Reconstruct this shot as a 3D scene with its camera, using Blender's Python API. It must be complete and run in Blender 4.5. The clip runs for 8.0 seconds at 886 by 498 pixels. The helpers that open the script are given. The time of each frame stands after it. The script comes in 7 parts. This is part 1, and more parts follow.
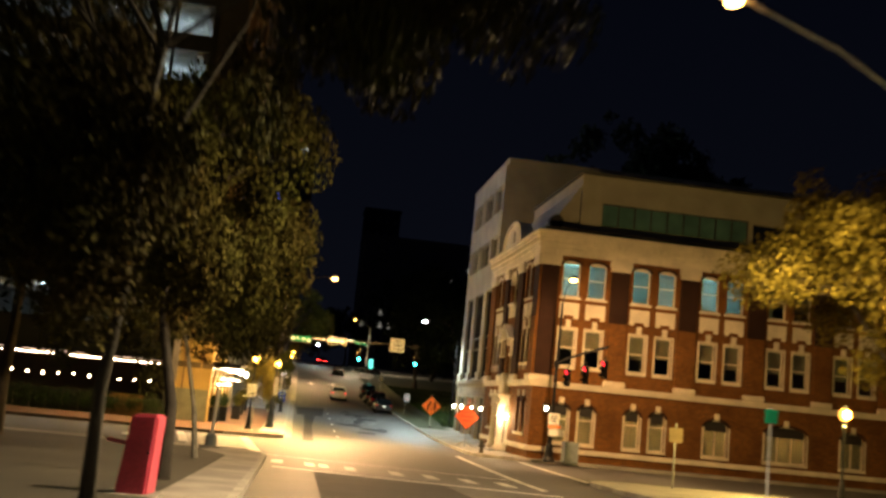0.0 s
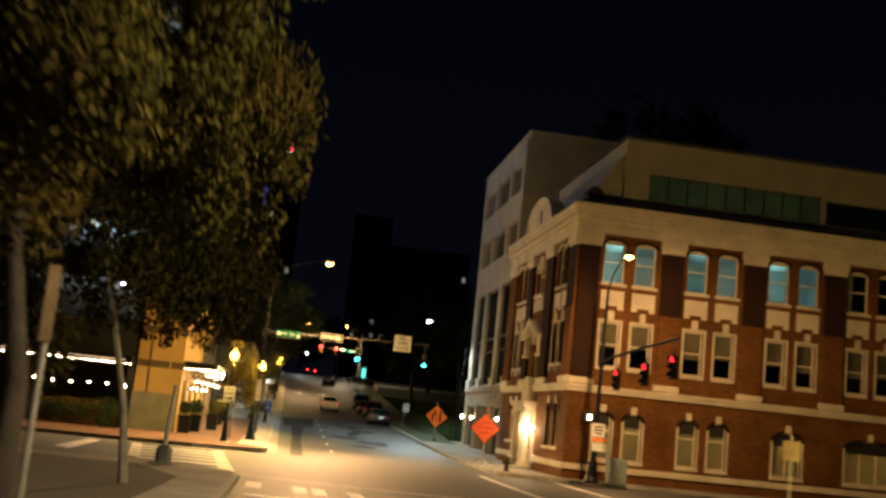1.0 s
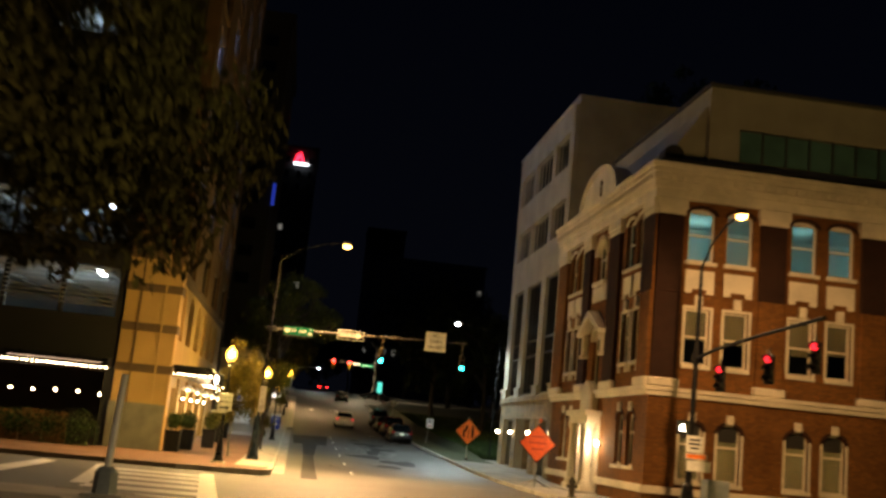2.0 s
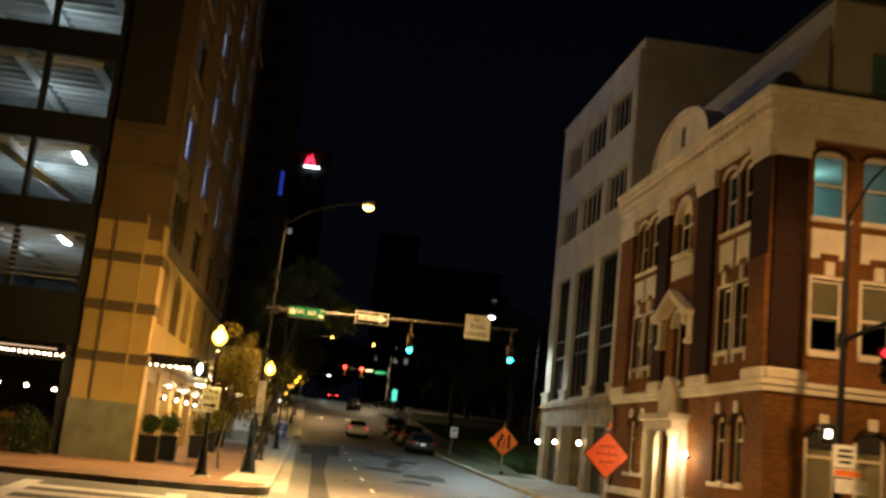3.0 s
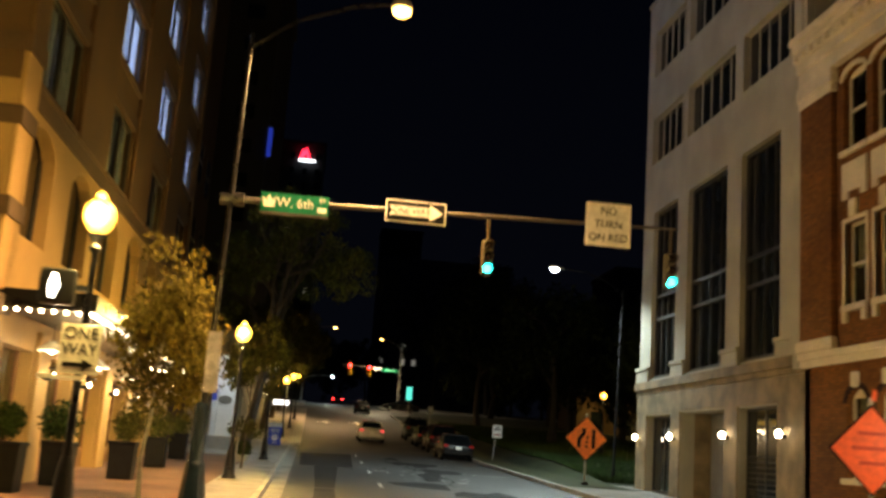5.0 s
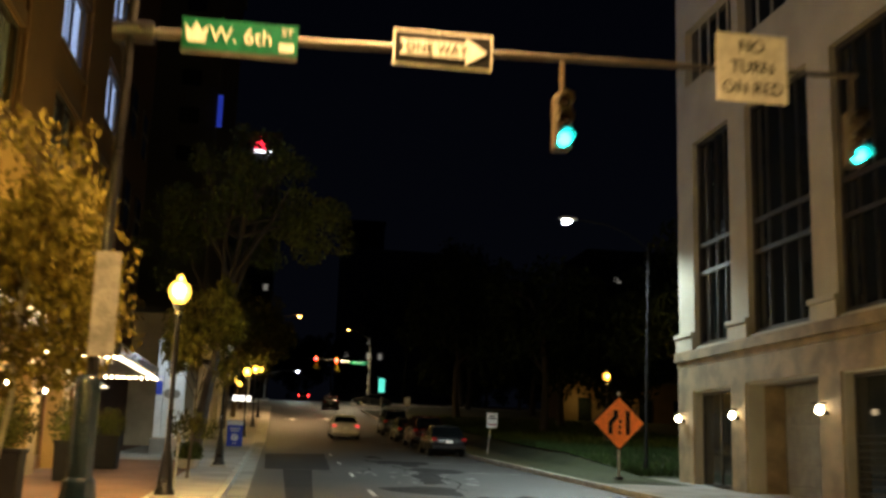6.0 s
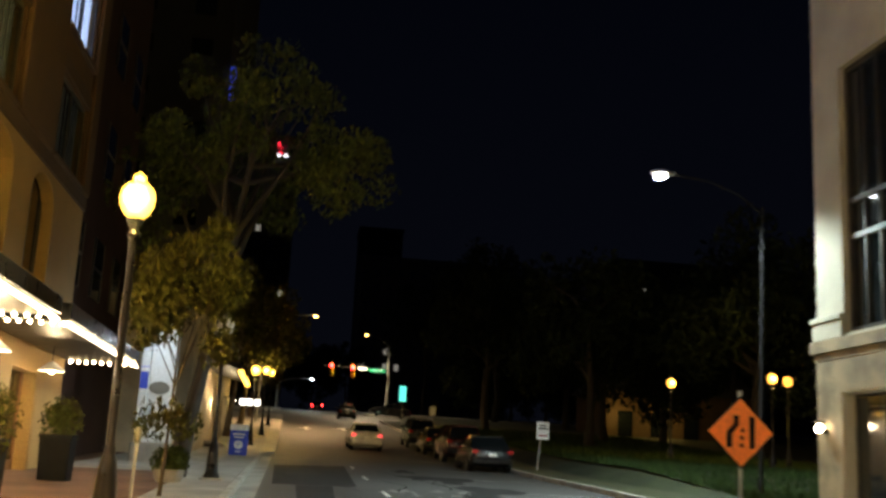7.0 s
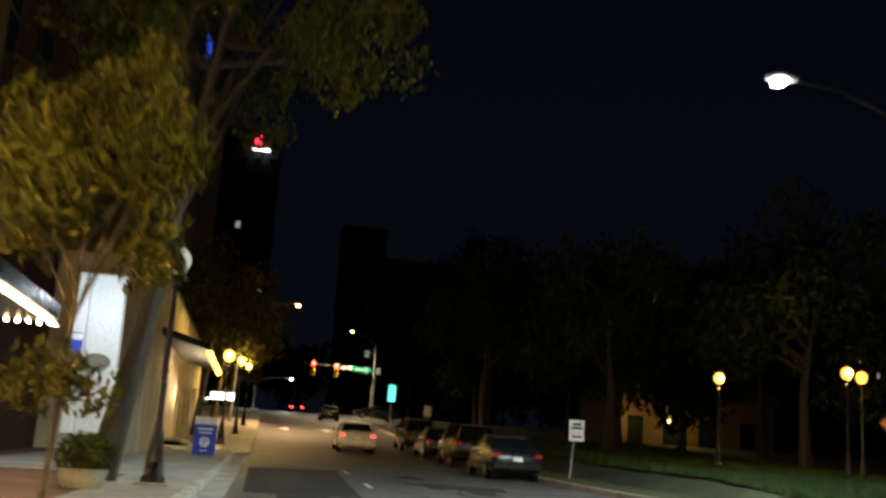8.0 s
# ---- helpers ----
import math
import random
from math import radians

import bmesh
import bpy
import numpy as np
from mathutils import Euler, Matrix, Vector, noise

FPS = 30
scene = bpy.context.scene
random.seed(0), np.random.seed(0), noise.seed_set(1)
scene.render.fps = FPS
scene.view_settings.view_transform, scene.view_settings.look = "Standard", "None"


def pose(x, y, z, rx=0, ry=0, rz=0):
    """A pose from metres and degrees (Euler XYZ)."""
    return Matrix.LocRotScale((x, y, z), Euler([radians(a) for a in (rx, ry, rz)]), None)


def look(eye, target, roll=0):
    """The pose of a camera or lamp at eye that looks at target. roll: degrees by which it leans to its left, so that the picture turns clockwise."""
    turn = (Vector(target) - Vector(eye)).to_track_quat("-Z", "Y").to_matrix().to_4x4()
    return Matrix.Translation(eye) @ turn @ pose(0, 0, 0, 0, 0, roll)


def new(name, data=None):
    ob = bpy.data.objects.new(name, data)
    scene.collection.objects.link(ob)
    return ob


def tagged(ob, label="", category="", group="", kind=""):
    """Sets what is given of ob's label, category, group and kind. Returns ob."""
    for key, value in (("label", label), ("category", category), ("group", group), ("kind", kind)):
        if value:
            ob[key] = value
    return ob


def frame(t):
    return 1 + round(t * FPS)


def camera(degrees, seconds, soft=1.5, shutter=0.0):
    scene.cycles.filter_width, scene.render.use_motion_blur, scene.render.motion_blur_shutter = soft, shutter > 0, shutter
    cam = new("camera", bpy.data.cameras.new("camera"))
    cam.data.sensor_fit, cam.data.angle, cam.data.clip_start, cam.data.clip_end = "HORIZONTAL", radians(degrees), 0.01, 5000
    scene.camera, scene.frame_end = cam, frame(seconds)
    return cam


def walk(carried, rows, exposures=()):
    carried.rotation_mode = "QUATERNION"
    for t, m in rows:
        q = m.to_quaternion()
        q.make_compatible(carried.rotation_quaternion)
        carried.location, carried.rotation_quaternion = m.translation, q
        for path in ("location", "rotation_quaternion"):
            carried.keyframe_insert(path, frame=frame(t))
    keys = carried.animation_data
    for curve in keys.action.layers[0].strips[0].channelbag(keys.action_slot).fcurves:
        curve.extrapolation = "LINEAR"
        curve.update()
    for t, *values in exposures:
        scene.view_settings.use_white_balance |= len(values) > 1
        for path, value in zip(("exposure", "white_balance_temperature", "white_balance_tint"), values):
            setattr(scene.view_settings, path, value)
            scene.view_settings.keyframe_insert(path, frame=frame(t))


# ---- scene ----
cam = camera(45.8, 8.0, soft=2.9, shutter=0.6)
PATH = [
    (0, (-0.536, -1.42, 0.647), (-0.288, 0.543, 0.936), 5.6),
    (0.5, (-0.507, 3.887, 0.33), (-0.25, 5.847, 0.632), 5.6),
    (1, (-0.403, 9.05, 0.18), (-0.138, 11.006, 0.498), 5.9),
    (1.5, (-0.31, 14.186, -0.012), (-0.054, 16.142, 0.319), 5.8),
    (2.8, (-0.166, 26.679, -0.398), (0.052, 28.632, -0.023), 5.6),
    (3, (-0.123, 28.651, -0.434), (0.097, 30.604, -0.062), 5.9),
    (3.5, (-0.044, 33.285, -0.55), (0.196, 35.233, -0.169), 4.9),
    (4, (0.012, 37.871, -0.596), (0.245, 39.815, -0.191), 5.1),
    (4.5, (0.035, 42.094, -0.702), (0.238, 44.045, -0.308), 4.6),
    (4.7, (0.138, 43.8, -0.695), (0.344, 45.751, -0.308), 4.5),
    (6, (0.113, 54.666, -0.737), (0.411, 56.607, -0.36), 1.8),
    (6.5, (0.132, 58.805, -0.816), (0.464, 60.739, -0.431), 2.1),
    (7, (0.154, 62.961, -0.843), (0.422, 64.901, -0.439), 2.9),
    (7.5, (0.214, 66.822, -0.893), (0.482, 68.759, -0.474), 3.7),
    (8, (0.15, 71.238, -0.984), (0.453, 73.169, -0.564), 3.7),
]
walk(cam, [(t, look(eye, target, roll)) for t, eye, target, roll in PATH], [(0.0, 1.3), (0.5, 1.0), (1.5, 0.55), (3.0, 0.4), (4.5, 0.5), (6.0, 0.4), (7.0, 0.85), (8.0, 1.25)])

# ---- night sky ----
world = bpy.data.worlds.new("night_sky")
scene.world = world
world.use_nodes = True
wn = world.node_tree.nodes
wl = world.node_tree.links
w_coord = wn.new("ShaderNodeTexCoord")
w_sep = wn.new("ShaderNodeSeparateXYZ")
w_ramp = wn.new("ShaderNodeValToRGB")
w_ramp.color_ramp.elements[0].color = (0.0013, 0.0015, 0.0026, 1)
w_ramp.color_ramp.elements[1].color = (0.0003, 0.0005, 0.0014, 1)
w_ramp.color_ramp.elements[1].position = 0.55
wl.new(w_coord.outputs["Generated"], w_sep.inputs[0])
wl.new(w_sep.outputs["Z"], w_ramp.inputs[0])
wl.new(w_ramp.outputs[0], wn["Background"].inputs[0])
wn["Background"].inputs[1].default_value = 1.0

SODIUM = (1.0, 0.62, 0.28)
AMBER = (1.0, 0.66, 0.16)
LED = (0.82, 1.0, 0.95)
WARM = (1.0, 0.74, 0.42)
COOL = (0.72, 0.92, 1.0)
TEAL = (0.55, 1.0, 0.88)


def lamp(name, place, watts, colour, radius=0.12, spot=None, edge=0.9, tilt=0.0, pitch=0.0):
    data = bpy.data.lights.new(name, "SPOT" if spot else "POINT")
    data.energy, data.color, data.shadow_soft_size = watts, colour, radius
    if spot:
        data.spot_size, data.spot_blend = radians(spot), edge
    ob = new(name, data)
    ob.location = place
    ob.rotation_euler = (radians(pitch), radians(tilt), 0)
    return ob


# street lighting
lamp("near_street_light", (6.5, 15.6, 7.9), 5800, (1.0, 0.72, 0.40), 0.2, 157, 0.55, 8)
lamp("corner_street_light", (12.45, 48.8, 7.1), 2900, (1.0, 0.55, 0.22), 0.2, 146, 0.6, -25, 30)
lamp("corner_street_light", (12.45, 48.8, 7.06), 350, (1.0, 0.56, 0.23), 0.2)
lamp("mast_street_light", (1.2, 65.8, 7.55), 9000, (1.0, 0.56, 0.21), 0.2, 136, 0.8, 11)
lamp("mast_street_light", (1.2, 65.7, 7.55), 11000, (1.0, 0.57, 0.24), 0.2, 124, 1.0, 2, -46)
lamp("led_street_light", (10.3, 90.8, 7.3), 3500, LED, 0.15, 154, 0.35, 3)
lamp("far_street_light", (8.7, 185.6, 13.4), 4200, (1.0, 0.80, 0.48), 0.2, 165)
lamp("crest_street_light", (2.8, 203, 9.1), 500, LED, 0.15, 165)
lamp("mid_street_light", (1.7, 151, 10.6), 4500, SODIUM, 0.2, 165)
GLOBES = [(-2.95, 60.8, 1700), (-1.92, 76.2, 1400), (-1.53, 89.0, 0), (-1.6, 117.0, 260), (-1.4, 131.0, 300), (-1.3, 146.0, 300), (19.3, 34.8, 2600), (18.8, 113.0, 420), (21.7, 108.0, 420), (23.2, 109.5, 0)]

# ---- ground heights ----
KY = [-300, -60, -20, 0, 15, 30, 38, 50, 58, 66, 75, 89, 107, 128, 160, 188, 215, 260, 400, 900, 4000]
KZ = [4.0, 1.6, 0.1, -0.75, -1.3, -1.75, -1.9, -2.05, -2.1, -2.12, -2.0, -1.6, -1.05, 0.05, 2.3, 4.4, 6.0, 7.2, 8.5, 9.0, 9.0]
_ys = np.arange(-300, 900, 1.0)
_zs = np.convolve(np.pad(np.interp(_ys, KY, KZ), 5, mode="edge"), np.ones(11) / 11, mode="valid")


def G(y):
    """Height of the road at y."""
    return float(np.interp(y, _ys, _zs))


# ---- materials ----
def material(name, colour, rough=0.8, metal=0.0, vary=0.25, scale=3.0, fine=40.0, bump=0.15, spec=0.5, per="", second=None, detail=6):
    m = bpy.data.materials.new(name)
    m.use_nodes = True
    n, l = m.node_tree.nodes, m.node_tree.links
    b = n["Principled BSDF"]
    b.inputs["Roughness"].default_value = rough
    b.inputs["Metallic"].default_value = metal
    b.inputs["Specular IOR Level"].default_value = spec
    tc = n.new("ShaderNodeTexCoord")
    big, small = n.new("ShaderNodeTexNoise"), n.new("ShaderNodeTexNoise")
    for node, sc in ((big, scale), (small, fine)):
        node.inputs["Scale"].default_value = sc
        node.inputs["Detail"].default_value = detail
        l.new(tc.outputs["Object"], node.inputs["Vector"])
    ramp = n.new("ShaderNodeValToRGB")
    c2 = second or tuple(c * (1 - vary) for c in colour)
    c1 = tuple(min(1, c * (1 + vary * 0.5)) for c in colour)
    ramp.color_ramp.elements[0].color = (*c2, 1)
    ramp.color_ramp.elements[1].color = (*c1, 1)
    ramp.color_ramp.elements[0].position, ramp.color_ramp.elements[1].position = 0.36, 0.64
    l.new(big.outputs["Fac"], ramp.inputs[0])
    mix = n.new("ShaderNodeMix")
    mix.data_type, mix.blend_type = "RGBA", "MULTIPLY"
    mix.inputs["Factor"].default_value = 0.55
    tone = n.new("ShaderNodeValToRGB")
    tone.color_ramp.elements[0].color = (0.55, 0.55, 0.55, 1)
    tone.color_ramp.elements[0].position, tone.color_ramp.elements[1].position = 0.3, 0.62
    l.new(small.outputs["Fac"], tone.inputs[0])
    l.new(ramp.outputs[0], mix.inputs["A"])
    l.new(tone.outputs[0], mix.inputs["B"])
    out = mix.outputs["Result"]
    if per:
        src = n.new("ShaderNodeObjectInfo") if per == "object" else n.new("ShaderNodeNewGeometry")
        rnd = src.outputs["Random"] if per == "object" else src.outputs["Random Per Island"]
        hsv = n.new("ShaderNodeHueSaturation")
        rng = n.new("ShaderNodeMapRange")
        rng.inputs["To Min"].default_value, rng.inputs["To Max"].default_value = 0.55, 1.45
        l.new(rnd, rng.inputs["Value"])
        l.new(rng.outputs[0], hsv.inputs["Value"])
        l.new(out, hsv.inputs["Color"])
        out = hsv.outputs[0]
    l.new(out, b.inputs["Base Color"])
    if bump:
        bp = n.new("ShaderNodeBump")
        bp.inputs["Strength"].default_value = bump
        bp.inputs["Distance"].default_value = 0.02
        l.new(small.outputs["Fac"], bp.inputs["Height"])
        l.new(bp.outputs[0], b.inputs["Normal"])
    if rough > 0.15:
        rr = n.new("ShaderNodeMapRange")
        rr.inputs["To Min"].default_value, rr.inputs["To Max"].default_value = max(0.02, rough - 0.12), min(1, rough + 0.12)
        l.new(big.outputs["Fac"], rr.inputs["Value"])
        l.new(rr.outputs[0], b.inputs["Roughness"])
    return m


def brick_material(name, c1, c2, mortar, width=0.215, height=0.075, axis="y", bump=0.6, joint=0.010, rough=0.85):
    """Bricks of real size; axis: the direction that the wall's length runs in, or 'z' for a pavement."""
    m = bpy.data.materials.new(name)
    m.use_nodes = True
    n, l = m.node_tree.nodes, m.node_tree.links
    b = n["Principled BSDF"]
    tc, sep, com = n.new("ShaderNodeTexCoord"), n.new("ShaderNodeSeparateXYZ"), n.new("ShaderNodeCombineXYZ")
    l.new(tc.outputs["Object"], sep.inputs[0])
    if axis == "z":
        l.new(sep.outputs["X"], com.inputs["X"])
        l.new(sep.outputs["Y"], com.inputs["Y"])
    else:
        add = n.new("ShaderNodeMath")
        l.new(sep.outputs["X"], add.inputs[0])
        l.new(sep.outputs["Y"], add.inputs[1])
        l.new(add.outputs[0], com.inputs["X"])
        l.new(sep.outputs["Z"], com.inputs["Y"])
    br = n.new("ShaderNodeTexBrick")
    br.inputs["Color1"].default_value, br.inputs["Color2"].default_value, br.inputs["Mortar"].default_value = (*c1, 1), (*c2, 1), (*mortar, 1)
    br.inputs["Scale"].default_value = 1.0
    br.inputs["Mortar Size"].default_value = joint
    br.inputs["Brick Width"].default_value, br.inputs["Row Height"].default_value = width, height
    l.new(com.outputs[0], br.inputs["Vector"])
    no = n.new("ShaderNodeTexNoise")
    no.inputs["Scale"].default_value, no.inputs["Detail"].default_value = 0.55, 8
    l.new(tc.outputs["Object"], no.inputs["Vector"])
    tone = n.new("ShaderNodeValToRGB")
    tone.color_ramp.elements[0].color, tone.color_ramp.elements[1].color = (0.55, 0.52, 0.5, 1), (1.1, 1.08, 1.05, 1)
    tone.color_ramp.elements[0].position, tone.color_ramp.elements[1].position = 0.32, 0.66
    l.new(no.outputs["Fac"], tone.inputs[0])
    mix = n.new("ShaderNodeMix")
    mix.data_type, mix.blend_type = "RGBA", "MULTIPLY"
    mix.inputs["Factor"].default_value = 0.8
    l.new(br.outputs["Color"], mix.inputs["A"])
    l.new(tone.outputs[0], mix.inputs["B"])
    l.new(mix.outputs["Result"], b.inputs["Base Color"])
    b.inputs["Roughness"].default_value = rough
    b.inputs["Specular IOR Level"].default_value = 0.2
    bp = n.new("ShaderNodeBump")
    bp.invert = True
    bp.inputs["Strength"].default_value, bp.inputs["Distance"].default_value = bump, 0.012
    l.new(br.outputs["Fac"], bp.inputs["Height"])
    l.new(bp.outputs[0], b.inputs["Normal"])
    return m


def glow(name, colour, strength):
    m = bpy.data.materials.new(name)
    m.use_nodes = True
    b = m.node_tree.nodes["Principled BSDF"]
    b.inputs["Base Color"].default_value = (*colour, 1)
    b.inputs["Emission Color"].default_value = (*colour, 1)
    b.inputs["Emission Strength"].default_value = strength
    return m


def glass_material(name, tint=(0.85, 0.95, 0.95), clear=0.75, rough=0.02):
    m = bpy.data.materials.new(name)
    m.use_nodes = True
    n, l = m.node_tree.nodes, m.node_tree.links
    n.remove(n["Principled BSDF"])
    tr, gl, mx, lw = n.new("ShaderNodeBsdfTransparent"), n.new("ShaderNodeBsdfGlossy"), n.new("ShaderNodeMixShader"), n.new("ShaderNodeLayerWeight")
    lw.inputs["Blend"].default_value = 0.5
    steep, grow = n.new("ShaderNodeMath"), n.new("ShaderNodeMath")
    steep.operation, steep.inputs[1].default_value = "POWER", 5.0
    grow.operation, grow.inputs[1].default_value, grow.inputs[2].default_value = "MULTIPLY_ADD", 0.9, 0.04
    l.new(lw.outputs["Facing"], steep.inputs[0])
    l.new(steep.outputs[0], grow.inputs[0])
    tr.inputs["Color"].default_value = (*(t * clear for t in tint), 1)
    gl.inputs["Roughness"].default_value = rough
    l.new(grow.outputs[0], mx.inputs[0])
    l.new(tr.outputs[0], mx.inputs[1])
    l.new(gl.outputs[0], mx.inputs[2])
    l.new(mx.outputs[0], n["Material Output"].inputs[0])
    return m


def blind_material(name, colour):
    """Woven cloth that lets some of the room's light through."""
    m = material(name, colour, 0.9, vary=0.12, scale=1.5, fine=60, bump=0.05)
    n, l = m.node_tree.nodes, m.node_tree.links
    b, tl, mx = n["Principled BSDF"], n.new("ShaderNodeBsdfTranslucent"), n.new("ShaderNodeMixShader")
    tl.inputs["Color"].default_value = (*colour, 1)
    mx.inputs[0].default_value = 0.5
    l.new(b.outputs[0], mx.inputs[1])
    l.new(tl.outputs[0], mx.inputs[2])
    l.new(mx.outputs[0], n["Material Output"].inputs[0])
    return m


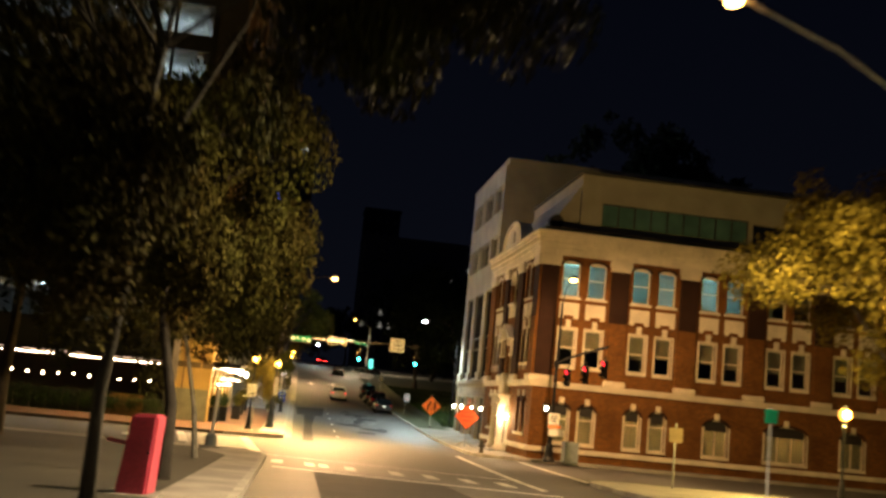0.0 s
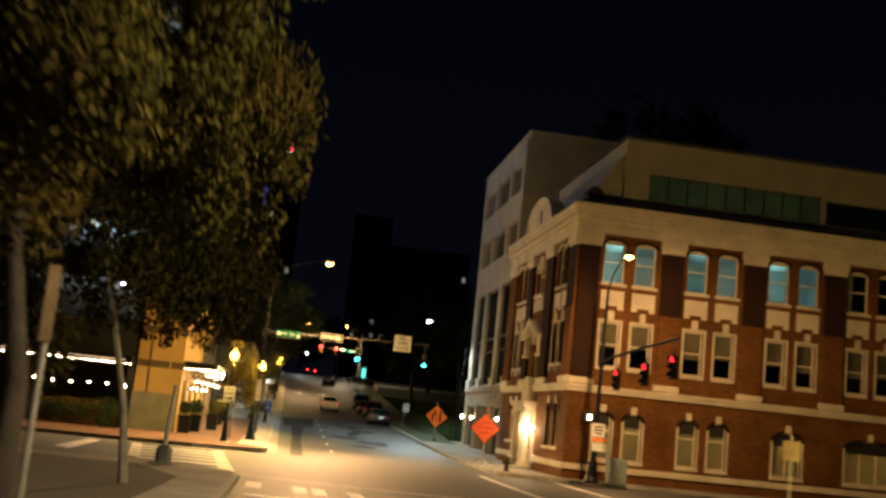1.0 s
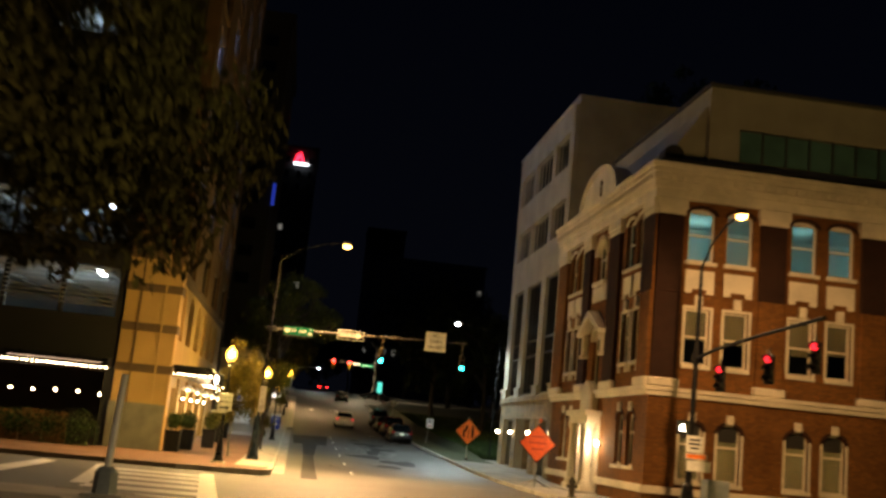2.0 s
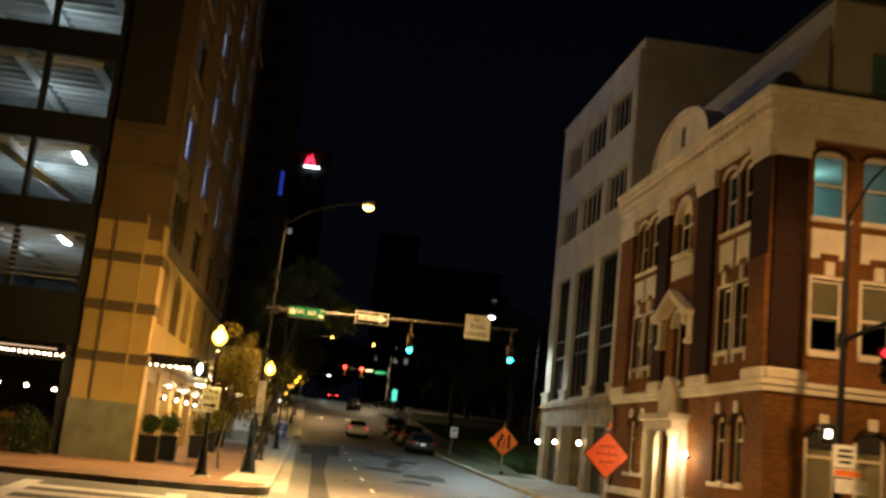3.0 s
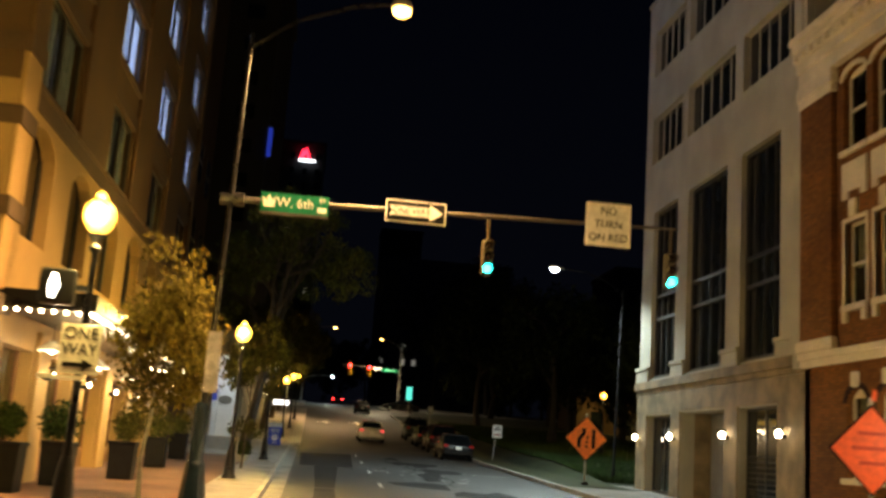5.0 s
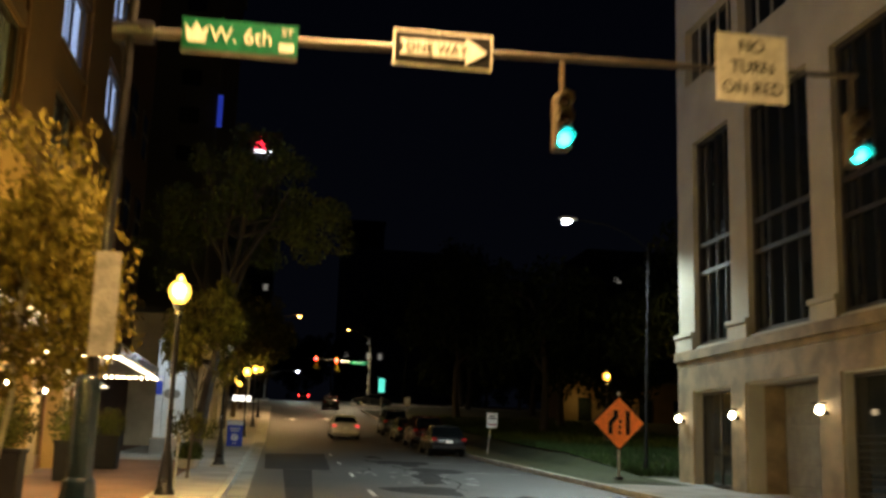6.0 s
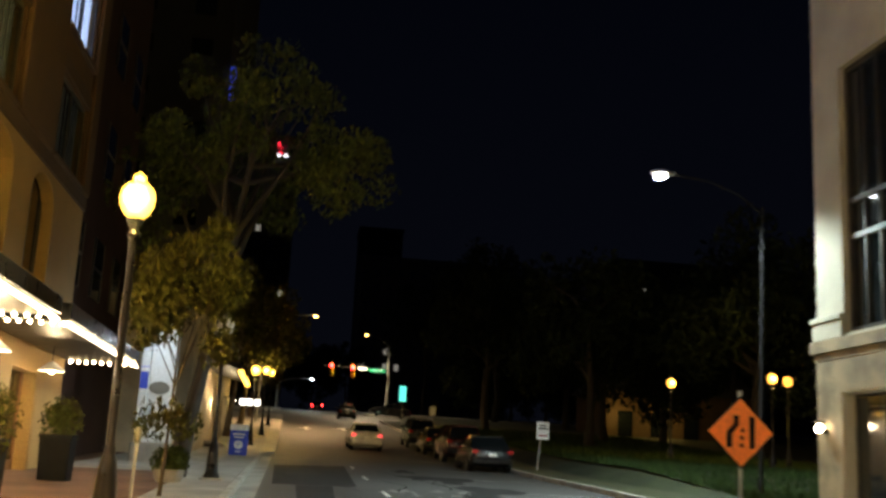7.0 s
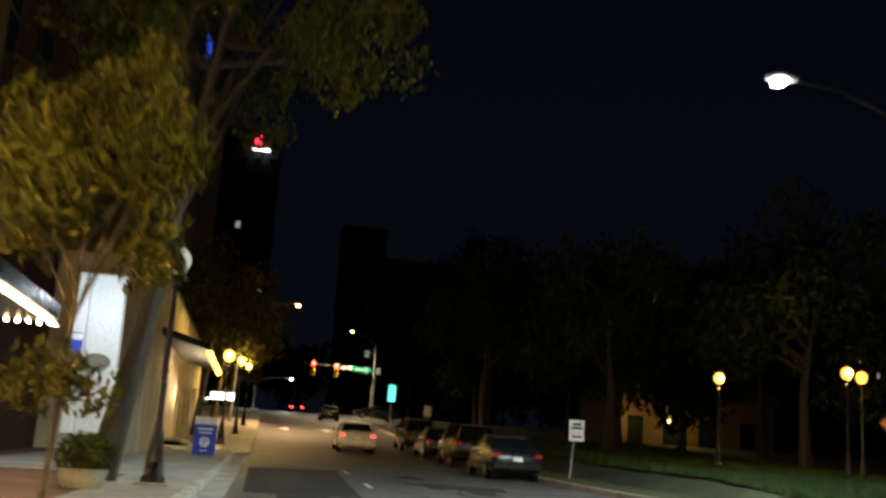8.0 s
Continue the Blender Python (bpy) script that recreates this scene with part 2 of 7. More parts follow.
M = {
    "asphalt": material("asphalt", (0.078, 0.077, 0.076), 0.62, vary=0.4, scale=0.35, fine=60, bump=0.35),
    "arm_steel": material("weathered_arm_steel", (0.075, 0.07, 0.065), 0.5, 0.4, vary=0.25, scale=3, fine=40, bump=0.05),
    "patch": material("asphalt_patch", (0.030, 0.030, 0.031), 0.8, vary=0.6, scale=1.0, fine=70, bump=0.3, spec=0.2),
    "paint": material("road_paint", (0.72, 0.72, 0.69), 0.6, vary=0.35, scale=2.2, fine=30, bump=0.1),
    "old_paint": material("old_road_paint", (0.30, 0.30, 0.29), 0.7, vary=0.5, scale=6, fine=40, bump=0.1),
    "zebra_paint": material("fresh_road_paint", (0.82, 0.82, 0.80), 0.55, vary=0.22, scale=2.6, fine=30, bump=0.1),
    "yellow_paint": material("yellow_paint", (0.62, 0.42, 0.06), 0.6, vary=0.3, scale=2.2, fine=30),
    "concrete": material("concrete", (0.33, 0.31, 0.28), 0.85, vary=0.3, scale=0.8, fine=35, bump=0.2),
    "kerb": material("kerb_stone", (0.40, 0.38, 0.34), 0.8, vary=0.3, scale=1.5, fine=30, bump=0.2),
    "pavers": brick_material("brick_pavers", (0.17, 0.085, 0.05), (0.125, 0.065, 0.04), (0.14, 0.115, 0.09), 0.2, 0.1, "z", 0.4, 0.006),
    "soil": material("ground_soil", (0.06, 0.055, 0.04), 0.95, vary=0.4, scale=0.2, fine=15, bump=0.4),
    "lawn": material("lawn", (0.036, 0.046, 0.018), 0.95, vary=0.4, scale=0.5, fine=40, bump=0.5),
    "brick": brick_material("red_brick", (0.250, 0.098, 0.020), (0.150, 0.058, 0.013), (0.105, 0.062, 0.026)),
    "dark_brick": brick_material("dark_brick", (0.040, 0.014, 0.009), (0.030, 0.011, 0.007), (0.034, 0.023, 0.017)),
    "cream": material("cream_paint", (0.72, 0.64, 0.50), 0.7, vary=0.16, scale=1.1, fine=25, bump=0.1),
    "stucco": material("stucco", (0.36, 0.33, 0.27), 0.9, vary=0.14, scale=0.7, fine=60, bump=0.2),
    "lime": material("limestone_panel", (0.43, 0.40, 0.32), 0.85, vary=0.16, scale=0.6, fine=40, bump=0.15),
    "tan": material("tan_stone", (0.26, 0.195, 0.11), 0.85, vary=0.4, scale=1.4, fine=30, bump=0.25),
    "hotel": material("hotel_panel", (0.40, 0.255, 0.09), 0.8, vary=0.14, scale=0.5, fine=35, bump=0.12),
    # upper-wall copies, darkened in colour for lamplight fading with height
    "hotel_dimmed": material("hotel_panel_dimmed", (0.115, 0.066, 0.024), 0.85, vary=0.22, scale=0.6, fine=30, bump=0.15),
    "hotel_shaded": material("hotel_upper", (0.020, 0.016, 0.012), 0.85, vary=0.2, scale=0.5, fine=35, bump=0.1),
    "hotel_band": material("hotel_band", (0.095, 0.058, 0.028), 0.8, vary=0.2, scale=0.7, fine=30, bump=0.12),
    "hotel_base": material("granite_base", (0.17, 0.165, 0.14), 0.5, vary=0.25, scale=1.5, fine=90, bump=0.05),
    "deck": material("deck_concrete", (0.42, 0.42, 0.40), 0.85, vary=0.2, scale=0.6, fine=20, bump=0.1),
    "dark_panel": material("dark_panel", (0.020, 0.018, 0.017), 0.7, vary=0.25, scale=0.8, fine=20),
    "deck_front": material("deck_front_panel", (0.008, 0.008, 0.009), 0.8, vary=0.3, scale=0.8, fine=20),
    "matte_black": material("matte_black_pole", (0.010, 0.010, 0.011), 0.65, vary=0.2, scale=4, fine=40, bump=0.03, spec=0.12),
    "roof": material("roof_membrane", (0.05, 0.05, 0.05), 0.9, vary=0.3, scale=0.5, fine=10),
    "dark_glass": material("dark_glazing", (0.010, 0.013, 0.014), 0.05, vary=0.1, scale=0.3, fine=1, bump=0.0, spec=0.9),
    "teal_glass": material("teal_glazing", (0.09, 0.19, 0.18), 0.15, vary=0.2, scale=0.4, fine=1, bump=0.0, spec=0.7),
    "glass": glass_material("window_glass"),
    "black": material("black_metal", (0.008, 0.008, 0.010), 0.3, 0.0, vary=0.25, scale=4, fine=50, bump=0.03, spec=0.3),
    "blue_black": material("blue_black_metal", (0.006, 0.013, 0.022), 0.2, 0.0, vary=0.25, scale=4, fine=50, bump=0.05),
    "steel": material("galvanised_steel", (0.34, 0.35, 0.35), 0.45, 0.35, vary=0.2, scale=3, fine=40, bump=0.05),
    "bright_steel": material("bright_steel", (0.80, 0.81, 0.82), 0.4, 0.0, vary=0.12, scale=3, fine=40, bump=0.03),
    "blue_grey": material("blue_grey_casting", (0.26, 0.30, 0.33), 0.5, 0.2, vary=0.2, scale=4, fine=40, bump=0.1),
    "bronze": material("bronze_frame", (0.05, 0.045, 0.04), 0.4, 0.4, vary=0.2, scale=3, fine=20, bump=0.0),
    "sign_green": material("sign_green", (0.004, 0.15, 0.08), 0.65, vary=0.08, scale=2, fine=8, bump=0.0, spec=0.15),
    "sign_white": material("sign_white", (0.86, 0.86, 0.84), 0.45, vary=0.06, scale=2, fine=8, bump=0.0),
    "sign_black": material("sign_black", (0.010, 0.010, 0.011), 0.7, vary=0.1, scale=2, fine=8, bump=0.0, spec=0.1),
    "sign_orange": material("sign_orange", (0.88, 0.12, 0.018), 0.5, vary=0.08, scale=2, fine=8, bump=0.0),
    "sign_amber": material("sign_amber", (0.95, 0.23, 0.025), 0.5, vary=0.08, scale=2, fine=8, bump=0.0),
    "sign_blue": material("sign_blue", (0.03, 0.07, 0.55), 0.45, vary=0.08, scale=2, fine=8, bump=0.0),
    "signal_far": material("signal_bright_yellow", (0.62, 0.40, 0.02), 0.5, vary=0.15, scale=3, fine=12, bump=0.0),
    "signal_yellow": material("signal_olive", (0.045, 0.034, 0.014), 0.5, vary=0.15, scale=3, fine=12, bump=0.0),
    "bark": material("bark", (0.10, 0.075, 0.05), 0.95, vary=0.4, scale=3, fine=18, bump=0.8),
    "mid_bark": material("grey_bark", (0.050, 0.048, 0.038), 0.95, vary=0.35, scale=3, fine=18, bump=0.6),
    "dark_bark": material("dark_bark", (0.035, 0.028, 0.021), 0.95, vary=0.4, scale=3, fine=18, bump=0.8),
    "pale_bark": material("pale_bark", (0.30, 0.28, 0.23), 0.9, vary=0.3, scale=3, fine=18, bump=0.5),
    "faded_red": material("faded_red_print", (0.55, 0.05, 0.012), 0.6, vary=0.1, scale=3, fine=10, bump=0.0),
    "pale_banner": material("pale_banner_cloth", (0.30, 0.28, 0.32), 0.9, vary=0.35, scale=5, fine=25, bump=0.05),
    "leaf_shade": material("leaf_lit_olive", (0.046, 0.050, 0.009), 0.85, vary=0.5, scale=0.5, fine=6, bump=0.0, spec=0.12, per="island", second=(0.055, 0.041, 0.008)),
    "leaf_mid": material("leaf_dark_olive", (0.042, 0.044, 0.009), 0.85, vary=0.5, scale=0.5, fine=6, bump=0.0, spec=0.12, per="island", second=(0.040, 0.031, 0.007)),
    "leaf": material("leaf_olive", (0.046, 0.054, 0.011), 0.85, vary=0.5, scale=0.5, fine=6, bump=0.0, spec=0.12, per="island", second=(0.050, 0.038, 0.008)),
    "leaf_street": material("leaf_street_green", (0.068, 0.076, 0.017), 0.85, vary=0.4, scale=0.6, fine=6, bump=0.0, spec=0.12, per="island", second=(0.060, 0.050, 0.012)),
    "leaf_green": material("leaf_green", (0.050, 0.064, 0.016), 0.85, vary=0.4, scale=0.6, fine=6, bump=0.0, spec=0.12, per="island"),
    # leaf colour with the gold of the lamplight put into it, near corner tree
    "leaf_lamp_gold": material("leaf_lamp_gold", (0.19, 0.14, 0.012), 0.85, vary=0.4, scale=0.6, fine=6, bump=0.0, spec=0.12, per="island"),
    # canopy tree: globe light painted into the leaves as amber
    "leaf_lamp_amber": material("leaf_lamp_amber", (0.15, 0.125, 0.022), 0.85, vary=0.4, scale=0.6, fine=6, bump=0.0, spec=0.12, per="island", second=(0.085, 0.07, 0.014)),
    # near-black leaves: the darkness round unlit trees is put into their colour
    "leaf_unlit": material("leaf_unlit", (0.016, 0.024, 0.009), 0.85, vary=0.4, scale=0.6, fine=6, bump=0.0, spec=0.12, per="island"),
    "red_plastic": material("red_plastic", (0.72, 0.09, 0.17), 0.4, vary=0.15, scale=2, fine=25, bump=0.05),
    "rubber": material("rubber", (0.015, 0.015, 0.015), 0.85, vary=0.2, scale=5, fine=40),
    "chrome": material("chrome", (0.6, 0.6, 0.6), 0.18, 1.0, vary=0.05, scale=2, fine=10, bump=0.0),
    "white_wall": material("white_wall", (0.75, 0.78, 0.80), 0.8, vary=0.1, scale=1, fine=15),
    "beige": material("beige_render", (0.50, 0.42, 0.29), 0.85, vary=0.2, scale=0.8, fine=25),
    "brown_door": material("brown_timber", (0.22, 0.10, 0.035), 0.6, vary=0.3, scale=2, fine=30, bump=0.2),
    "blind": blind_material("roller_blind", (0.66, 0.52, 0.32)),
    "curtain": material("white_curtain", (0.72, 0.70, 0.80), 0.9, vary=0.15, scale=3, fine=25),
    "far_wall": material("far_facade", (0.16, 0.155, 0.15), 0.9, vary=0.2, scale=0.05, fine=1),
    "far_dark": material("far_dark_facade", (0.03, 0.03, 0.035), 0.9, vary=0.2, scale=0.05, fine=1),
    "lens_sodium": glow("sodium_lens", (1.0, 0.46, 0.09), 22),
    "lens_led": glow("led_lens", (0.85, 1.0, 0.97), 90),
    "lens_globe": glow("globe_lens", (1.0, 0.56, 0.07), 3.2),
    "lens_park": glow("park_globe_lens", (1.0, 0.42, 0.06), 1.3),
    "leaf_deep": material("leaf_deep_green", (0.026, 0.045, 0.012), 0.85, vary=0.4, scale=0.6, fine=6, bump=0.0, spec=0.12, per="island"),
    "globe_off": material("globe_off", (0.55, 0.55, 0.52), 0.3, vary=0.1, scale=3, fine=10, bump=0.0),
    "green_lens": glow("green_signal_lens", (0.01, 0.92, 0.85), 40),
    "red_lens": glow("red_signal_lens", (1.0, 0.012, 0.02), 30),
    "off_lens": material("dark_lens", (0.03, 0.02, 0.015), 0.25, vary=0.1, scale=3, fine=10, bump=0.0),
    "bulb": glow("filament_bulb", (1.0, 0.72, 0.38), 30),
    "tube": glow("fluorescent_tube", (0.82, 0.95, 1.0), 22),
    "strip": glow("led_strip", (1.0, 0.82, 0.58), 4),
    "dim_strip": glow("dim_led_strip", (1.0, 0.72, 0.52), 0.7),
    "sconce": glow("sconce_glass", (1.0, 0.80, 0.50), 40),
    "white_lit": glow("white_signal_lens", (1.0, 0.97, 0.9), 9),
    "red_side": glow("red_signal_lens_seen_aslant", (1.0, 0.02, 0.03), 2.2),
    "light_box": glow("white_light_box", (1.0, 0.96, 0.88), 2.2),
    "tail_low": glow("tail_lamp_running", (1.0, 0.08, 0.08), 1.0),
    "tail_on": glow("tail_lamp_lit", (1.0, 0.02, 0.02), 16),
    "tail_off": material("tail_lamp_red", (0.35, 0.012, 0.012), 0.2, vary=0.1, scale=3, fine=10, bump=0.0),
    "head_on": glow("head_lamp_lit", (1.0, 0.95, 0.85), 12),
    "red_logo": glow("red_tube_sign", (1.0, 0.02, 0.05), 3.5),
    "white_logo": glow("white_tube_sign", (0.9, 0.95, 1.0), 3.5),
    "far_window": glow("lit_far_window", (1.0, 0.93, 0.80), 0.10),
    "teal_panel": glow("teal_glow_panel", (0.10, 0.75, 0.62), 0.9),
    "blue_sign": glow("blue_tube_sign", (0.05, 0.10, 1.0), 0.2),
}


# ---- mesh helpers ----
def empty(name, at=(0, 0, 0), **tags):
    return_ob = new(name)
    return_ob.location = at
    return tagged(return_ob, **tags)


def mesh_of(name, bm, mat, smooth=False):
    bmesh.ops.recalc_face_normals(bm, faces=bm.faces)
    me = bpy.data.meshes.new(name)
    bm.to_mesh(me)
    bm.free()
    me.materials.append(mat)
    if smooth:
        me.polygons.foreach_set("use_smooth", [True] * len(me.polygons))
        me.set_sharp_from_angle(angle=radians(40))
    return me


def part(name, bm, mat, parent=None, label="", smooth=False):
    """Links a bmesh (world metres) as ONE mesh object under a thing or a part; its origin stays at its thing's."""
    me = mesh_of(name, bm, mat, smooth)
    ob = new(name, me)
    if parent:
        ob.parent = parent
        root = parent
        shift = Vector((0, 0, 0))
        while root:
            shift += root.location
            root = root.parent
        me.transform(Matrix.Translation(-shift))
    return tagged(ob, label) if label else ob


def thing(name, bm, mat, label, category, group="", kind="", smooth=False):
    return tagged(part(name, bm, mat, smooth=smooth), label, category, group, kind)


def box(bm, x0, x1, y0, y1, z0, z1, bevel=0.0):
    v = [bm.verts.new(p) for p in ((x0, y0, z0), (x1, y0, z0), (x1, y1, z0), (x0, y1, z0), (x0, y0, z1), (x1, y0, z1), (x1, y1, z1), (x0, y1, z1))]
    fs = [bm.faces.new([v[i] for i in q]) for q in ((0, 3, 2, 1), (4, 5, 6, 7), (0, 1, 5, 4), (1, 2, 6, 5), (2, 3, 7, 6), (3, 0, 4, 7))]
    if bevel:
        edges = list({e for f in fs for e in f.edges})
        bmesh.ops.bevel(bm, geom=edges, offset=bevel, segments=1, affect="EDGES", profile=0.5)
    return bm


def B(*boxes, bevel=0.0):
    bm = bmesh.new()
    for b in boxes:
        box(bm, *b, bevel=bevel)
    return bm


def rod(bm, p0, p1, r0, r1=None, seg=10, caps=True):
    p0, p1 = Vector(p0), Vector(p1)
    r1 = r0 if r1 is None else r1
    q = (p1 - p0).to_track_quat("Z", "Y")
    rings = []
    for p, r in ((p0, r0), (p1, r1)):
        rings.append([bm.verts.new(p + q @ Vector((math.cos(2 * math.pi * i / seg) * r, math.sin(2 * math.pi * i / seg) * r, 0))) for i in range(seg)])
    for i in range(seg):
        j = (i + 1) % seg
        bm.faces.new((rings[0][i], rings[0][j], rings[1][j], rings[1][i]))
    if caps:
        bm.faces.new(rings[0][::-1])
        bm.faces.new(rings[1])
    return bm


def lathe(bm, cx, cy, profile, seg=16):
    """Turns (radius, z) pairs about the upright through (cx, cy)."""
    rings = [[bm.verts.new((cx + r * math.cos(2 * math.pi * i / seg), cy + r * math.sin(2 * math.pi * i / seg), z)) for i in range(seg)] for r, z in profile]
    for a, b in zip(rings, rings[1:]):
        for i in range(seg):
            j = (i + 1) % seg
            bm.faces.new((a[i], a[j], b[j], b[i]))
    bm.faces.new(rings[0][::-1])
    bm.faces.new(rings[-1])
    return bm


def tube(bm, pts, r, seg=8):
    for a, b in zip(pts, pts[1:]):
        rod(bm, a, b, r, r, seg)
    return bm


def ball(bm, c, r, seg=14, rings=8, squash=1.0):
    prof = [(max(0.004, r * math.sin(math.pi * k / rings)), c[2] - r * squash * math.cos(math.pi * k / rings)) for k in range(rings + 1)]
    return lathe(bm, c[0], c[1], prof, seg)


def prism(bm, pts, depth):
    """Extrudes a flat outline by the vector depth."""
    a = [bm.verts.new(p) for p in pts]
    b = [bm.verts.new(Vector(p) + Vector(depth)) for p in pts]
    bm.faces.new(a)
    bm.faces.new(b[::-1])
    for i in range(len(a)):
        j = (i + 1) % len(a)
        bm.faces.new((a[i], a[j], b[j], b[i]))
    return bm


class Face:
    """A wall plane: axis 'x' or 'y', its place, and +1 or -1 for the way into the building."""

    def __init__(self, axis, pos, inward):
        self.axis, self.pos, self.inward = axis, pos, inward

    def p(self, u, z, d=0.0):
        w = self.pos + d * self.inward
        return (w, u, z) if self.axis == "x" else (u, w, z)

    def box(self, bm, u0, u1, z0, z1, d0, d1, bevel=0.0):
        a, b = self.p(u0, z0, d0), self.p(u1, z1, d1)
        return box(bm, min(a[0], b[0]), max(a[0], b[0]), min(a[1], b[1]), max(a[1], b[1]), z0, z1, bevel)

    def boxes(self, *rows, bevel=0.0):
        bm = bmesh.new()
        for r in rows:
            self.box(bm, *r, bevel=bevel)
        return bm

    def casing(self, u0, u1, z0, z1, d0, d1, holes):
        """A window frame: one piece, with its lights cut out."""
        return Face(self.axis, self.pos + d0 * self.inward, self.inward).wall(u0, u1, z0, z1, d1 - d0, holes)

    def prism(self, bm, outline, d0, d1):
        a, b = self.p(0, 0, d0), self.p(0, 0, d1)
        return prism(bm, [self.p(u, z, d0) for u, z in outline], Vector(b) - Vector(a))

    def wall(self, u0, u1, z0, z1, thick, holes):
        """A wall with its openings going through it."""
        bm = bmesh.new()
        us = sorted({u0, u1, *[min(max(h[k], u0), u1) for h in holes for k in (0, 1)]})
        zs = sorted({z0, z1, *[min(max(h[k], z0), z1) for h in holes for k in (2, 3)]})
        full = {}
        for i in range(len(us) - 1):
            for j in range(len(zs) - 1):
                cu, cz = (us[i] + us[i + 1]) / 2, (zs[j] + zs[j + 1]) / 2
                full[i, j] = not any(h[0] < cu < h[1] and h[2] < cz < h[3] for h in holes)
        vs = {}

        def v(i, j, d):
            if (i, j, d) not in vs:
                vs[i, j, d] = bm.verts.new(self.p(us[i], zs[j], d))
            return vs[i, j, d]

        for (i, j), f in full.items():
            if not f:
                continue
            for d in (0.0, thick):
                bm.faces.new((v(i, j, d), v(i + 1, j, d), v(i + 1, j + 1, d), v(i, j + 1, d)))
            for di, dj, a, b in ((-1, 0, (0, 0), (0, 1)), (1, 0, (1, 0), (1, 1)), (0, -1, (0, 0), (1, 0)), (0, 1, (0, 1), (1, 1))):
                if not full.get((i + di, j + dj), False):
                    bm.faces.new((v(i + a[0], j + a[1], 0.0), v(i + b[0], j + b[1], 0.0), v(i + b[0], j + b[1], thick), v(i + a[0], j + a[1], thick)))
        return bm


def arch_points(uc, half, spring, rise, n=10):
    return [(uc - half * math.cos(math.pi * k / n), spring + rise * math.sin(math.pi * k / n)) for k in range(n + 1)]


def arch_ring(bm, face, uc, half, spring, rise, width, d0, d1, n=10):
    """A flat arched band round the head of an opening."""
    inner, outer = arch_points(uc, half, spring, rise, n), arch_points(uc, half + width, spring, rise + width, n)
    v = [[bm.verts.new(face.p(u, z, d)) for (u, z), d in ((inner[k], d0), (outer[k], d0), (outer[k], d1), (inner[k], d1))] for k in range(n + 1)]
    for a, b in zip(v, v[1:]):
        for i in range(4):
            bm.faces.new((a[i], a[(i + 1) % 4], b[(i + 1) % 4], b[i]))
    bm.faces.new(v[0])
    bm.faces.new(v[-1])
    return bm


def arch_fill(bm, face, uc, half, spring, rise, d0, d1, n=8):
    """Fills the corners between an arched head and the square opening that it stands in."""
    pts = arch_points(uc, half, spring, rise, n)
    top = spring + rise
    v = [[bm.verts.new(face.p(u, zz, d)) for zz, d in ((z, d0), (top + 0.001, d0), (top + 0.001, d1), (z, d1))] for u, z in pts]
    for a, b in zip(v, v[1:]):
        for i in range(4):
            bm.faces.new((a[i], a[(i + 1) % 4], b[(i + 1) % 4], b[i]))
    bm.faces.new(v[0])
    bm.faces.new(v[-1])
    return bm


def text_mesh(body, size):
    cu = bpy.data.curves.new("lettering", "FONT")
    cu.body, cu.size, cu.align_x, cu.align_y, cu.extrude = body, size, "CENTER", "CENTER", 0.002
    ob = bpy.data.objects.new("lettering", cu)
    scene.collection.objects.link(ob)
    bpy.context.view_layer.update()
    me = bpy.data.meshes.new_from_object(ob.evaluated_get(bpy.context.evaluated_depsgraph_get()))
    bpy.data.objects.remove(ob)
    return me


def lettering(body, size, place, mat, parent, squeeze=1.0, tilt=0.0):
    """Words that face down the street (towards -y), on a sign."""
    me = text_mesh(body, size)
    me.materials.clear()
    me.materials.append(mat)
    me.transform(Matrix.Translation(Vector(place) - parent.location) @ pose(0, 0, 0, 0, tilt, 0) @ pose(0, 0, 0, 90) @ Matrix.Diagonal((squeeze, 1, 1, 1)))
    ob = new("lettering", me)
    ob.parent = parent
    return ob


# ---- ground, roads, pavements ----
def sheet(name, rows, mat, kind, label, category, thick=0.0):
    """A surface from rows of (y, x0, x1, z), with sides where it has thickness."""
    bm = bmesh.new()
    up = []
    for y, x0, x1, z in rows:
        n = max(1, min(14, int(abs(x1 - x0) / 4)))
        up.append([bm.verts.new((x0 + (x1 - x0) * k / n, y, z)) for k in (range(n + 1) if n > 1 else (0, 1))])
    for a, b in zip(up, up[1:]):
        if len(a) == len(b):
            for k in range(len(a) - 1):
                bm.faces.new((a[k], a[k + 1], b[k + 1], b[k]))
        else:
            bm.faces.new((*a, *b[::-1]))
    if thick:
        lo = [[bm.verts.new((v.co.x, v.co.y, v.co.z - thick)) for v in (r[0], r[-1])] for r in up]
        for (a, b), (la, lb) in zip(zip(up, up[1:]), zip(lo, lo[1:])):
            bm.faces.new((a[0], b[0], lb[0], la[0]))
            bm.faces.new((a[-1], b[-1], lb[1], la[1]))
        bm.faces.new((*up[0], lo[0][1], lo[0][0]))
        bm.faces.new((*up[-1], lo[-1][1], lo[-1][0]))
    return thing(name, bm, mat, label, category, kind=kind)


def span(y0, y1, step=2.0):
    n = max(1, round((y1 - y0) / step))
    return [y0 + (y1 - y0) * k / n for k in range(n + 1)]


gy = sorted({*span(-300, 500, 5), *span(500, 890, 40)})
bm = bmesh.new()
prev = None
for y in [-1500, *gy, 1500, 3500]:
    row = [bm.verts.new((x, y, G(y) - 0.06)) for x in (-2000, -400, -60, 60, 400, 2000)]
    if prev:
        for k in range(5):
            bm.faces.new((prev[k], prev[k + 1], row[k + 1], row[k]))
    prev = row
thing("ground", bm, M["soil"], "dark bare soil and turf reaching the horizon", "ground", kind="structure")

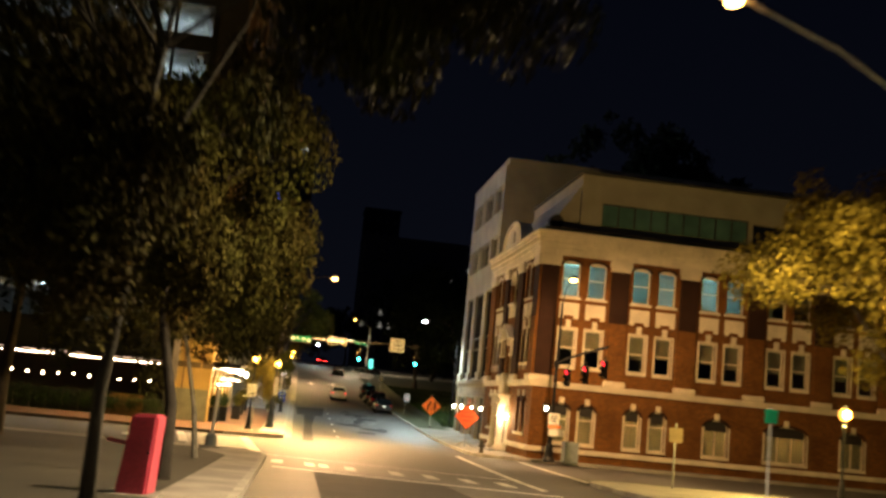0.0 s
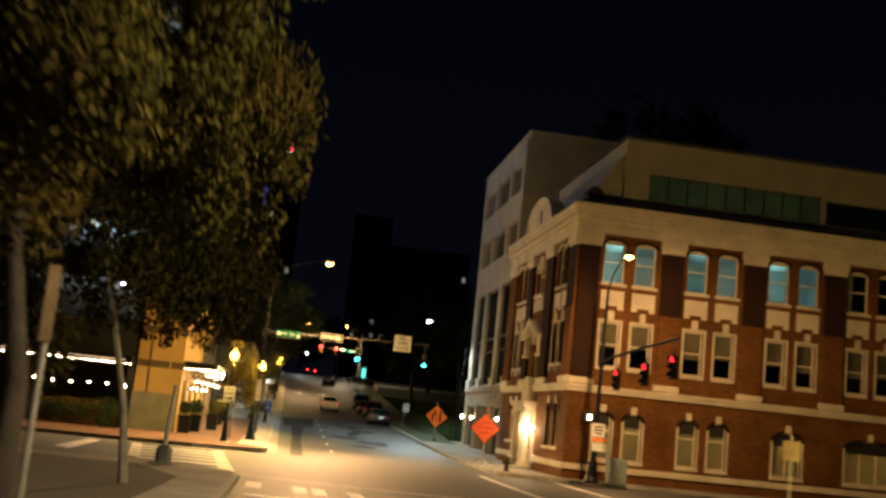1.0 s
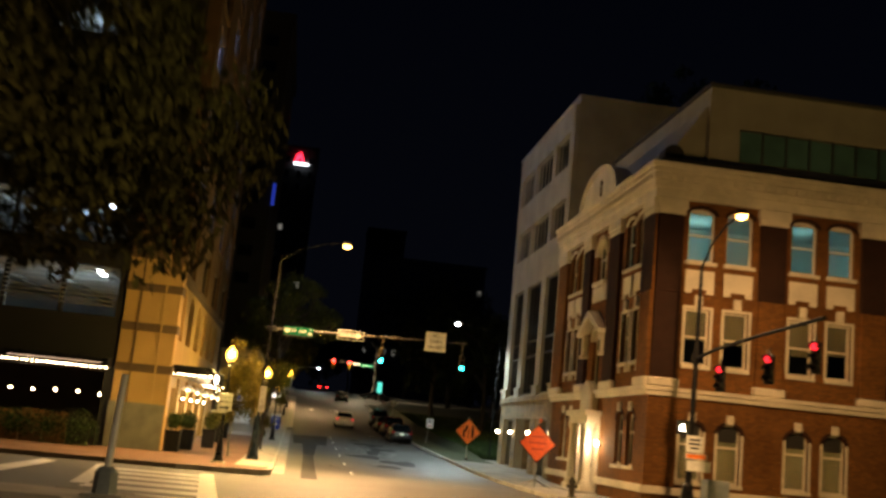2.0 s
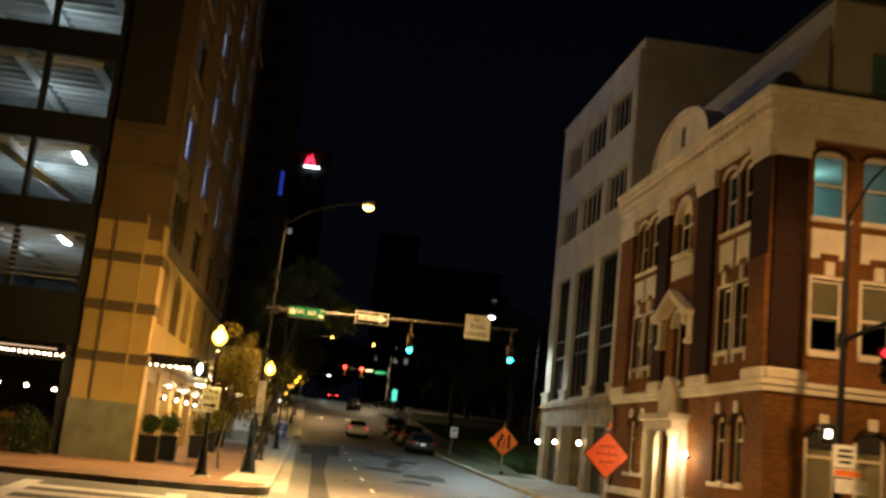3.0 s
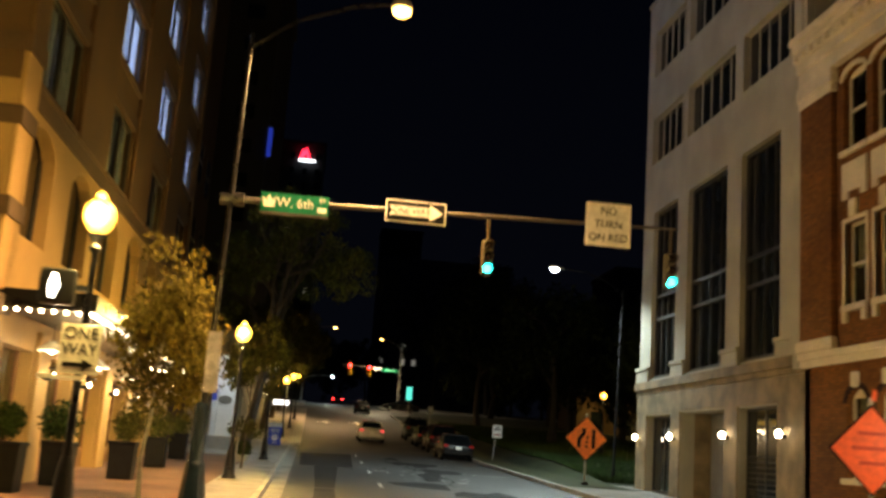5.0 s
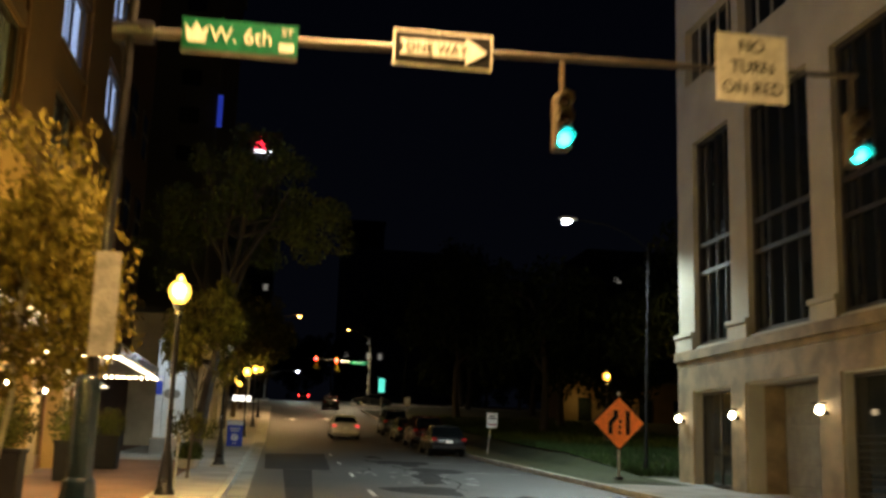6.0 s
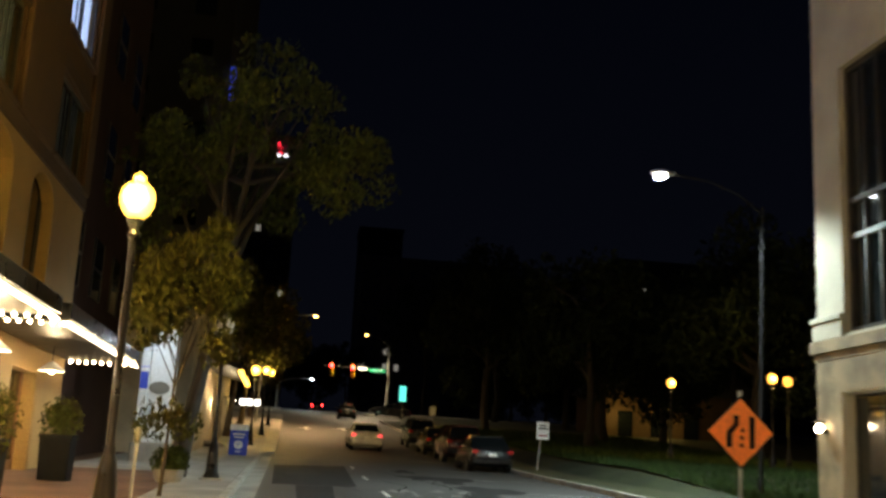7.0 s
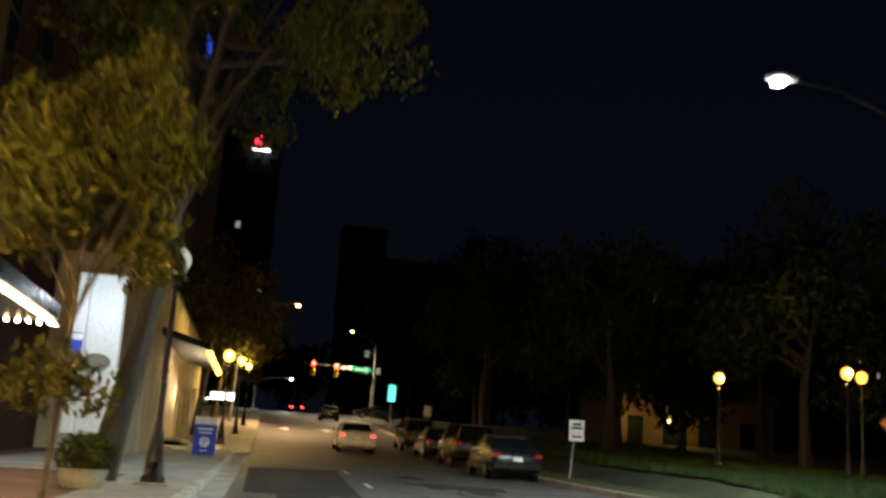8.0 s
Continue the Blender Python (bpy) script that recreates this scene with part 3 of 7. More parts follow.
W_L, W_R = -0.85, 9.6
N_L, N_R = -1.25, 10.6
C0, C1 = 39.5, 56.0
F0, F1 = 176.0, 190.0
sheet("road", [(y, N_L, N_R, G(y)) for y in span(-120, C0)], M["asphalt"], "structure", "worn grey asphalt street leading to the crossing", "road")
sheet("road", [(y, -260, 260, G(y)) for y in span(C0, C1)], M["asphalt"], "structure", "worn asphalt side street crossing at the signals", "road")
sheet("road", [(y, W_L, W_R, G(y)) for y in span(C1, F0)], M["asphalt"], "structure", "patched asphalt one-way street dipping and then climbing", "road")
sheet("road", [(y, -260, 260, G(y)) for y in span(F0, F1)], M["asphalt"], "structure", "asphalt side street on the far rise", "road")
sheet("road", [(y, W_L, W_R, G(y)) for y in span(F1, 500, 5)], M["asphalt"], "structure", "asphalt street over the far crest", "road")

R = 3.0


def rounded(y, y0, y1):
    """How far a kerb draws back at the rounded corners of its block."""
    back = 0.0
    for d in (y - y0, y1 - y):
        if d < R:
            back = max(back, R - math.sqrt(max(0.0, R * R - (R - max(0.0, d)) ** 2)))
    return back


def block(x_kerb, side, y0, y1, depth, mat, label, width_kerb=0.16):
    ys = sorted({*span(y0, y0 + R, 0.3), *span(y0 + R, y1 - R, 2.0), *span(y1 - R, y1, 0.3)})
    e = [(y, x_kerb + side * rounded(y, y0, y1)) for y in ys]
    sheet("pavement", [(y, x + side * width_kerb, x_kerb + side * depth, G(y) + 0.15) for y, x in e], mat, "structure", label, "pavement", 0.3)
    sheet("kerb", [(y, x, x + side * width_kerb, G(y) + 0.158) for y, x in e], M["kerb"], "structure", "pale concrete kerb along the pavement", "kerb", 0.3)


block(W_L, -1, C1, F0, 70, M["pavers"], "red brick pavers in front of the hotel")
block(W_R, 1, C1, F0, 70, M["concrete"], "grey concrete pavement beside the brick building")
block(N_L, -1, -120, C0, 70, M["concrete"], "concrete pavement under the street trees")
block(N_R, 1, -120, C0, 70, M["concrete"], "concrete pavement at the near corner")
block(W_L, -1, F1, 420, 70, M["concrete"], "concrete pavement on the far rise")
block(W_R, 1, F1, 420, 70, M["concrete"], "concrete pavement on the far rise")
# concrete walk along the kerb, and the strip further up the street
sheet("pavement", [(y, -2.3, W_L - 0.17, G(y) + 0.156) for y in span(60, 104)], M["concrete"], "structure", "narrow concrete strip between brick pavers and kerb", "pavement")
sheet("pavement", [(y, -5.8, W_L - 0.17, G(y) + 0.160) for y in span(92, 176)], M["concrete"], "structure", "grey concrete pavement beside the shops", "pavement")
# build-out of the kerb where the parking lane ends
sheet("kerb", [(y, W_L - 0.2, W_L + min(0.55, max(0.0, (y - 111) * 0.35), max(0.0, (175 - y) * 0.3)), G(y) + 0.16) for y in span(111, 175, 0.8)], M["kerb"], "structure", "curved pale kerb build-out", "kerb", 0.25)
# bare earth bed behind the near pavement
sheet("planting_bed", [(y, -60, -2.45 - max(0.0, (y - 33) * 0.35), G(y) + 0.17) for y in span(-60, 37)], M["soil"], "structure", "dark bare earth bed under the street trees", "planting bed")
sheet("verge", [(y, W_R + 0.18, 12.5, G(y) + 0.17) for y in span(85, 172)], M["lawn"], "structure", "worn dark grass verge along the kerb", "verge")
# lawn of the square beyond the pale office building
bm = bmesh.new()
rows = []
for y in span(88.7, 174, 1.0):
    rise = 0.20 + min(0.5, (y - 89) * 0.05)
    rows.append([bm.verts.new((11.6 + 0.16 * k + 0.05 * math.sin(y * 1.7 + k), y, G(y) + 0.15 + (rise - 0.14) * (k / 6) ** 1.5)) for k in range(7)])
for a, b in zip(rows, rows[1:]):
    for k in range(6):
        bm.faces.new((a[k], a[k + 1], b[k + 1], b[k]))
thing("bank", bm, M["lawn"], "low uneven grass bank beside the pavement", "bank", kind="structure", smooth=True)
sheet("lawn", [(y, 12.4, 78, G(y) + 0.20 + min(0.5, (y - 89) * 0.05)) for y in span(88.7, 174)], M["lawn"], "structure", "dark rough lawn of the square", "lawn")


def paint(name, outline, mat, label, dz=0.006):
    bm = bmesh.new()
    n = 6
    (a, b, c, d) = outline
    rows = []
    for k in range(n + 1):
        f = k / n
        p = [(a[i] + (d[i] - a[i]) * f, b[i] + (c[i] - b[i]) * f) for i in (0, 1)]
        rows.append([bm.verts.new((p[0][j], p[1][j], G(p[1][j]) + dz)) for j in (0, 1)])
    for r, q in zip(rows, rows[1:]):
        bm.faces.new((r[0], r[1], q[1], q[0]))
    return bm


def marking(name, outline, label, mat="paint", dz=0.006):
    return thing(name, paint(name, outline, M[mat], label, dz), M[mat], label, "road marking", kind="structure")


# zebra on the left of the side street
zebra = empty("crosswalk", (-3.6, 47, G(47)), label="bright white zebra crossing over the side street", category="road marking", kind="structure")
for k in range(6):
    y = 40.8 + k * 2.2
    xr, xl = -1.6 - 0.08 * (y - 40), max(-4.75 - 0.135 * (y - 43.5), -6.1) if k else -3.3
    part("stripe", paint("stripe", ((xl, y), (xr, y - 0.1), (xr, y + 1.0), (xl, y + 1.1)), M["zebra_paint"], ""), M["zebra_paint"], zebra)
part("edge_line", paint("stripe", ((-1.88, 39.6), (-1.44, 39.6), (-2.58, 53.9), (-3.02, 53.9)), M["zebra_paint"], "", 0.009), M["zebra_paint"], zebra)
part("edge_line", paint("stripe", ((-5.05, 44.0), (-4.65, 44.0), (-5.85, 54.2), (-6.25, 54.2)), M["zebra_paint"], "", 0.009), M["zebra_paint"], zebra)
marking("stop_line", ((-7.75, 46.2), (-7.05, 45.2), (-7.45, 54.0), (-8.0, 54.4)), "solid white stop line on the side street", "zebra_paint")
right_zebra = empty("crosswalk", (10.0, 47, G(47)), label="worn white crosswalk lines by the brick building", category="road marking", kind="structure")
part("edge_line", paint("stripe", ((7.35, 31.0), (7.63, 31.0), (8.5, 54.6), (8.24, 54.6)), M["paint"], ""), M["paint"], right_zebra)
part("edge_line", paint("stripe", ((11.2, 39.7), (11.48, 39.7), (11.9, 54.6), (11.64, 54.6)), M["paint"], ""), M["paint"], right_zebra)
near_zebra = empty("crosswalk", (4, 35, G(35)), label="white ladder crosswalk before the signals", category="road marking", kind="structure")
for x, w in ((-1.05, 0.4), (0.08, 0.34), (0.55, 0.32), (1.42, 0.34), (2.9, 0.4), (4.0, 0.4), (5.2, 0.4), (6.4, 0.4)):
    y = 33.9 - 0.33 * x
    part("stripe", paint("stripe", ((x, y), (x + w, y - 0.1), (x + w, y + 2.1), (x, y + 2.2)), M["zebra_paint" if x < 2.5 else "paint"], ""), M["zebra_paint" if x < 2.5 else "paint"], near_zebra)
marking("stop_line", ((-0.95, 31.5), (7.4, 28.4), (7.4, 28.85), (-0.95, 31.95)), "solid white stop line", "zebra_paint")
marking("crosswalk_line", ((-1.45, 39.2), (7.5, 36.2), (7.5, 36.45), (-1.45, 39.5)), "thin white crosswalk edge line", "zebra_paint")
for x0, y0 in ((1.7, 147.2), (4.8, 149.0)):
    arrow = empty("turn_arrow", (x0, y0, G(y0)), label="white lane arrow painted on the far rise", category="road marking", kind="structure")
    part("shaft", paint("shaft", ((x0 - 0.12, y0), (x0 + 0.12, y0), (x0 + 0.12, y0 + 2.6), (x0 - 0.12, y0 + 2.6)), M["zebra_paint"], ""), M["zebra_paint"], arrow)
    part("crossbar", paint("crossbar", ((x0 - 0.9, y0 + 1.7), (x0 + 0.1, y0 + 2.0), (x0 + 0.1, y0 + 2.5), (x0 - 0.9, y0 + 2.1)), M["zebra_paint"], "", 0.009), M["zebra_paint"], arrow)
    part("arrow_head", paint("arrow_head", ((x0 - 0.5, y0 + 2.55), (x0 + 0.5, y0 + 2.55), (x0 + 0.03, y0 + 4.4), (x0 - 0.03, y0 + 4.4)), M["zebra_paint"], "", 0.012), M["zebra_paint"], arrow)
for k in range(6):
    y = 64.3 + k * 7.9
    marking("lane_dash", ((2.38 + 0.07 * k, y), (2.50 + 0.07 * k, y), (2.53 + 0.07 * k, y + 2.2), (2.41 + 0.07 * k, y + 2.2)), "short worn white lane dash")
for y in (62, 92, 99, 106, 113, 120):
    marking("parking_tick", ((6.35, y), (8.9, y), (8.9, y + 0.1), (6.35, y + 0.1)), "thin white parking bay line")
sheet("gutter", [(y, W_L + 0.002, W_L + 0.45, G(y) + 0.007) for y in span(59, 111)], M["concrete"], "structure", "pale concrete gutter along the kerb", "gutter")
# darker repairs in the asphalt
for a in (((0.2, 57), (0.8, 57), (1.02, 78), (0.45, 78)), ((0.46, 78.2), (1.05, 78.2), (1.47, 91.4), (0.49, 91.2)), ((-0.12, 91.3), (2.12, 91.6), (2.55, 105.8), (-0.2, 104.2)), ((0.1, 2), (3.9, 2), (4.1, 30.8), (0.3, 32.0))):
    thing("asphalt_repair", paint("asphalt_repair", a, M["patch"], "", 0.004), M["patch"], "dark asphalt repair patch in the lane", "road repair", kind="structure")


wr = random.Random(41)


def blotch(cx, cy, rx, ry):
    """A ragged remnant of old road paint."""
    bm = bmesh.new()
    pts = [(cx + rx * f * math.cos(a), cy + ry * f * math.sin(a)) for a, f in [(2 * math.pi * k / 11, 0.45 + 0.75 * wr.random()) for k in range(11)]]
    c = bm.verts.new((cx, cy, G(cy) + 0.007))
    vs = [bm.verts.new((x, y, G(y) + 0.007)) for x, y in pts]
    for k in range(11):
        bm.faces.new((c, vs[k], vs[(k + 1) % 11]))
    return bm


for k in range(26):
    thing("worn_marking", blotch(2.9 + 3.6 * wr.random(), 84.0 + 7.5 * wr.random(), 0.05 + 0.16 * wr.random(), 0.15 + 0.45 * wr.random()), M["old_paint"], "ragged remnant of old white road paint", "road marking", kind="structure")
for k in range(9):
    thing("asphalt_repair", blotch(4.2 + 2.6 * wr.random(), 72 + 32 * wr.random(), 0.5 + 0.9 * wr.random(), 1.2 + 2.2 * wr.random()), M["patch"], "ragged dark asphalt repair in the lane", "road repair", kind="structure")
for k in range(12):
    x, y = 0.4 + 5.5 * wr.random(), 62 + 40 * wr.random()
    pts = [(x + 0.25 * math.sin(q * 0.9 + k) + 0.1 * wr.random(), y + q * 0.9) for q in range(int(4 + 6 * wr.random()))]
    bm = bmesh.new()
    rows = [[bm.verts.new((px + d, py, G(py) + 0.008)) for d in (-0.03, 0.035)] for px, py in pts]
    for a, b in zip(rows, rows[1:]):
        bm.faces.new((a[0], a[1], b[1], b[0]))
    thing("crack_seal", bm, M["patch"], "dark tar line sealing a crack in the lane", "road repair", kind="structure")


# ---- brick building ----
def sash(face, u0, u1, z0, z1, parent, frame_mat, rise=0.0, blind=0.0, deep=0.16, mull=0, glass="glass", rail=0.5):
    """A timber sash window set back in its opening."""
    f = 0.085
    d0, d1 = deep, deep + 0.07
    us = [u0, *[u0 + (u1 - u0) * (k + 1) / (mull + 1) for k in range(mull)], u1]
    zs = [z0, z0 + (z1 - z0) * rail, z1] if rail else [z0, z1]
    lights = []
    for a, b in zip(us, us[1:]):
        for c, e in zip(zs, zs[1:]):
            lights.append((a + (f if a == u0 else 0.045), b - (f if b == u1 else 0.045), c + (f if c == z0 else 0.04), e - (f + rise * 0.4 if e == z1 else 0.04)))
    bm = face.casing(u0, u1, z0, z1, d0, d1, lights)
    w = part("window", bm, frame_mat, parent)
    part("pane", face.boxes((u0 + f, u1 - f, z0 + f, z1 - f, d1 - 0.035, d1 - 0.027)), M[glass], w).visible_shadow = False
    if blind:
        part("blind", face.boxes((u0 + f, u1 - f, z1 - f - (z1 - z0) * blind, z1 - f, d1 + 0.05, d1 + 0.06)), M["blind"], w)
    return w


BX, BY, BX1, BY1 = 12.75, 57.4, 44.0, 72.3
Z0, Z_BASE, Z_BELT, Z_CORN, Z_TOP = -2.4, -1.25, 2.12, 9.75, 11.2
brick_b = empty("brick_building", (BX, BY, -2.0), label="three-storey red brick corner building with cream cornice and arched parapet", category="building")
S = Face("y", BY, 1)
Wf = Face("x", BX, 1)
south_pairs = [14.0 + 4.22 * k for k in range(7)]
wins_s, wins_w = [], []
for k, u in enumerate(south_pairs):
    for j in (0, 1):
        a = u + 1.56 * j
        wins_s.append((a, a + 1.08, 7.4, 9.5, "top", k, j))
        wins_s.append((a + 0.03, a + 1.03, 3.4, 5.55, "mid", k, j))
    if k in (0, 1):
        for j in (0, 1):
            wins_s.append((u + 0.05 + 1.5 * j, u + 0.98 + 1.5 * j, -0.95, 1.25, "low", k, j))
    else:
        wins_s.append((u + (0.6 if k % 2 == 0 else 0.1), u + (2.1 if k % 2 == 0 else 2.7), -0.95, 1.15, "wide", k, 0))
for u in (58.75, 60.15, 67.75, 69.15):
    wins_w += [(u, u + 1.1, 7.4, 9.5, "top", 0, 0), (u + 0.04, u + 1.04, 3.5, 5.55, "mid", 0, 0), (u + 0.05, u + 1.0, -0.6, 1.5, "low", 0, 0)]
wins_w += [(64.05, 65.55, 7.4, 9.35, "centre", 0, 0), (64.25, 65.35, 2.7, 5.2, "niche", 0, 0)]
door_hole = (64.2, 65.6, -1.9, 0.95)
part("south_wall", S.wall(BX, BX1, Z0, Z_CORN, 0.4, [w[:4] for w in wins_s]), M["brick"], brick_b)
part("west_wall", Wf.wall(BY + 0.4, BY1, Z0, Z_CORN, 0.4, [w[:4] for w in wins_w] + [door_hole]), M["brick"], brick_b)
part("back_wall", B((BX, BX1, BY1 - 0.3, BY1, Z0, Z_CORN), (BX1 - 0.3, BX1, BY, BY1 - 0.3, Z0, Z_CORN)), M["brick"], brick_b)
part("storey_floor", B((BX + 0.4, BX1 - 0.3, BY + 0.4, BY1 - 0.3, 2.0, 2.3)), M["deck"], brick_b)
part("storey_floor", B((BX + 0.4, BX1 - 0.3, BY + 0.4, BY1 - 0.3, 6.3, 6.6)), M["deck"], brick_b)
part("storey_floor", B((BX + 0.4, BX1 - 0.3, BY + 0.4, BY1 - 0.3, Z_CORN, Z_CORN + 0.3)), M["white_wall"], brick_b)
part("partition", B((BX + 0.45, 26.9, 62.2, 62.35, 6.6, Z_CORN)), M["white_wall"], brick_b)
part("partition", B((BX + 0.45, 26.9, 61.0, 61.15, 2.3, 6.3)), M["dark_panel"], brick_b)
part("partition", B((26.9, 27.05, BY + 0.4, 62.3, 6.6, Z_CORN)), M["white_wall"], brick_b)
part("partition", B((BX + 0.45, 40, 60.0, 60.15, Z0, 2.0)), M["blind"], brick_b)
lamp("office_ceiling_light", (15.6, 60.6, 9.2), 28, TEAL, 0.3)
lamp("office_ceiling_light", (20.0, 60.2, 9.2), 14, TEAL, 0.3)
lamp("office_ceiling_light", (24.2, 60.6, 9.2), 24, TEAL, 0.3)
for x in (15.3, 19.4, 24.0, 29.0):
    lamp("lobby_ceiling_light", (x, 59.2, 1.3), 150, WARM, 0.3)

# piers, recessed dark bays, string courses
rnd = random.Random(4)
pier_us = [(BX, 13.75)] + [(u + 2.9, u + 3.98) for u in south_pairs if u + 3.98 < BX1]
for a, b in pier_us:
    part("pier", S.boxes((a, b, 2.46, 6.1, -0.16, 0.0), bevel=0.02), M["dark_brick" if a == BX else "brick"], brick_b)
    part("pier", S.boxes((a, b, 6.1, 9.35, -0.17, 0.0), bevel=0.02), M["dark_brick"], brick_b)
    part("pier_capital", S.boxes((a - 0.12, b + 0.12, 9.35, 9.74, -0.24, 0.0), (a - 0.06, b + 0.06, 9.12, 9.35, -0.2, 0.0), bevel=0.02), M["cream"], brick_b)
    part("pier_base", S.boxes((a - 0.12, b + 0.12, 2.46, 2.8, -0.26, 0.0), bevel=0.06), M["cream"], brick_b)
for a, b in ((BY, 58.6), (61.75, 63.25), (66.2, 67.35), (70.6, BY1)):
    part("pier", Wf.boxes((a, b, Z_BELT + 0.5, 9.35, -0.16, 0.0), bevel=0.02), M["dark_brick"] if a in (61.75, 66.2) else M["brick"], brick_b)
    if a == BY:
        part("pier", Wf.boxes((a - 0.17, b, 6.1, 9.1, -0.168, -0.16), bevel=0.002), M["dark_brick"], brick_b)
    part("pier_capital", Wf.boxes((a - 0.1, b + 0.1, 9.35, 9.74, -0.24, 0.0), (a - 0.05, b + 0.05, 9.12, 9.35, -0.2, 0.0), bevel=0.02), M["cream"], brick_b)
    part("pier_base", Wf.boxes((a - 0.1, b + 0.1, 2.46, 2.8, -0.26, 0.0), bevel=0.06), M["cream"], brick_b)


def course(name, z0, z1, proud, mat=None, cut=()):
    bm = S.boxes((BX - proud, BX1, z0, z1, -proud, 0.0), bevel=0.015)
    part(name, bm, mat or M["cream"], brick_b)
    edges = [BY, *[c for pair in cut for c in pair], BY1]
    for a, b in zip(edges[::2], edges[1::2]):
        part(name, Wf.boxes((a, b, z0, z1, -proud, 0.0), bevel=0.015), mat or M["cream"], brick_b)


course("base_course", -1.5, -1.22, 0.14, cut=((63.3, 66.5),))
course("belt_course", 2.12, 2.30, 0.16)
course("belt_course", 2.302, 2.46, 0.24)
course("cornice_fascia", 9.75, 10.12, 0.22)
course("cornice_fascia", 10.122, 10.40, 0.30)
course("cornice_moulding", 10.402, 10.70, 0.36)
course("cornice_moulding", 10.702, 10.90, 0.43)
course("cornice_crown", 10.902, 11.1, 0.52)
dentil_mesh = mesh_of("dentil", B((-0.08, 0.08, -0.06, 0.06, -0.09, 0.09)), M["cream"])
dentil_side = mesh_of("dentil", B((-0.06, 0.06, -0.08, 0.08, -0.09, 0.09)), M["cream"])
for me, spots in ((dentil_mesh, [(u, BY - 0.40) for u in np.arange(BX, 40, 0.42)]), (dentil_side, [(BX - 0.40, u) for u in np.arange(BY, BY1, 0.42)])):
    for x, y in spots:
        o = new("dentil", me)
        o.parent = brick_b
        o.location = Vector((x, y, 10.51)) - brick_b.location
part("parapet", B((BX + 0.02, BX1, BY + 0.02, BY + 0.4, 11.1, 11.4), (BX + 0.02, BX + 0.4, BY + 0.42, BY1, 11.1, 11.4)), M["dark_panel"], brick_b)
part("roof", B((BX + 0.02, BX1 - 0.02, BY + 0.02, BY1 - 0.02, 10.9, 11.1)), M["roof"], brick_b)

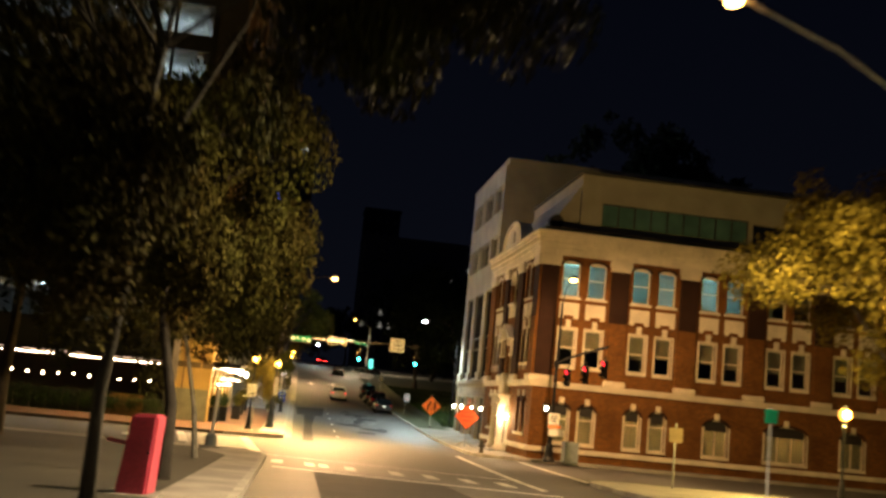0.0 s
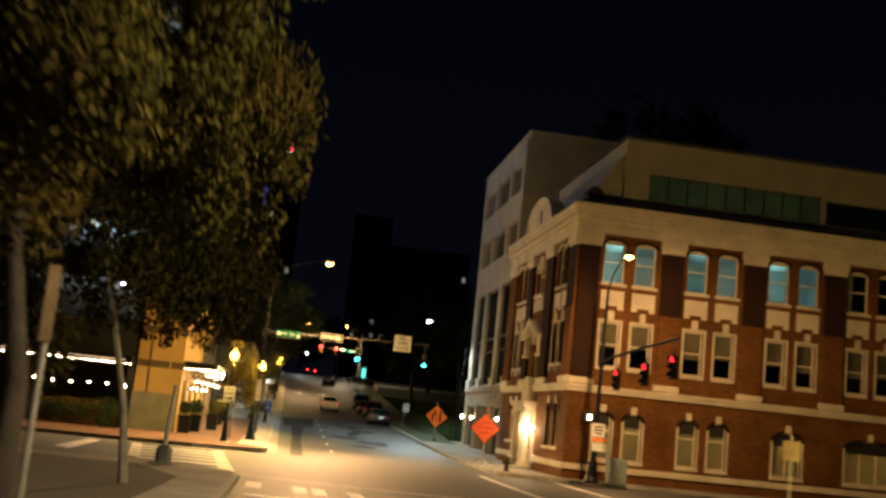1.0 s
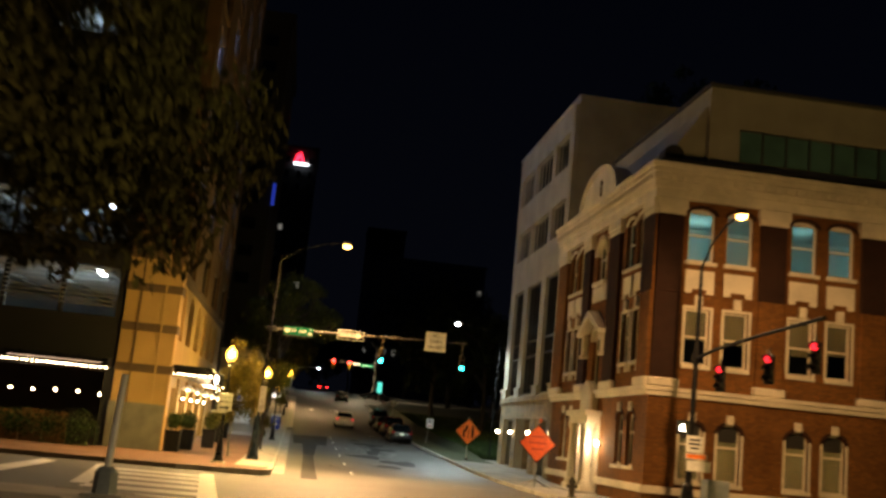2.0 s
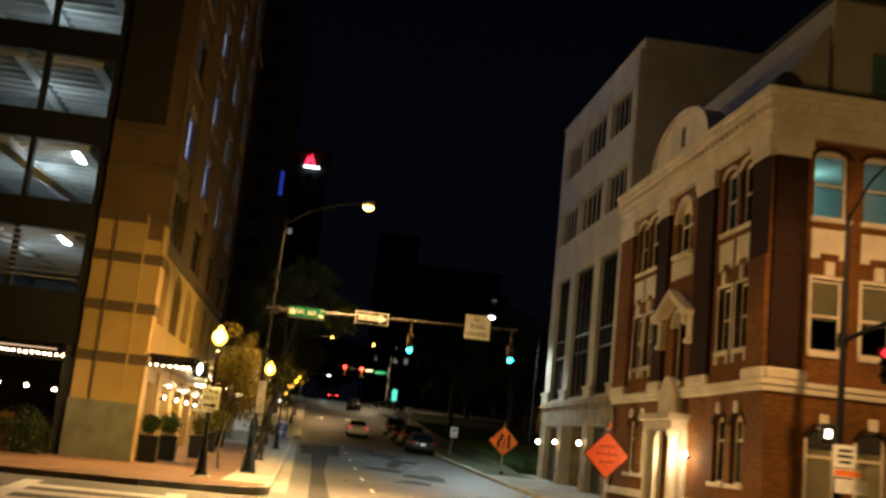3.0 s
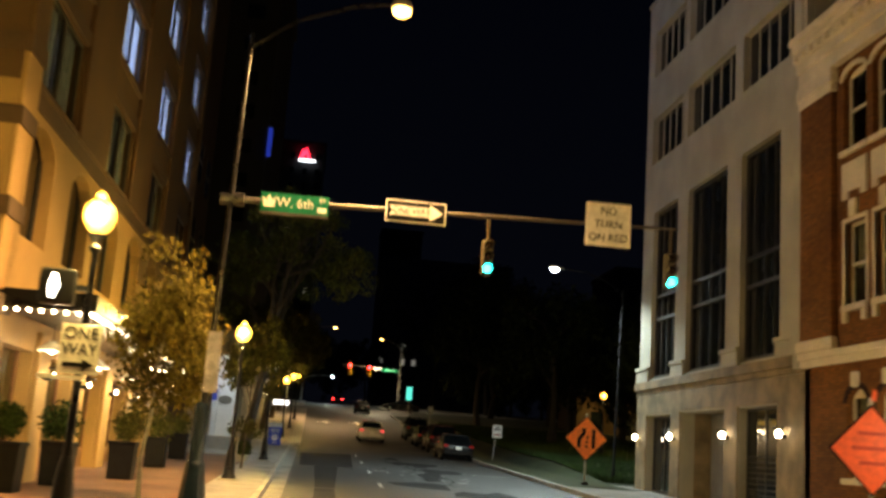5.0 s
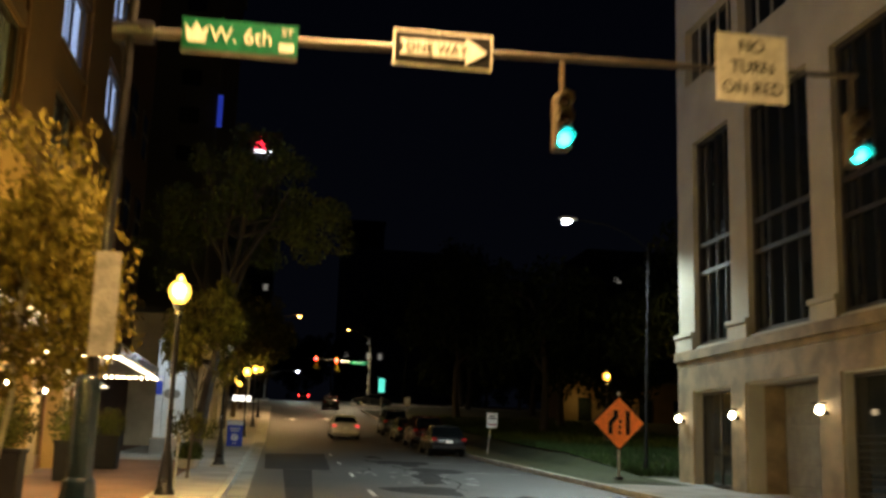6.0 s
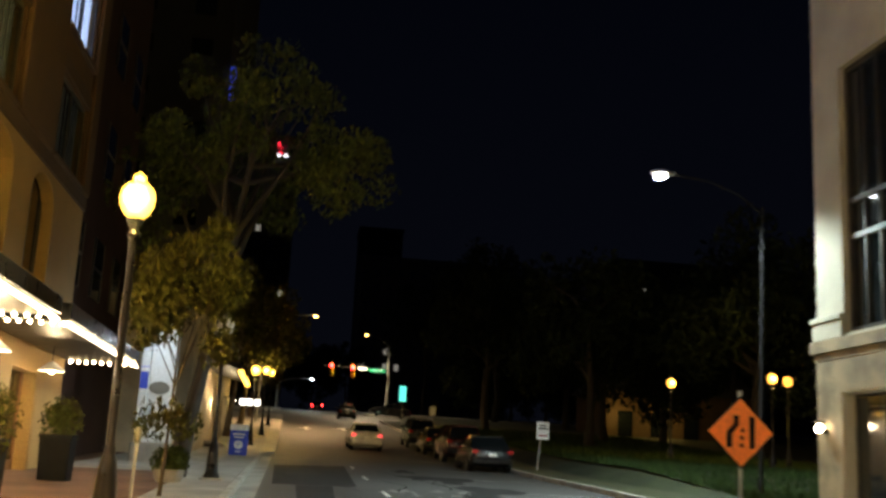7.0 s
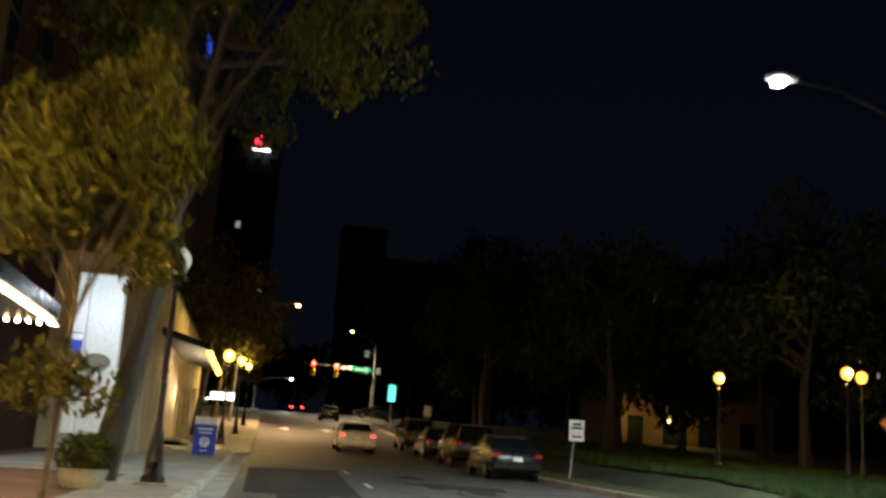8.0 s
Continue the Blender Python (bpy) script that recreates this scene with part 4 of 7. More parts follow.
for face, wins in ((S, wins_s), (Wf, wins_w)):
    for u0, u1, z0, z1, what, k, j in wins:
        uc, hw = (u0 + u1) / 2, (u1 - u0) / 2
        if what in ("top", "centre", "niche", "low", "wide"):
            rise = {"top": 0.24, "centre": 0.7, "niche": 0.5, "low": 0.34, "wide": 0.4}[what]
        else:
            rise = 0.0
        dark_low = what == "low" and face is S
        w = sash(face, u0, u1, z0, z1, brick_b, M["cream"], rise, blind={"mid": 0.5 + 0.12 * rnd.random(), "low": 0.98, "wide": 0.98}.get(what, 0.0), mull={"wide": 2 if k % 2 else 1, "centre": 1}.get(what, 0), rail={"top": 0.5, "mid": 0.5, "low": 0.62, "wide": 0.72, "centre": 0.55, "niche": 0.0}[what])
        if rise:
            part("arch_infill", arch_fill(bmesh.new(), face, uc, hw, z1 - rise, rise, 0.0, 0.2), M["cream"] if what in ("centre", "niche") else M["brick"], w)
        if what in ("low", "wide") and face is S:
            part("fanlight", face.boxes((u0 + 0.09, u1 - 0.09, z1 - 0.62, z1 - 0.05, 0.12, 0.15)), M["dark_panel"], w, "dark panelled fanlight")
        if what == "mid":
            part("sill", face.boxes((u0 - 0.08, u1 + 0.08, z0 - 0.16, z0, -0.1, 0.12), bevel=0.015), M["cream"], w)
            if face is Wf:
                part("bracket", face.boxes((u0 - 0.06, u0 + 0.14, z0 - 0.42, z0 - 0.16, -0.08, 0.0)), M["cream"], w)
                part("bracket", face.boxes((u1 - 0.14, u1 + 0.06, z0 - 0.42, z0 - 0.16, -0.08, 0.0)), M["cream"], w)
            for a_ in ((u0 - 0.1, u0, z0, z1, -0.03, 0.08), (u1, u1 + 0.1, z0, z1, -0.03, 0.08), (u0 - 0.1, u1 + 0.1, z1, z1 + 0.1, -0.035, 0.08)):
                part("architrave", face.boxes(a_), M["cream"], w)
            part("keystone", face.boxes((uc - 0.15, uc + 0.15, z1 + 0.1, z1 + 0.52, -0.12, 0.0), bevel=0.02), M["cream"], w)
            # panel over the window, with its notched lower edge
            pa = bmesh.new()
            face.prism(pa, [(uc - 0.58, 6.15), (uc - 0.3, 6.15), (uc - 0.3, 6.32), (uc + 0.3, 6.32), (uc + 0.3, 6.15), (uc + 0.58, 6.15), (uc + 0.58, 7.05), (uc - 0.58, 7.05)], -0.05, 0.0)
            part("panel", pa, M["cream"], w)
        if what == "top":
            part("sill", face.boxes((u0 - 0.1, u1 + 0.1, z0 - 0.14, z0, -0.1, 0.12), bevel=0.015), M["cream"], w)
            part("hood_mould", arch_ring(bmesh.new(), face, uc, hw, z1 - rise, rise, 0.12, -0.05, 0.05), M["cream"] if face is Wf else M["dark_brick"], w)
        if what in ("low", "wide"):
            part("sill", face.boxes((u0 - 0.1, u1 + 0.1, z0 - 0.14, z0, -0.12, 0.12), bevel=0.015), M["cream"], w)
            part("keystone", face.boxes((uc - 0.15, uc + 0.15, z1 + 0.02, z1 + 0.38, -0.1, 0.0), bevel=0.03), M["cream"], w)
            if what == "wide" or face is S:
                for a_ in ((u0 - 0.09, u0, z0, z1 - rise, -0.03, 0.1), (u1, u1 + 0.09, z0, z1 - rise, -0.03, 0.1)):
                    part("architrave", face.boxes(a_), M["cream"], w)
            part("hood_mould", arch_ring(bmesh.new(), face, uc, hw, z1 - rise, rise, 0.13, -0.03, 0.05), M["dark_brick"], w)
        if what in ("centre", "niche"):
            part("hood_mould", arch_ring(bmesh.new(), face, uc, hw, z1 - rise, rise, 0.2, -0.1, 0.05), M["cream"], w)
            part("sill", face.boxes((u0 - 0.15, u1 + 0.15, z0 - 0.18, z0, -0.18, 0.12), bevel=0.015), M["cream"], w)

# panel under the centre window, gabled hood, cartouche, doorway
part("centre_panel", Wf.boxes((63.75, 65.85, 6.5, 7.15, -0.06, 0.0), (64.1, 64.3, 7.0, 7.24, -0.1, 0.0), (65.3, 65.5, 7.0, 7.24, -0.1, 0.0)), M["cream"], brick_b)
hood = bmesh.new()
for a, b in (((62.95, 5.08), (64.8, 6.02)), ((66.65, 5.08), (64.8, 6.02))):
    Wf.prism(hood, [a, b, (b[0], b[1] - 0.3), (a[0] + (0.14 if a[0] < 64.8 else -0.14), a[1] - 0.16)], -0.5, 0.0)
part("gabled_hood", hood, M["cream"], brick_b, "cream gabled hood over the arched window")
for u in (63.05, 66.05):
    part("hood_bracket", Wf.boxes((u + 0.06, u + 0.34, 4.12, 5.02, -0.28, 0.0), (u, u + 0.4, 3.95, 4.12, -0.36, 0.0), bevel=0.03), M["cream"], brick_b)
part("shield_panel", Wf.prism(bmesh.new(), [(64.05, 1.6), (65.55, 1.6), (65.6, 2.3), (65.2, 2.75), (64.8, 2.9), (64.4, 2.75), (64.0, 2.3)], -0.36, 0.0), M["cream"], brick_b)
part("door_entablature", Wf.boxes((63.25, 66.55, 1.32, 1.56, -0.75, 0.0), (63.4, 66.4, 1.0, 1.318, -0.6, 0.0), bevel=0.02), M["cream"], brick_b)
for u in (63.65, 66.15):
    col = bmesh.new()
    lathe(col, BX - 0.42, u, [(0.26, -1.65), (0.26, -1.45), (0.19, -1.4), (0.185, -0.6), (0.165, 0.72), (0.2, 0.78), (0.25, 0.86), (0.25, 0.998)], 16)
    box(col, BX - 0.72, BX - 0.12, u - 0.3, u + 0.3, -2.2, -1.65)
    part("column", col, M["cream"], brick_b, smooth=True)
    part("pilaster", Wf.boxes((u - 0.28, u + 0.28, -1.95, 0.998, -0.12, 0.0)), M["cream"], brick_b)
dr = part("door", Wf.boxes((64.25, 64.87, -1.89, 0.9, 0.2, 0.26), (64.93, 65.55, -1.89, 0.9, 0.2, 0.26)), M["cream"], brick_b, "pale double door")
part("door_panel", Wf.boxes((64.36, 64.76, -0.9, 0.6, 0.18, 0.2), (65.04, 65.44, -0.9, 0.6, 0.18, 0.2)), M["dark_glass"], dr)
part("steps", Wf.boxes((63.2, 66.6, -2.2, -1.88, -1.1, 0.0), bevel=0.02), M["concrete"], brick_b)
# arched parapet over the entrance bay
arc = bmesh.new()
pts = arch_points(64.85, 2.95, 11.1, 1.55, 18)
Wf.prism(arc, [*pts], -0.35, 0.35)
part("arched_parapet", arc, M["cream"], brick_b)
part("arch_moulding", arch_ring(bmesh.new(), Wf, 64.85, 2.78, 11.1, 1.42, 0.2, -0.46, -0.34, 18), M["cream"], brick_b)
part("parapet_slot", Wf.boxes((64.4, 64.78, 11.3, 12.05, -0.37, -0.35)), M["hotel_band"], brick_b)

# set-back upper storey with its raked cheek and teal glazing band
pent = empty("rooftop_storey", (15.2, 58.6, 11.1), label="set-back rendered rooftop storey with teal glazing", category="building storey")
P = Face("y", 58.6, 1)
part("south_wall", P.wall(15.1, 44, 11.1, 15.0, 0.3, [(16.4, 25.6, 11.95, 13.35), (25.9, 43, 11.95, 13.2)]), M["stucco"], pent)
part("side_wall", B((15.1, 15.4, 58.92, 71.5, 11.1, 15.0), (43.7, 44, 58.92, 71.5, 11.1, 15.0), (15.1, 44, 71.5, 71.8, 11.1, 15.0)), M["stucco"], pent)
part("roof_slab", B((15.0, 44.1, 58.5, 71.9, 15.0, 15.15)), M["roof"], pent)
for k in range(9):
    part("pane", P.boxes((16.45 + 1.02 * k, 17.42 + 1.02 * k, 12.0, 13.3, 0.12, 0.15)), M["teal_glass"], pent)
for k in range(10):
    part("mullion", P.boxes((16.38 + 1.02 * k, 16.45 + 1.02 * k, 11.95, 13.35, 0.06, 0.18)), M["bronze"], pent)
part("pane", P.boxes((25.95, 42.9, 12.0, 13.15, 0.2, 0.24)), M["dark_glass"], pent)
ck = bmesh.new()
prism(ck, [(15.1, 58.9, 11.1), (13.4, 58.9, 11.1), (13.4, 58.9, 11.75), (15.1, 58.9, 14.3)], (0, 12.3, 0))
part("raked_cheek", ck, M["stucco"], pent)
part("round_vent", rod(bmesh.new(), (13.7, 58.7, 11.95), (13.7, 59.4, 11.95), 0.42, 0.42, 18), M["dark_panel"], pent)


def sconce(place, face_dx, parent_label, watts=0, size=0.09):
    s = empty("wall_sconce", place, label=parent_label, category="wall lamp", group="wall sconces")
    x, y, z = place
    part("bracket", B((min(x, x + face_dx * 0.16), max(x, x + face_dx * 0.16), y - 0.06, y + 0.06, z - 0.05, z + 0.05)), M["black"], s)
    part("cap", B((min(x + face_dx * 0.1, x + face_dx * 0.34), max(x + face_dx * 0.1, x + face_dx * 0.34), y - 0.13, y + 0.13, z + 0.2, z + 0.24)), M["black"], s)
    part("glass", ball(bmesh.new(), (x + face_dx * 0.2, y, z + 0.07), size, 12, 6, 1.2), M["sconce"], s, smooth=True)
    if watts:
        lamp("sconce_light", (x + face_dx * 0.55, y, z + 0.06), watts, WARM, 0.08)


for u in (63.1, 66.75):
    sconce((BX, u, 0.1), -1, "lit globe sconce beside the brick building's door", 85)

# ---- pale office building ----
WX, WY0, WY1, W_TOP = 13.12, 72.5, 87.5, 18.7
office = empty("office_building", (WX, WY0, -2.0), label="pale stone office building with tall dark windows and garage door", category="building")
O = Face("x", WX, 1)
tall = [(74.65, 77.5), (78.65, 82.3), (83.45, 86.2)]
rows = [(73.8, 77.45), (78.15, 82.6), (83.05, 86.7)]
low = [(74.7, 77.4, -1.9, 1.3), (78.55, 82.5, -1.95, 1.32), (83.55, 86.25, -1.55, 1.28)]
holes = [(a, b, 2.72, 9.4) for a, b in tall] + [(a, b, z, z + 1.95) for a, b in rows for z in (11.5, 15.3)] + low
part("west_wall", O.wall(WY0, WY1, -2.4, W_TOP, 0.5, holes), M["lime"], office)
part("south_wall", B((WX + 0.5, 40, WY0, WY0 + 0.4, -2.4, W_TOP)), M["lime"], office)
part("north_wall", B((WX + 0.5, 40, WY1 - 0.4, WY1, -2.4, W_TOP)), M["lime"], office)
part("back_wall", B((39.6, 40, WY0 + 0.4, WY1 - 0.4, -2.4, W_TOP)), M["lime"], office)
part("roof", B((WX + 0.1, 39.9, WY0 + 0.1, WY1 - 0.1, W_TOP - 0.5, W_TOP - 0.1)), M["roof"], office)
part("coping", B((WX - 0.06, WX + 0.5, WY0 - 0.05, WY1 + 0.05, W_TOP, W_TOP + 0.14), (WX + 0.5, 40, WY0 - 0.05, WY0 + 0.4, W_TOP, W_TOP + 0.14)), M["lime"], office)
part("corner_shaft", B((WX - 0.22, WX, WY0 + 0.35, WY0 + 0.85, 2.2, W_TOP - 0.4), (WX - 0.22, WX, WY0 + 0.05, WY0 + 0.25, 2.2, W_TOP - 0.4)), M["lime"], office)
part("belt_course", O.boxes((WY0, WY1 + 0.1, 2.12, 2.3, -0.06, 0.0), (WY0, WY1 + 0.16, 2.302, 2.62, -0.14, 0.0), bevel=0.02), M["tan"], office)
for b in ((WY0, 74.65, -2.4, 2.1, -0.05, 0.0), (77.45, 78.5, -2.4, 2.1, -0.05, 0.0), (82.55, 83.5, -2.4, 2.1, -0.05, 0.0), (86.3, WY1, -2.4, 2.1, -0.05, 0.0), (74.65, 77.45, 1.36, 2.1, -0.05, 0.0), (78.5, 82.55, 1.38, 2.1, -0.05, 0.0), (83.5, 86.3, 1.34, 2.1, -0.05, 0.0)):
    part("base_facing", O.boxes(b), M["tan"], office)
for a, b in ((77.5, 78.65), (82.3, 83.45), (86.2, 87.5), (73.4, 74.65)):
    part("pier_plinth", O.boxes((a - 0.06, b + 0.06, 2.62, 3.05, -0.12, 0.0), (a - 0.1, b + 0.1, 3.05, 3.2, -0.17, 0.0), bevel=0.02), M["lime"], office)
for a, b in tall:
    n = 4
    cells = [(a + 0.1 + (b - a - 0.2) * k / n + 0.025, a + 0.1 + (b - a - 0.2) * (k + 1) / n - 0.025, za, zb) for k in range(n) for za, zb in ((2.86, 5.0), (5.12, 5.9), (6.02, 9.28))]
    w = part("window", O.casing(a, b, 2.72, 9.4, 0.18, 0.32, cells), M["bronze"], office)
    for k in range(n):
        ua, ub = a + 0.1 + (b - a - 0.2) * k / n, a + 0.1 + (b - a - 0.2) * (k + 1) / n
        for za, zb in ((2.86, 5.0), (5.12, 5.9), (6.02, 9.28)):
            part("pane", O.boxes((ua + 0.02, ub - 0.02, za, zb, 0.25 + 0.004 * k, 0.28)), M["dark_glass"], w)
for a, b in rows:
    for z in (11.5, 15.3):
        n = 5
        w = part("window", O.casing(a, b, z, z + 1.95, 0.2, 0.28, [(a + (b - a) * k / n + 0.035, a + (b - a) * (k + 1) / n - 0.035, z + 0.05, z + 1.9) for k in range(n)]), M["lime"], office)
        for k in range(n):
            part("pane", O.boxes((a + (b - a) * k / n + 0.03, a + (b - a) * (k + 1) / n - 0.03, z + 0.04, z + 1.91, 0.235, 0.262)), M["dark_glass"], w)
gd = part("garage_door", O.boxes((78.4, 82.65, -1.95, 1.42, 1.14, 1.18)), M["steel"], office, "grey sectional garage door")
for k in range(6):
    part("panel", O.boxes((78.6, 82.45, -1.94 + 0.545 * k, -1.42 + 0.545 * k, 1.09, 1.14), bevel=0.012), M["steel"], gd)
for a, b in ((78.4, 78.56), (82.49, 82.65)):
    part("garage_reveal", O.boxes((a, b, -2.2, 1.5, 0.5, 1.2)), M["tan"], office)
part("garage_reveal", O.boxes((78.56, 82.49, 1.34, 1.5, 0.5, 1.08)), M["tan"], office)
for a, b, z0, z1 in (low[0], low[2]):
    part("shopfront", O.casing(a, b, z0, z1, 0.25, 0.33, [(a + 0.08, (a + b) / 2 - 0.04, z0 + 0.06, z1 - 0.08), ((a + b) / 2 + 0.04, b - 0.08, z0 + 0.06, z1 - 0.08)]), M["bronze"], office)
    part("pane", O.boxes((a + 0.08, b - 0.08, z0, z1 - 0.08, 0.28, 0.3)), M["dark_glass"], office)
    part("grille", O.boxes(*[(a + 0.12, b - 0.12, z0 + 0.16 * k, z0 + 0.16 * k + 0.035, 0.22, 0.25) for k in range(1, 12)]) if a < 75 else O.boxes((a, b, z0 - 0.05, z0, 0.0, 0.3)), M["bronze"], office)
for u, w in ((87.05, 0), (83.0, 3), (78.1, 3), (74.1, 3)):
    sconce((WX - 0.05, u, 0.42), -1, "lit half-round sconce on the pale office building", w * 0.25)


# ---- hotel with parking deck ----
HX, HY, HY1, H_TOP = -5.9, 66.2, 92.5, 46.0
hotel = empty("hotel_tower", (HX, HY, -2.0), label="tall tan panelled hotel tower with dark bands and curtained windows", category="building")
E_ = Face("x", HX, -1)
cols_y = [67.3, 71.2, 75.1, 79.0, 82.9, 86.8]
up_cols = [67.3, 74.3, 81.2, 88.1]
up_rows = [6.05 + 3.3 * k for k in range(12)]
h_holes = [(y, y + 2.3, 3.0, 5.4) for y in cols_y] + [(y, y + 3.4, z, z + 2.1) for y in up_cols for z in up_rows] + [(y, y + 2.7, -1.9, 0.85) for y in cols_y]
# wall colour steps darker upward, painting in the fall-off of the lamps
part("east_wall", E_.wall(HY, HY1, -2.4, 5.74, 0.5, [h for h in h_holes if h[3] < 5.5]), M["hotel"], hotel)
part("east_wall", E_.wall(HY, HY1, 5.74, H_TOP, 0.5, [h for h in h_holes if h[3] > 5.5]), M["hotel_dimmed"], hotel)
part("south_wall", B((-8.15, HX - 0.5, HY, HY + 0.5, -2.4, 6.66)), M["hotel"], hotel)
part("south_wall", B((-8.15, HX - 0.5, HY, HY + 0.5, 6.66, 9.96)), M["hotel_dimmed"], hotel)
part("south_wall", B((-8.15, HX - 0.5, HY, HY + 0.5, 9.96, H_TOP)), M["hotel_shaded"], hotel)
for b in ((-40, -8.4, 84, 84.4, -2.4, H_TOP), (-40, HX - 0.5, HY1 - 0.4, HY1, -2.4, H_TOP), (-8.4, -8.15, HY + 0.5, 84, -2.4, H_TOP), (-8.1, -7.9, HY + 0.5, HY1 - 0.4, -2.4, 2.3)):
    part("core_wall", B(b), M["hotel_band"], hotel)
part("roof", B((-40, HX, HY, HY1, H_TOP, H_TOP + 0.4)), M["roof"], hotel)
part("granite_plinth", B((-8.2, HX + 0.06, HY - 0.08, HY, -2.4, 0.0), (HX, HX + 0.06, HY, 67.2, -2.4, 0.0)), M["hotel_base"], hotel)
for z in (1.32, 3.1, 4.85, 6.3, 8.1, 9.6):
    part("band", B((-8.18, HX + 0.16, HY - 0.05, HY, z, z + 0.36), (HX + 0.12, HX + 0.16, HY, 67.25, z, z + 0.36)), M["hotel_band"], hotel)
for a, b in ((HY, 67.22), (70.85, 74.15), (77.85, 81.05), (84.75, 87.95), (91.65, HY1)):
    part("pier", B((HX, HX + 0.12, a, b, 1.76 if a == HY else 5.95, 6.66 if a == HY else H_TOP), bevel=0.03), M["hotel" if a == HY else "hotel_dimmed"], hotel)
part("pier", B((HX, HX + 0.12, HY, 67.22, 6.664, H_TOP), bevel=0.03), M["hotel_dimmed"], hotel)
for z in [5.56, *[8.2 + 3.3 * k for k in range(11)]]:
    part("spandrel_band", B((HX, HX + 0.06, 67.25, HY1, z, z + 0.36)), M["hotel_band"], hotel)
for x in (-7.5, -6.45):
    part("joint_fin", B((x - 0.035, x + 0.035, HY - 0.09, HY - 0.052, 0.0, 6.6)), M["hotel"] if x > -7 else M["hotel_band"], hotel)
# light on the curtains is put in as emission of the cloth
glow_curtain = glow("glow_curtain", (0.52, 0.54, 0.80), 2.4)
hr = random.Random(11)
for y in cols_y:
    part("arch_infill", arch_fill(bmesh.new(), E_, y + 1.15, 1.15, 4.7, 0.7, 0.0, 0.3), M["hotel"], hotel)
    w = part("window", E_.boxes((y, y + 0.1, 3.0, 5.4, 0.28, 0.36), (y + 2.2, y + 2.3, 3.0, 5.4, 0.28, 0.36), (y + 1.1, y + 1.2, 3.0, 5.4, 0.28, 0.36)), M["bronze"], hotel)
    part("pane", E_.boxes((y + 0.1, y + 2.2, 3.0, 5.4, 0.33, 0.35)), M["dark_glass"], w)
    part("shopfront", E_.boxes((y, y + 0.1, -1.9, 0.85, 0.3, 0.4), (y + 2.6, y + 2.7, -1.9, 0.85, 0.3, 0.4), (y + 1.3, y + 1.4, -1.9, 0.85, 0.3, 0.4), (y + 0.1, y + 2.6, -1.9, -1.2, 0.3, 0.4)), M["brown_door"], hotel)
    part("pane", E_.boxes((y + 0.1, y + 2.6, -1.2, 0.85, 0.34, 0.36)), M["glass"], hotel).visible_shadow = False
    part("pilaster", E_.boxes((y - 1.15, y - 0.1, -2.4, 1.3, -0.12, 0.0), bevel=0.02), M["hotel"], hotel)
for i, y in enumerate(up_cols):
    for k, z in enumerate(up_rows):
        a, b = y, y + 3.4
        mid = (a + b) / 2
        w = part("window", E_.casing(a, b, z, z + 2.1, 0.06, 0.14, [(a + 0.08, mid - 0.06, z + 0.07, z + 2.03), (mid + 0.06, b - 0.08, z + 0.07, z + 2.03)]), M["bronze"], hotel)
        part("pane", E_.boxes((a + 0.07, b - 0.07, z + 0.07, z + 2.03, 0.09, 0.10)), M["glass"], w).visible_shadow = False
        part("sill", E_.boxes((a - 0.05, b + 0.05, z - 0.12, z, -0.12, 0.18), bevel=0.015), M["hotel_band"], w)
        for ha, hb in ((a + 0.1, mid - 0.08), (mid + 0.08, b - 0.1)):
            lit = hr.random() < (0.12 if k == 0 else 0.55 if i == 0 else 0.9 if k < 8 else 0.5)
            cu = bmesh.new()
            n = 8
            for q in range(n):
                ua, ub = ha + (hb - ha) * q / n, ha + (hb - ha) * (q + 1) / n
                E_.prism(cu, [(ua, z + 0.08), (ub, z + 0.08), (ub, z + 2.02), (ua, z + 2.02)], 0.18 + 0.05 * (q % 2), 0.21 + 0.05 * (q % 2))
            part("curtain", cu, glow_curtain if lit else M["curtain"], w, "lit pale curtain" if lit else "")
lamp("restaurant_ceiling_light", (-7.0, 71.5, 0.6), 14, WARM, 0.2)
lamp("restaurant_ceiling_light", (-7.0, 81.5, 0.6), 14, WARM, 0.2)

deck = empty("parking_deck", (-24, HY, -2.0), label="open concrete parking deck lit by white tubes", category="parking deck")
D_ = Face("y", HY + 0.15, 1)
levels = [3.95 + 3.2 * k for k in range(9)]
d_holes = []
d_cols = [-8.45 - 2.45 * k for k in range(13)]
for z in levels:
    for a in d_cols:
        d_holes.append((a - 2.36, a - 0.08, z - 0.35, z + 1.8))
d_holes.append((-39.5, -8.6, -1.95, 1.2))
part("south_wall", D_.wall(-42, -8.16, -2.4, 34, 0.35, d_holes), M["deck_front"], deck)
part("back_wall", B((-42, -8.45, 83.6, 83.9, 2.5, 34)), M["deck"], deck)
for z in [2.9 + 3.2 * k for k in range(10)]:
    part("slab", B((-42, -8.42, HY + 0.5, 83.6, z - 0.15, z + 0.15)), M["deck"], deck)
    if z < 30:
        for x in np.arange(-40, -9, 2.8):
            part("beam", B((x - 0.2, x + 0.2, HY + 0.5, 83.6, z + 2.65, z + 3.04)), M["deck"], deck)
        for k in range(16):
            part("rib", B((-20.0, -8.45, HY + 1.0 + 0.75 * k, HY + 1.14 + 0.75 * k, z + 2.84, z + 3.045)), M["deck"], deck)
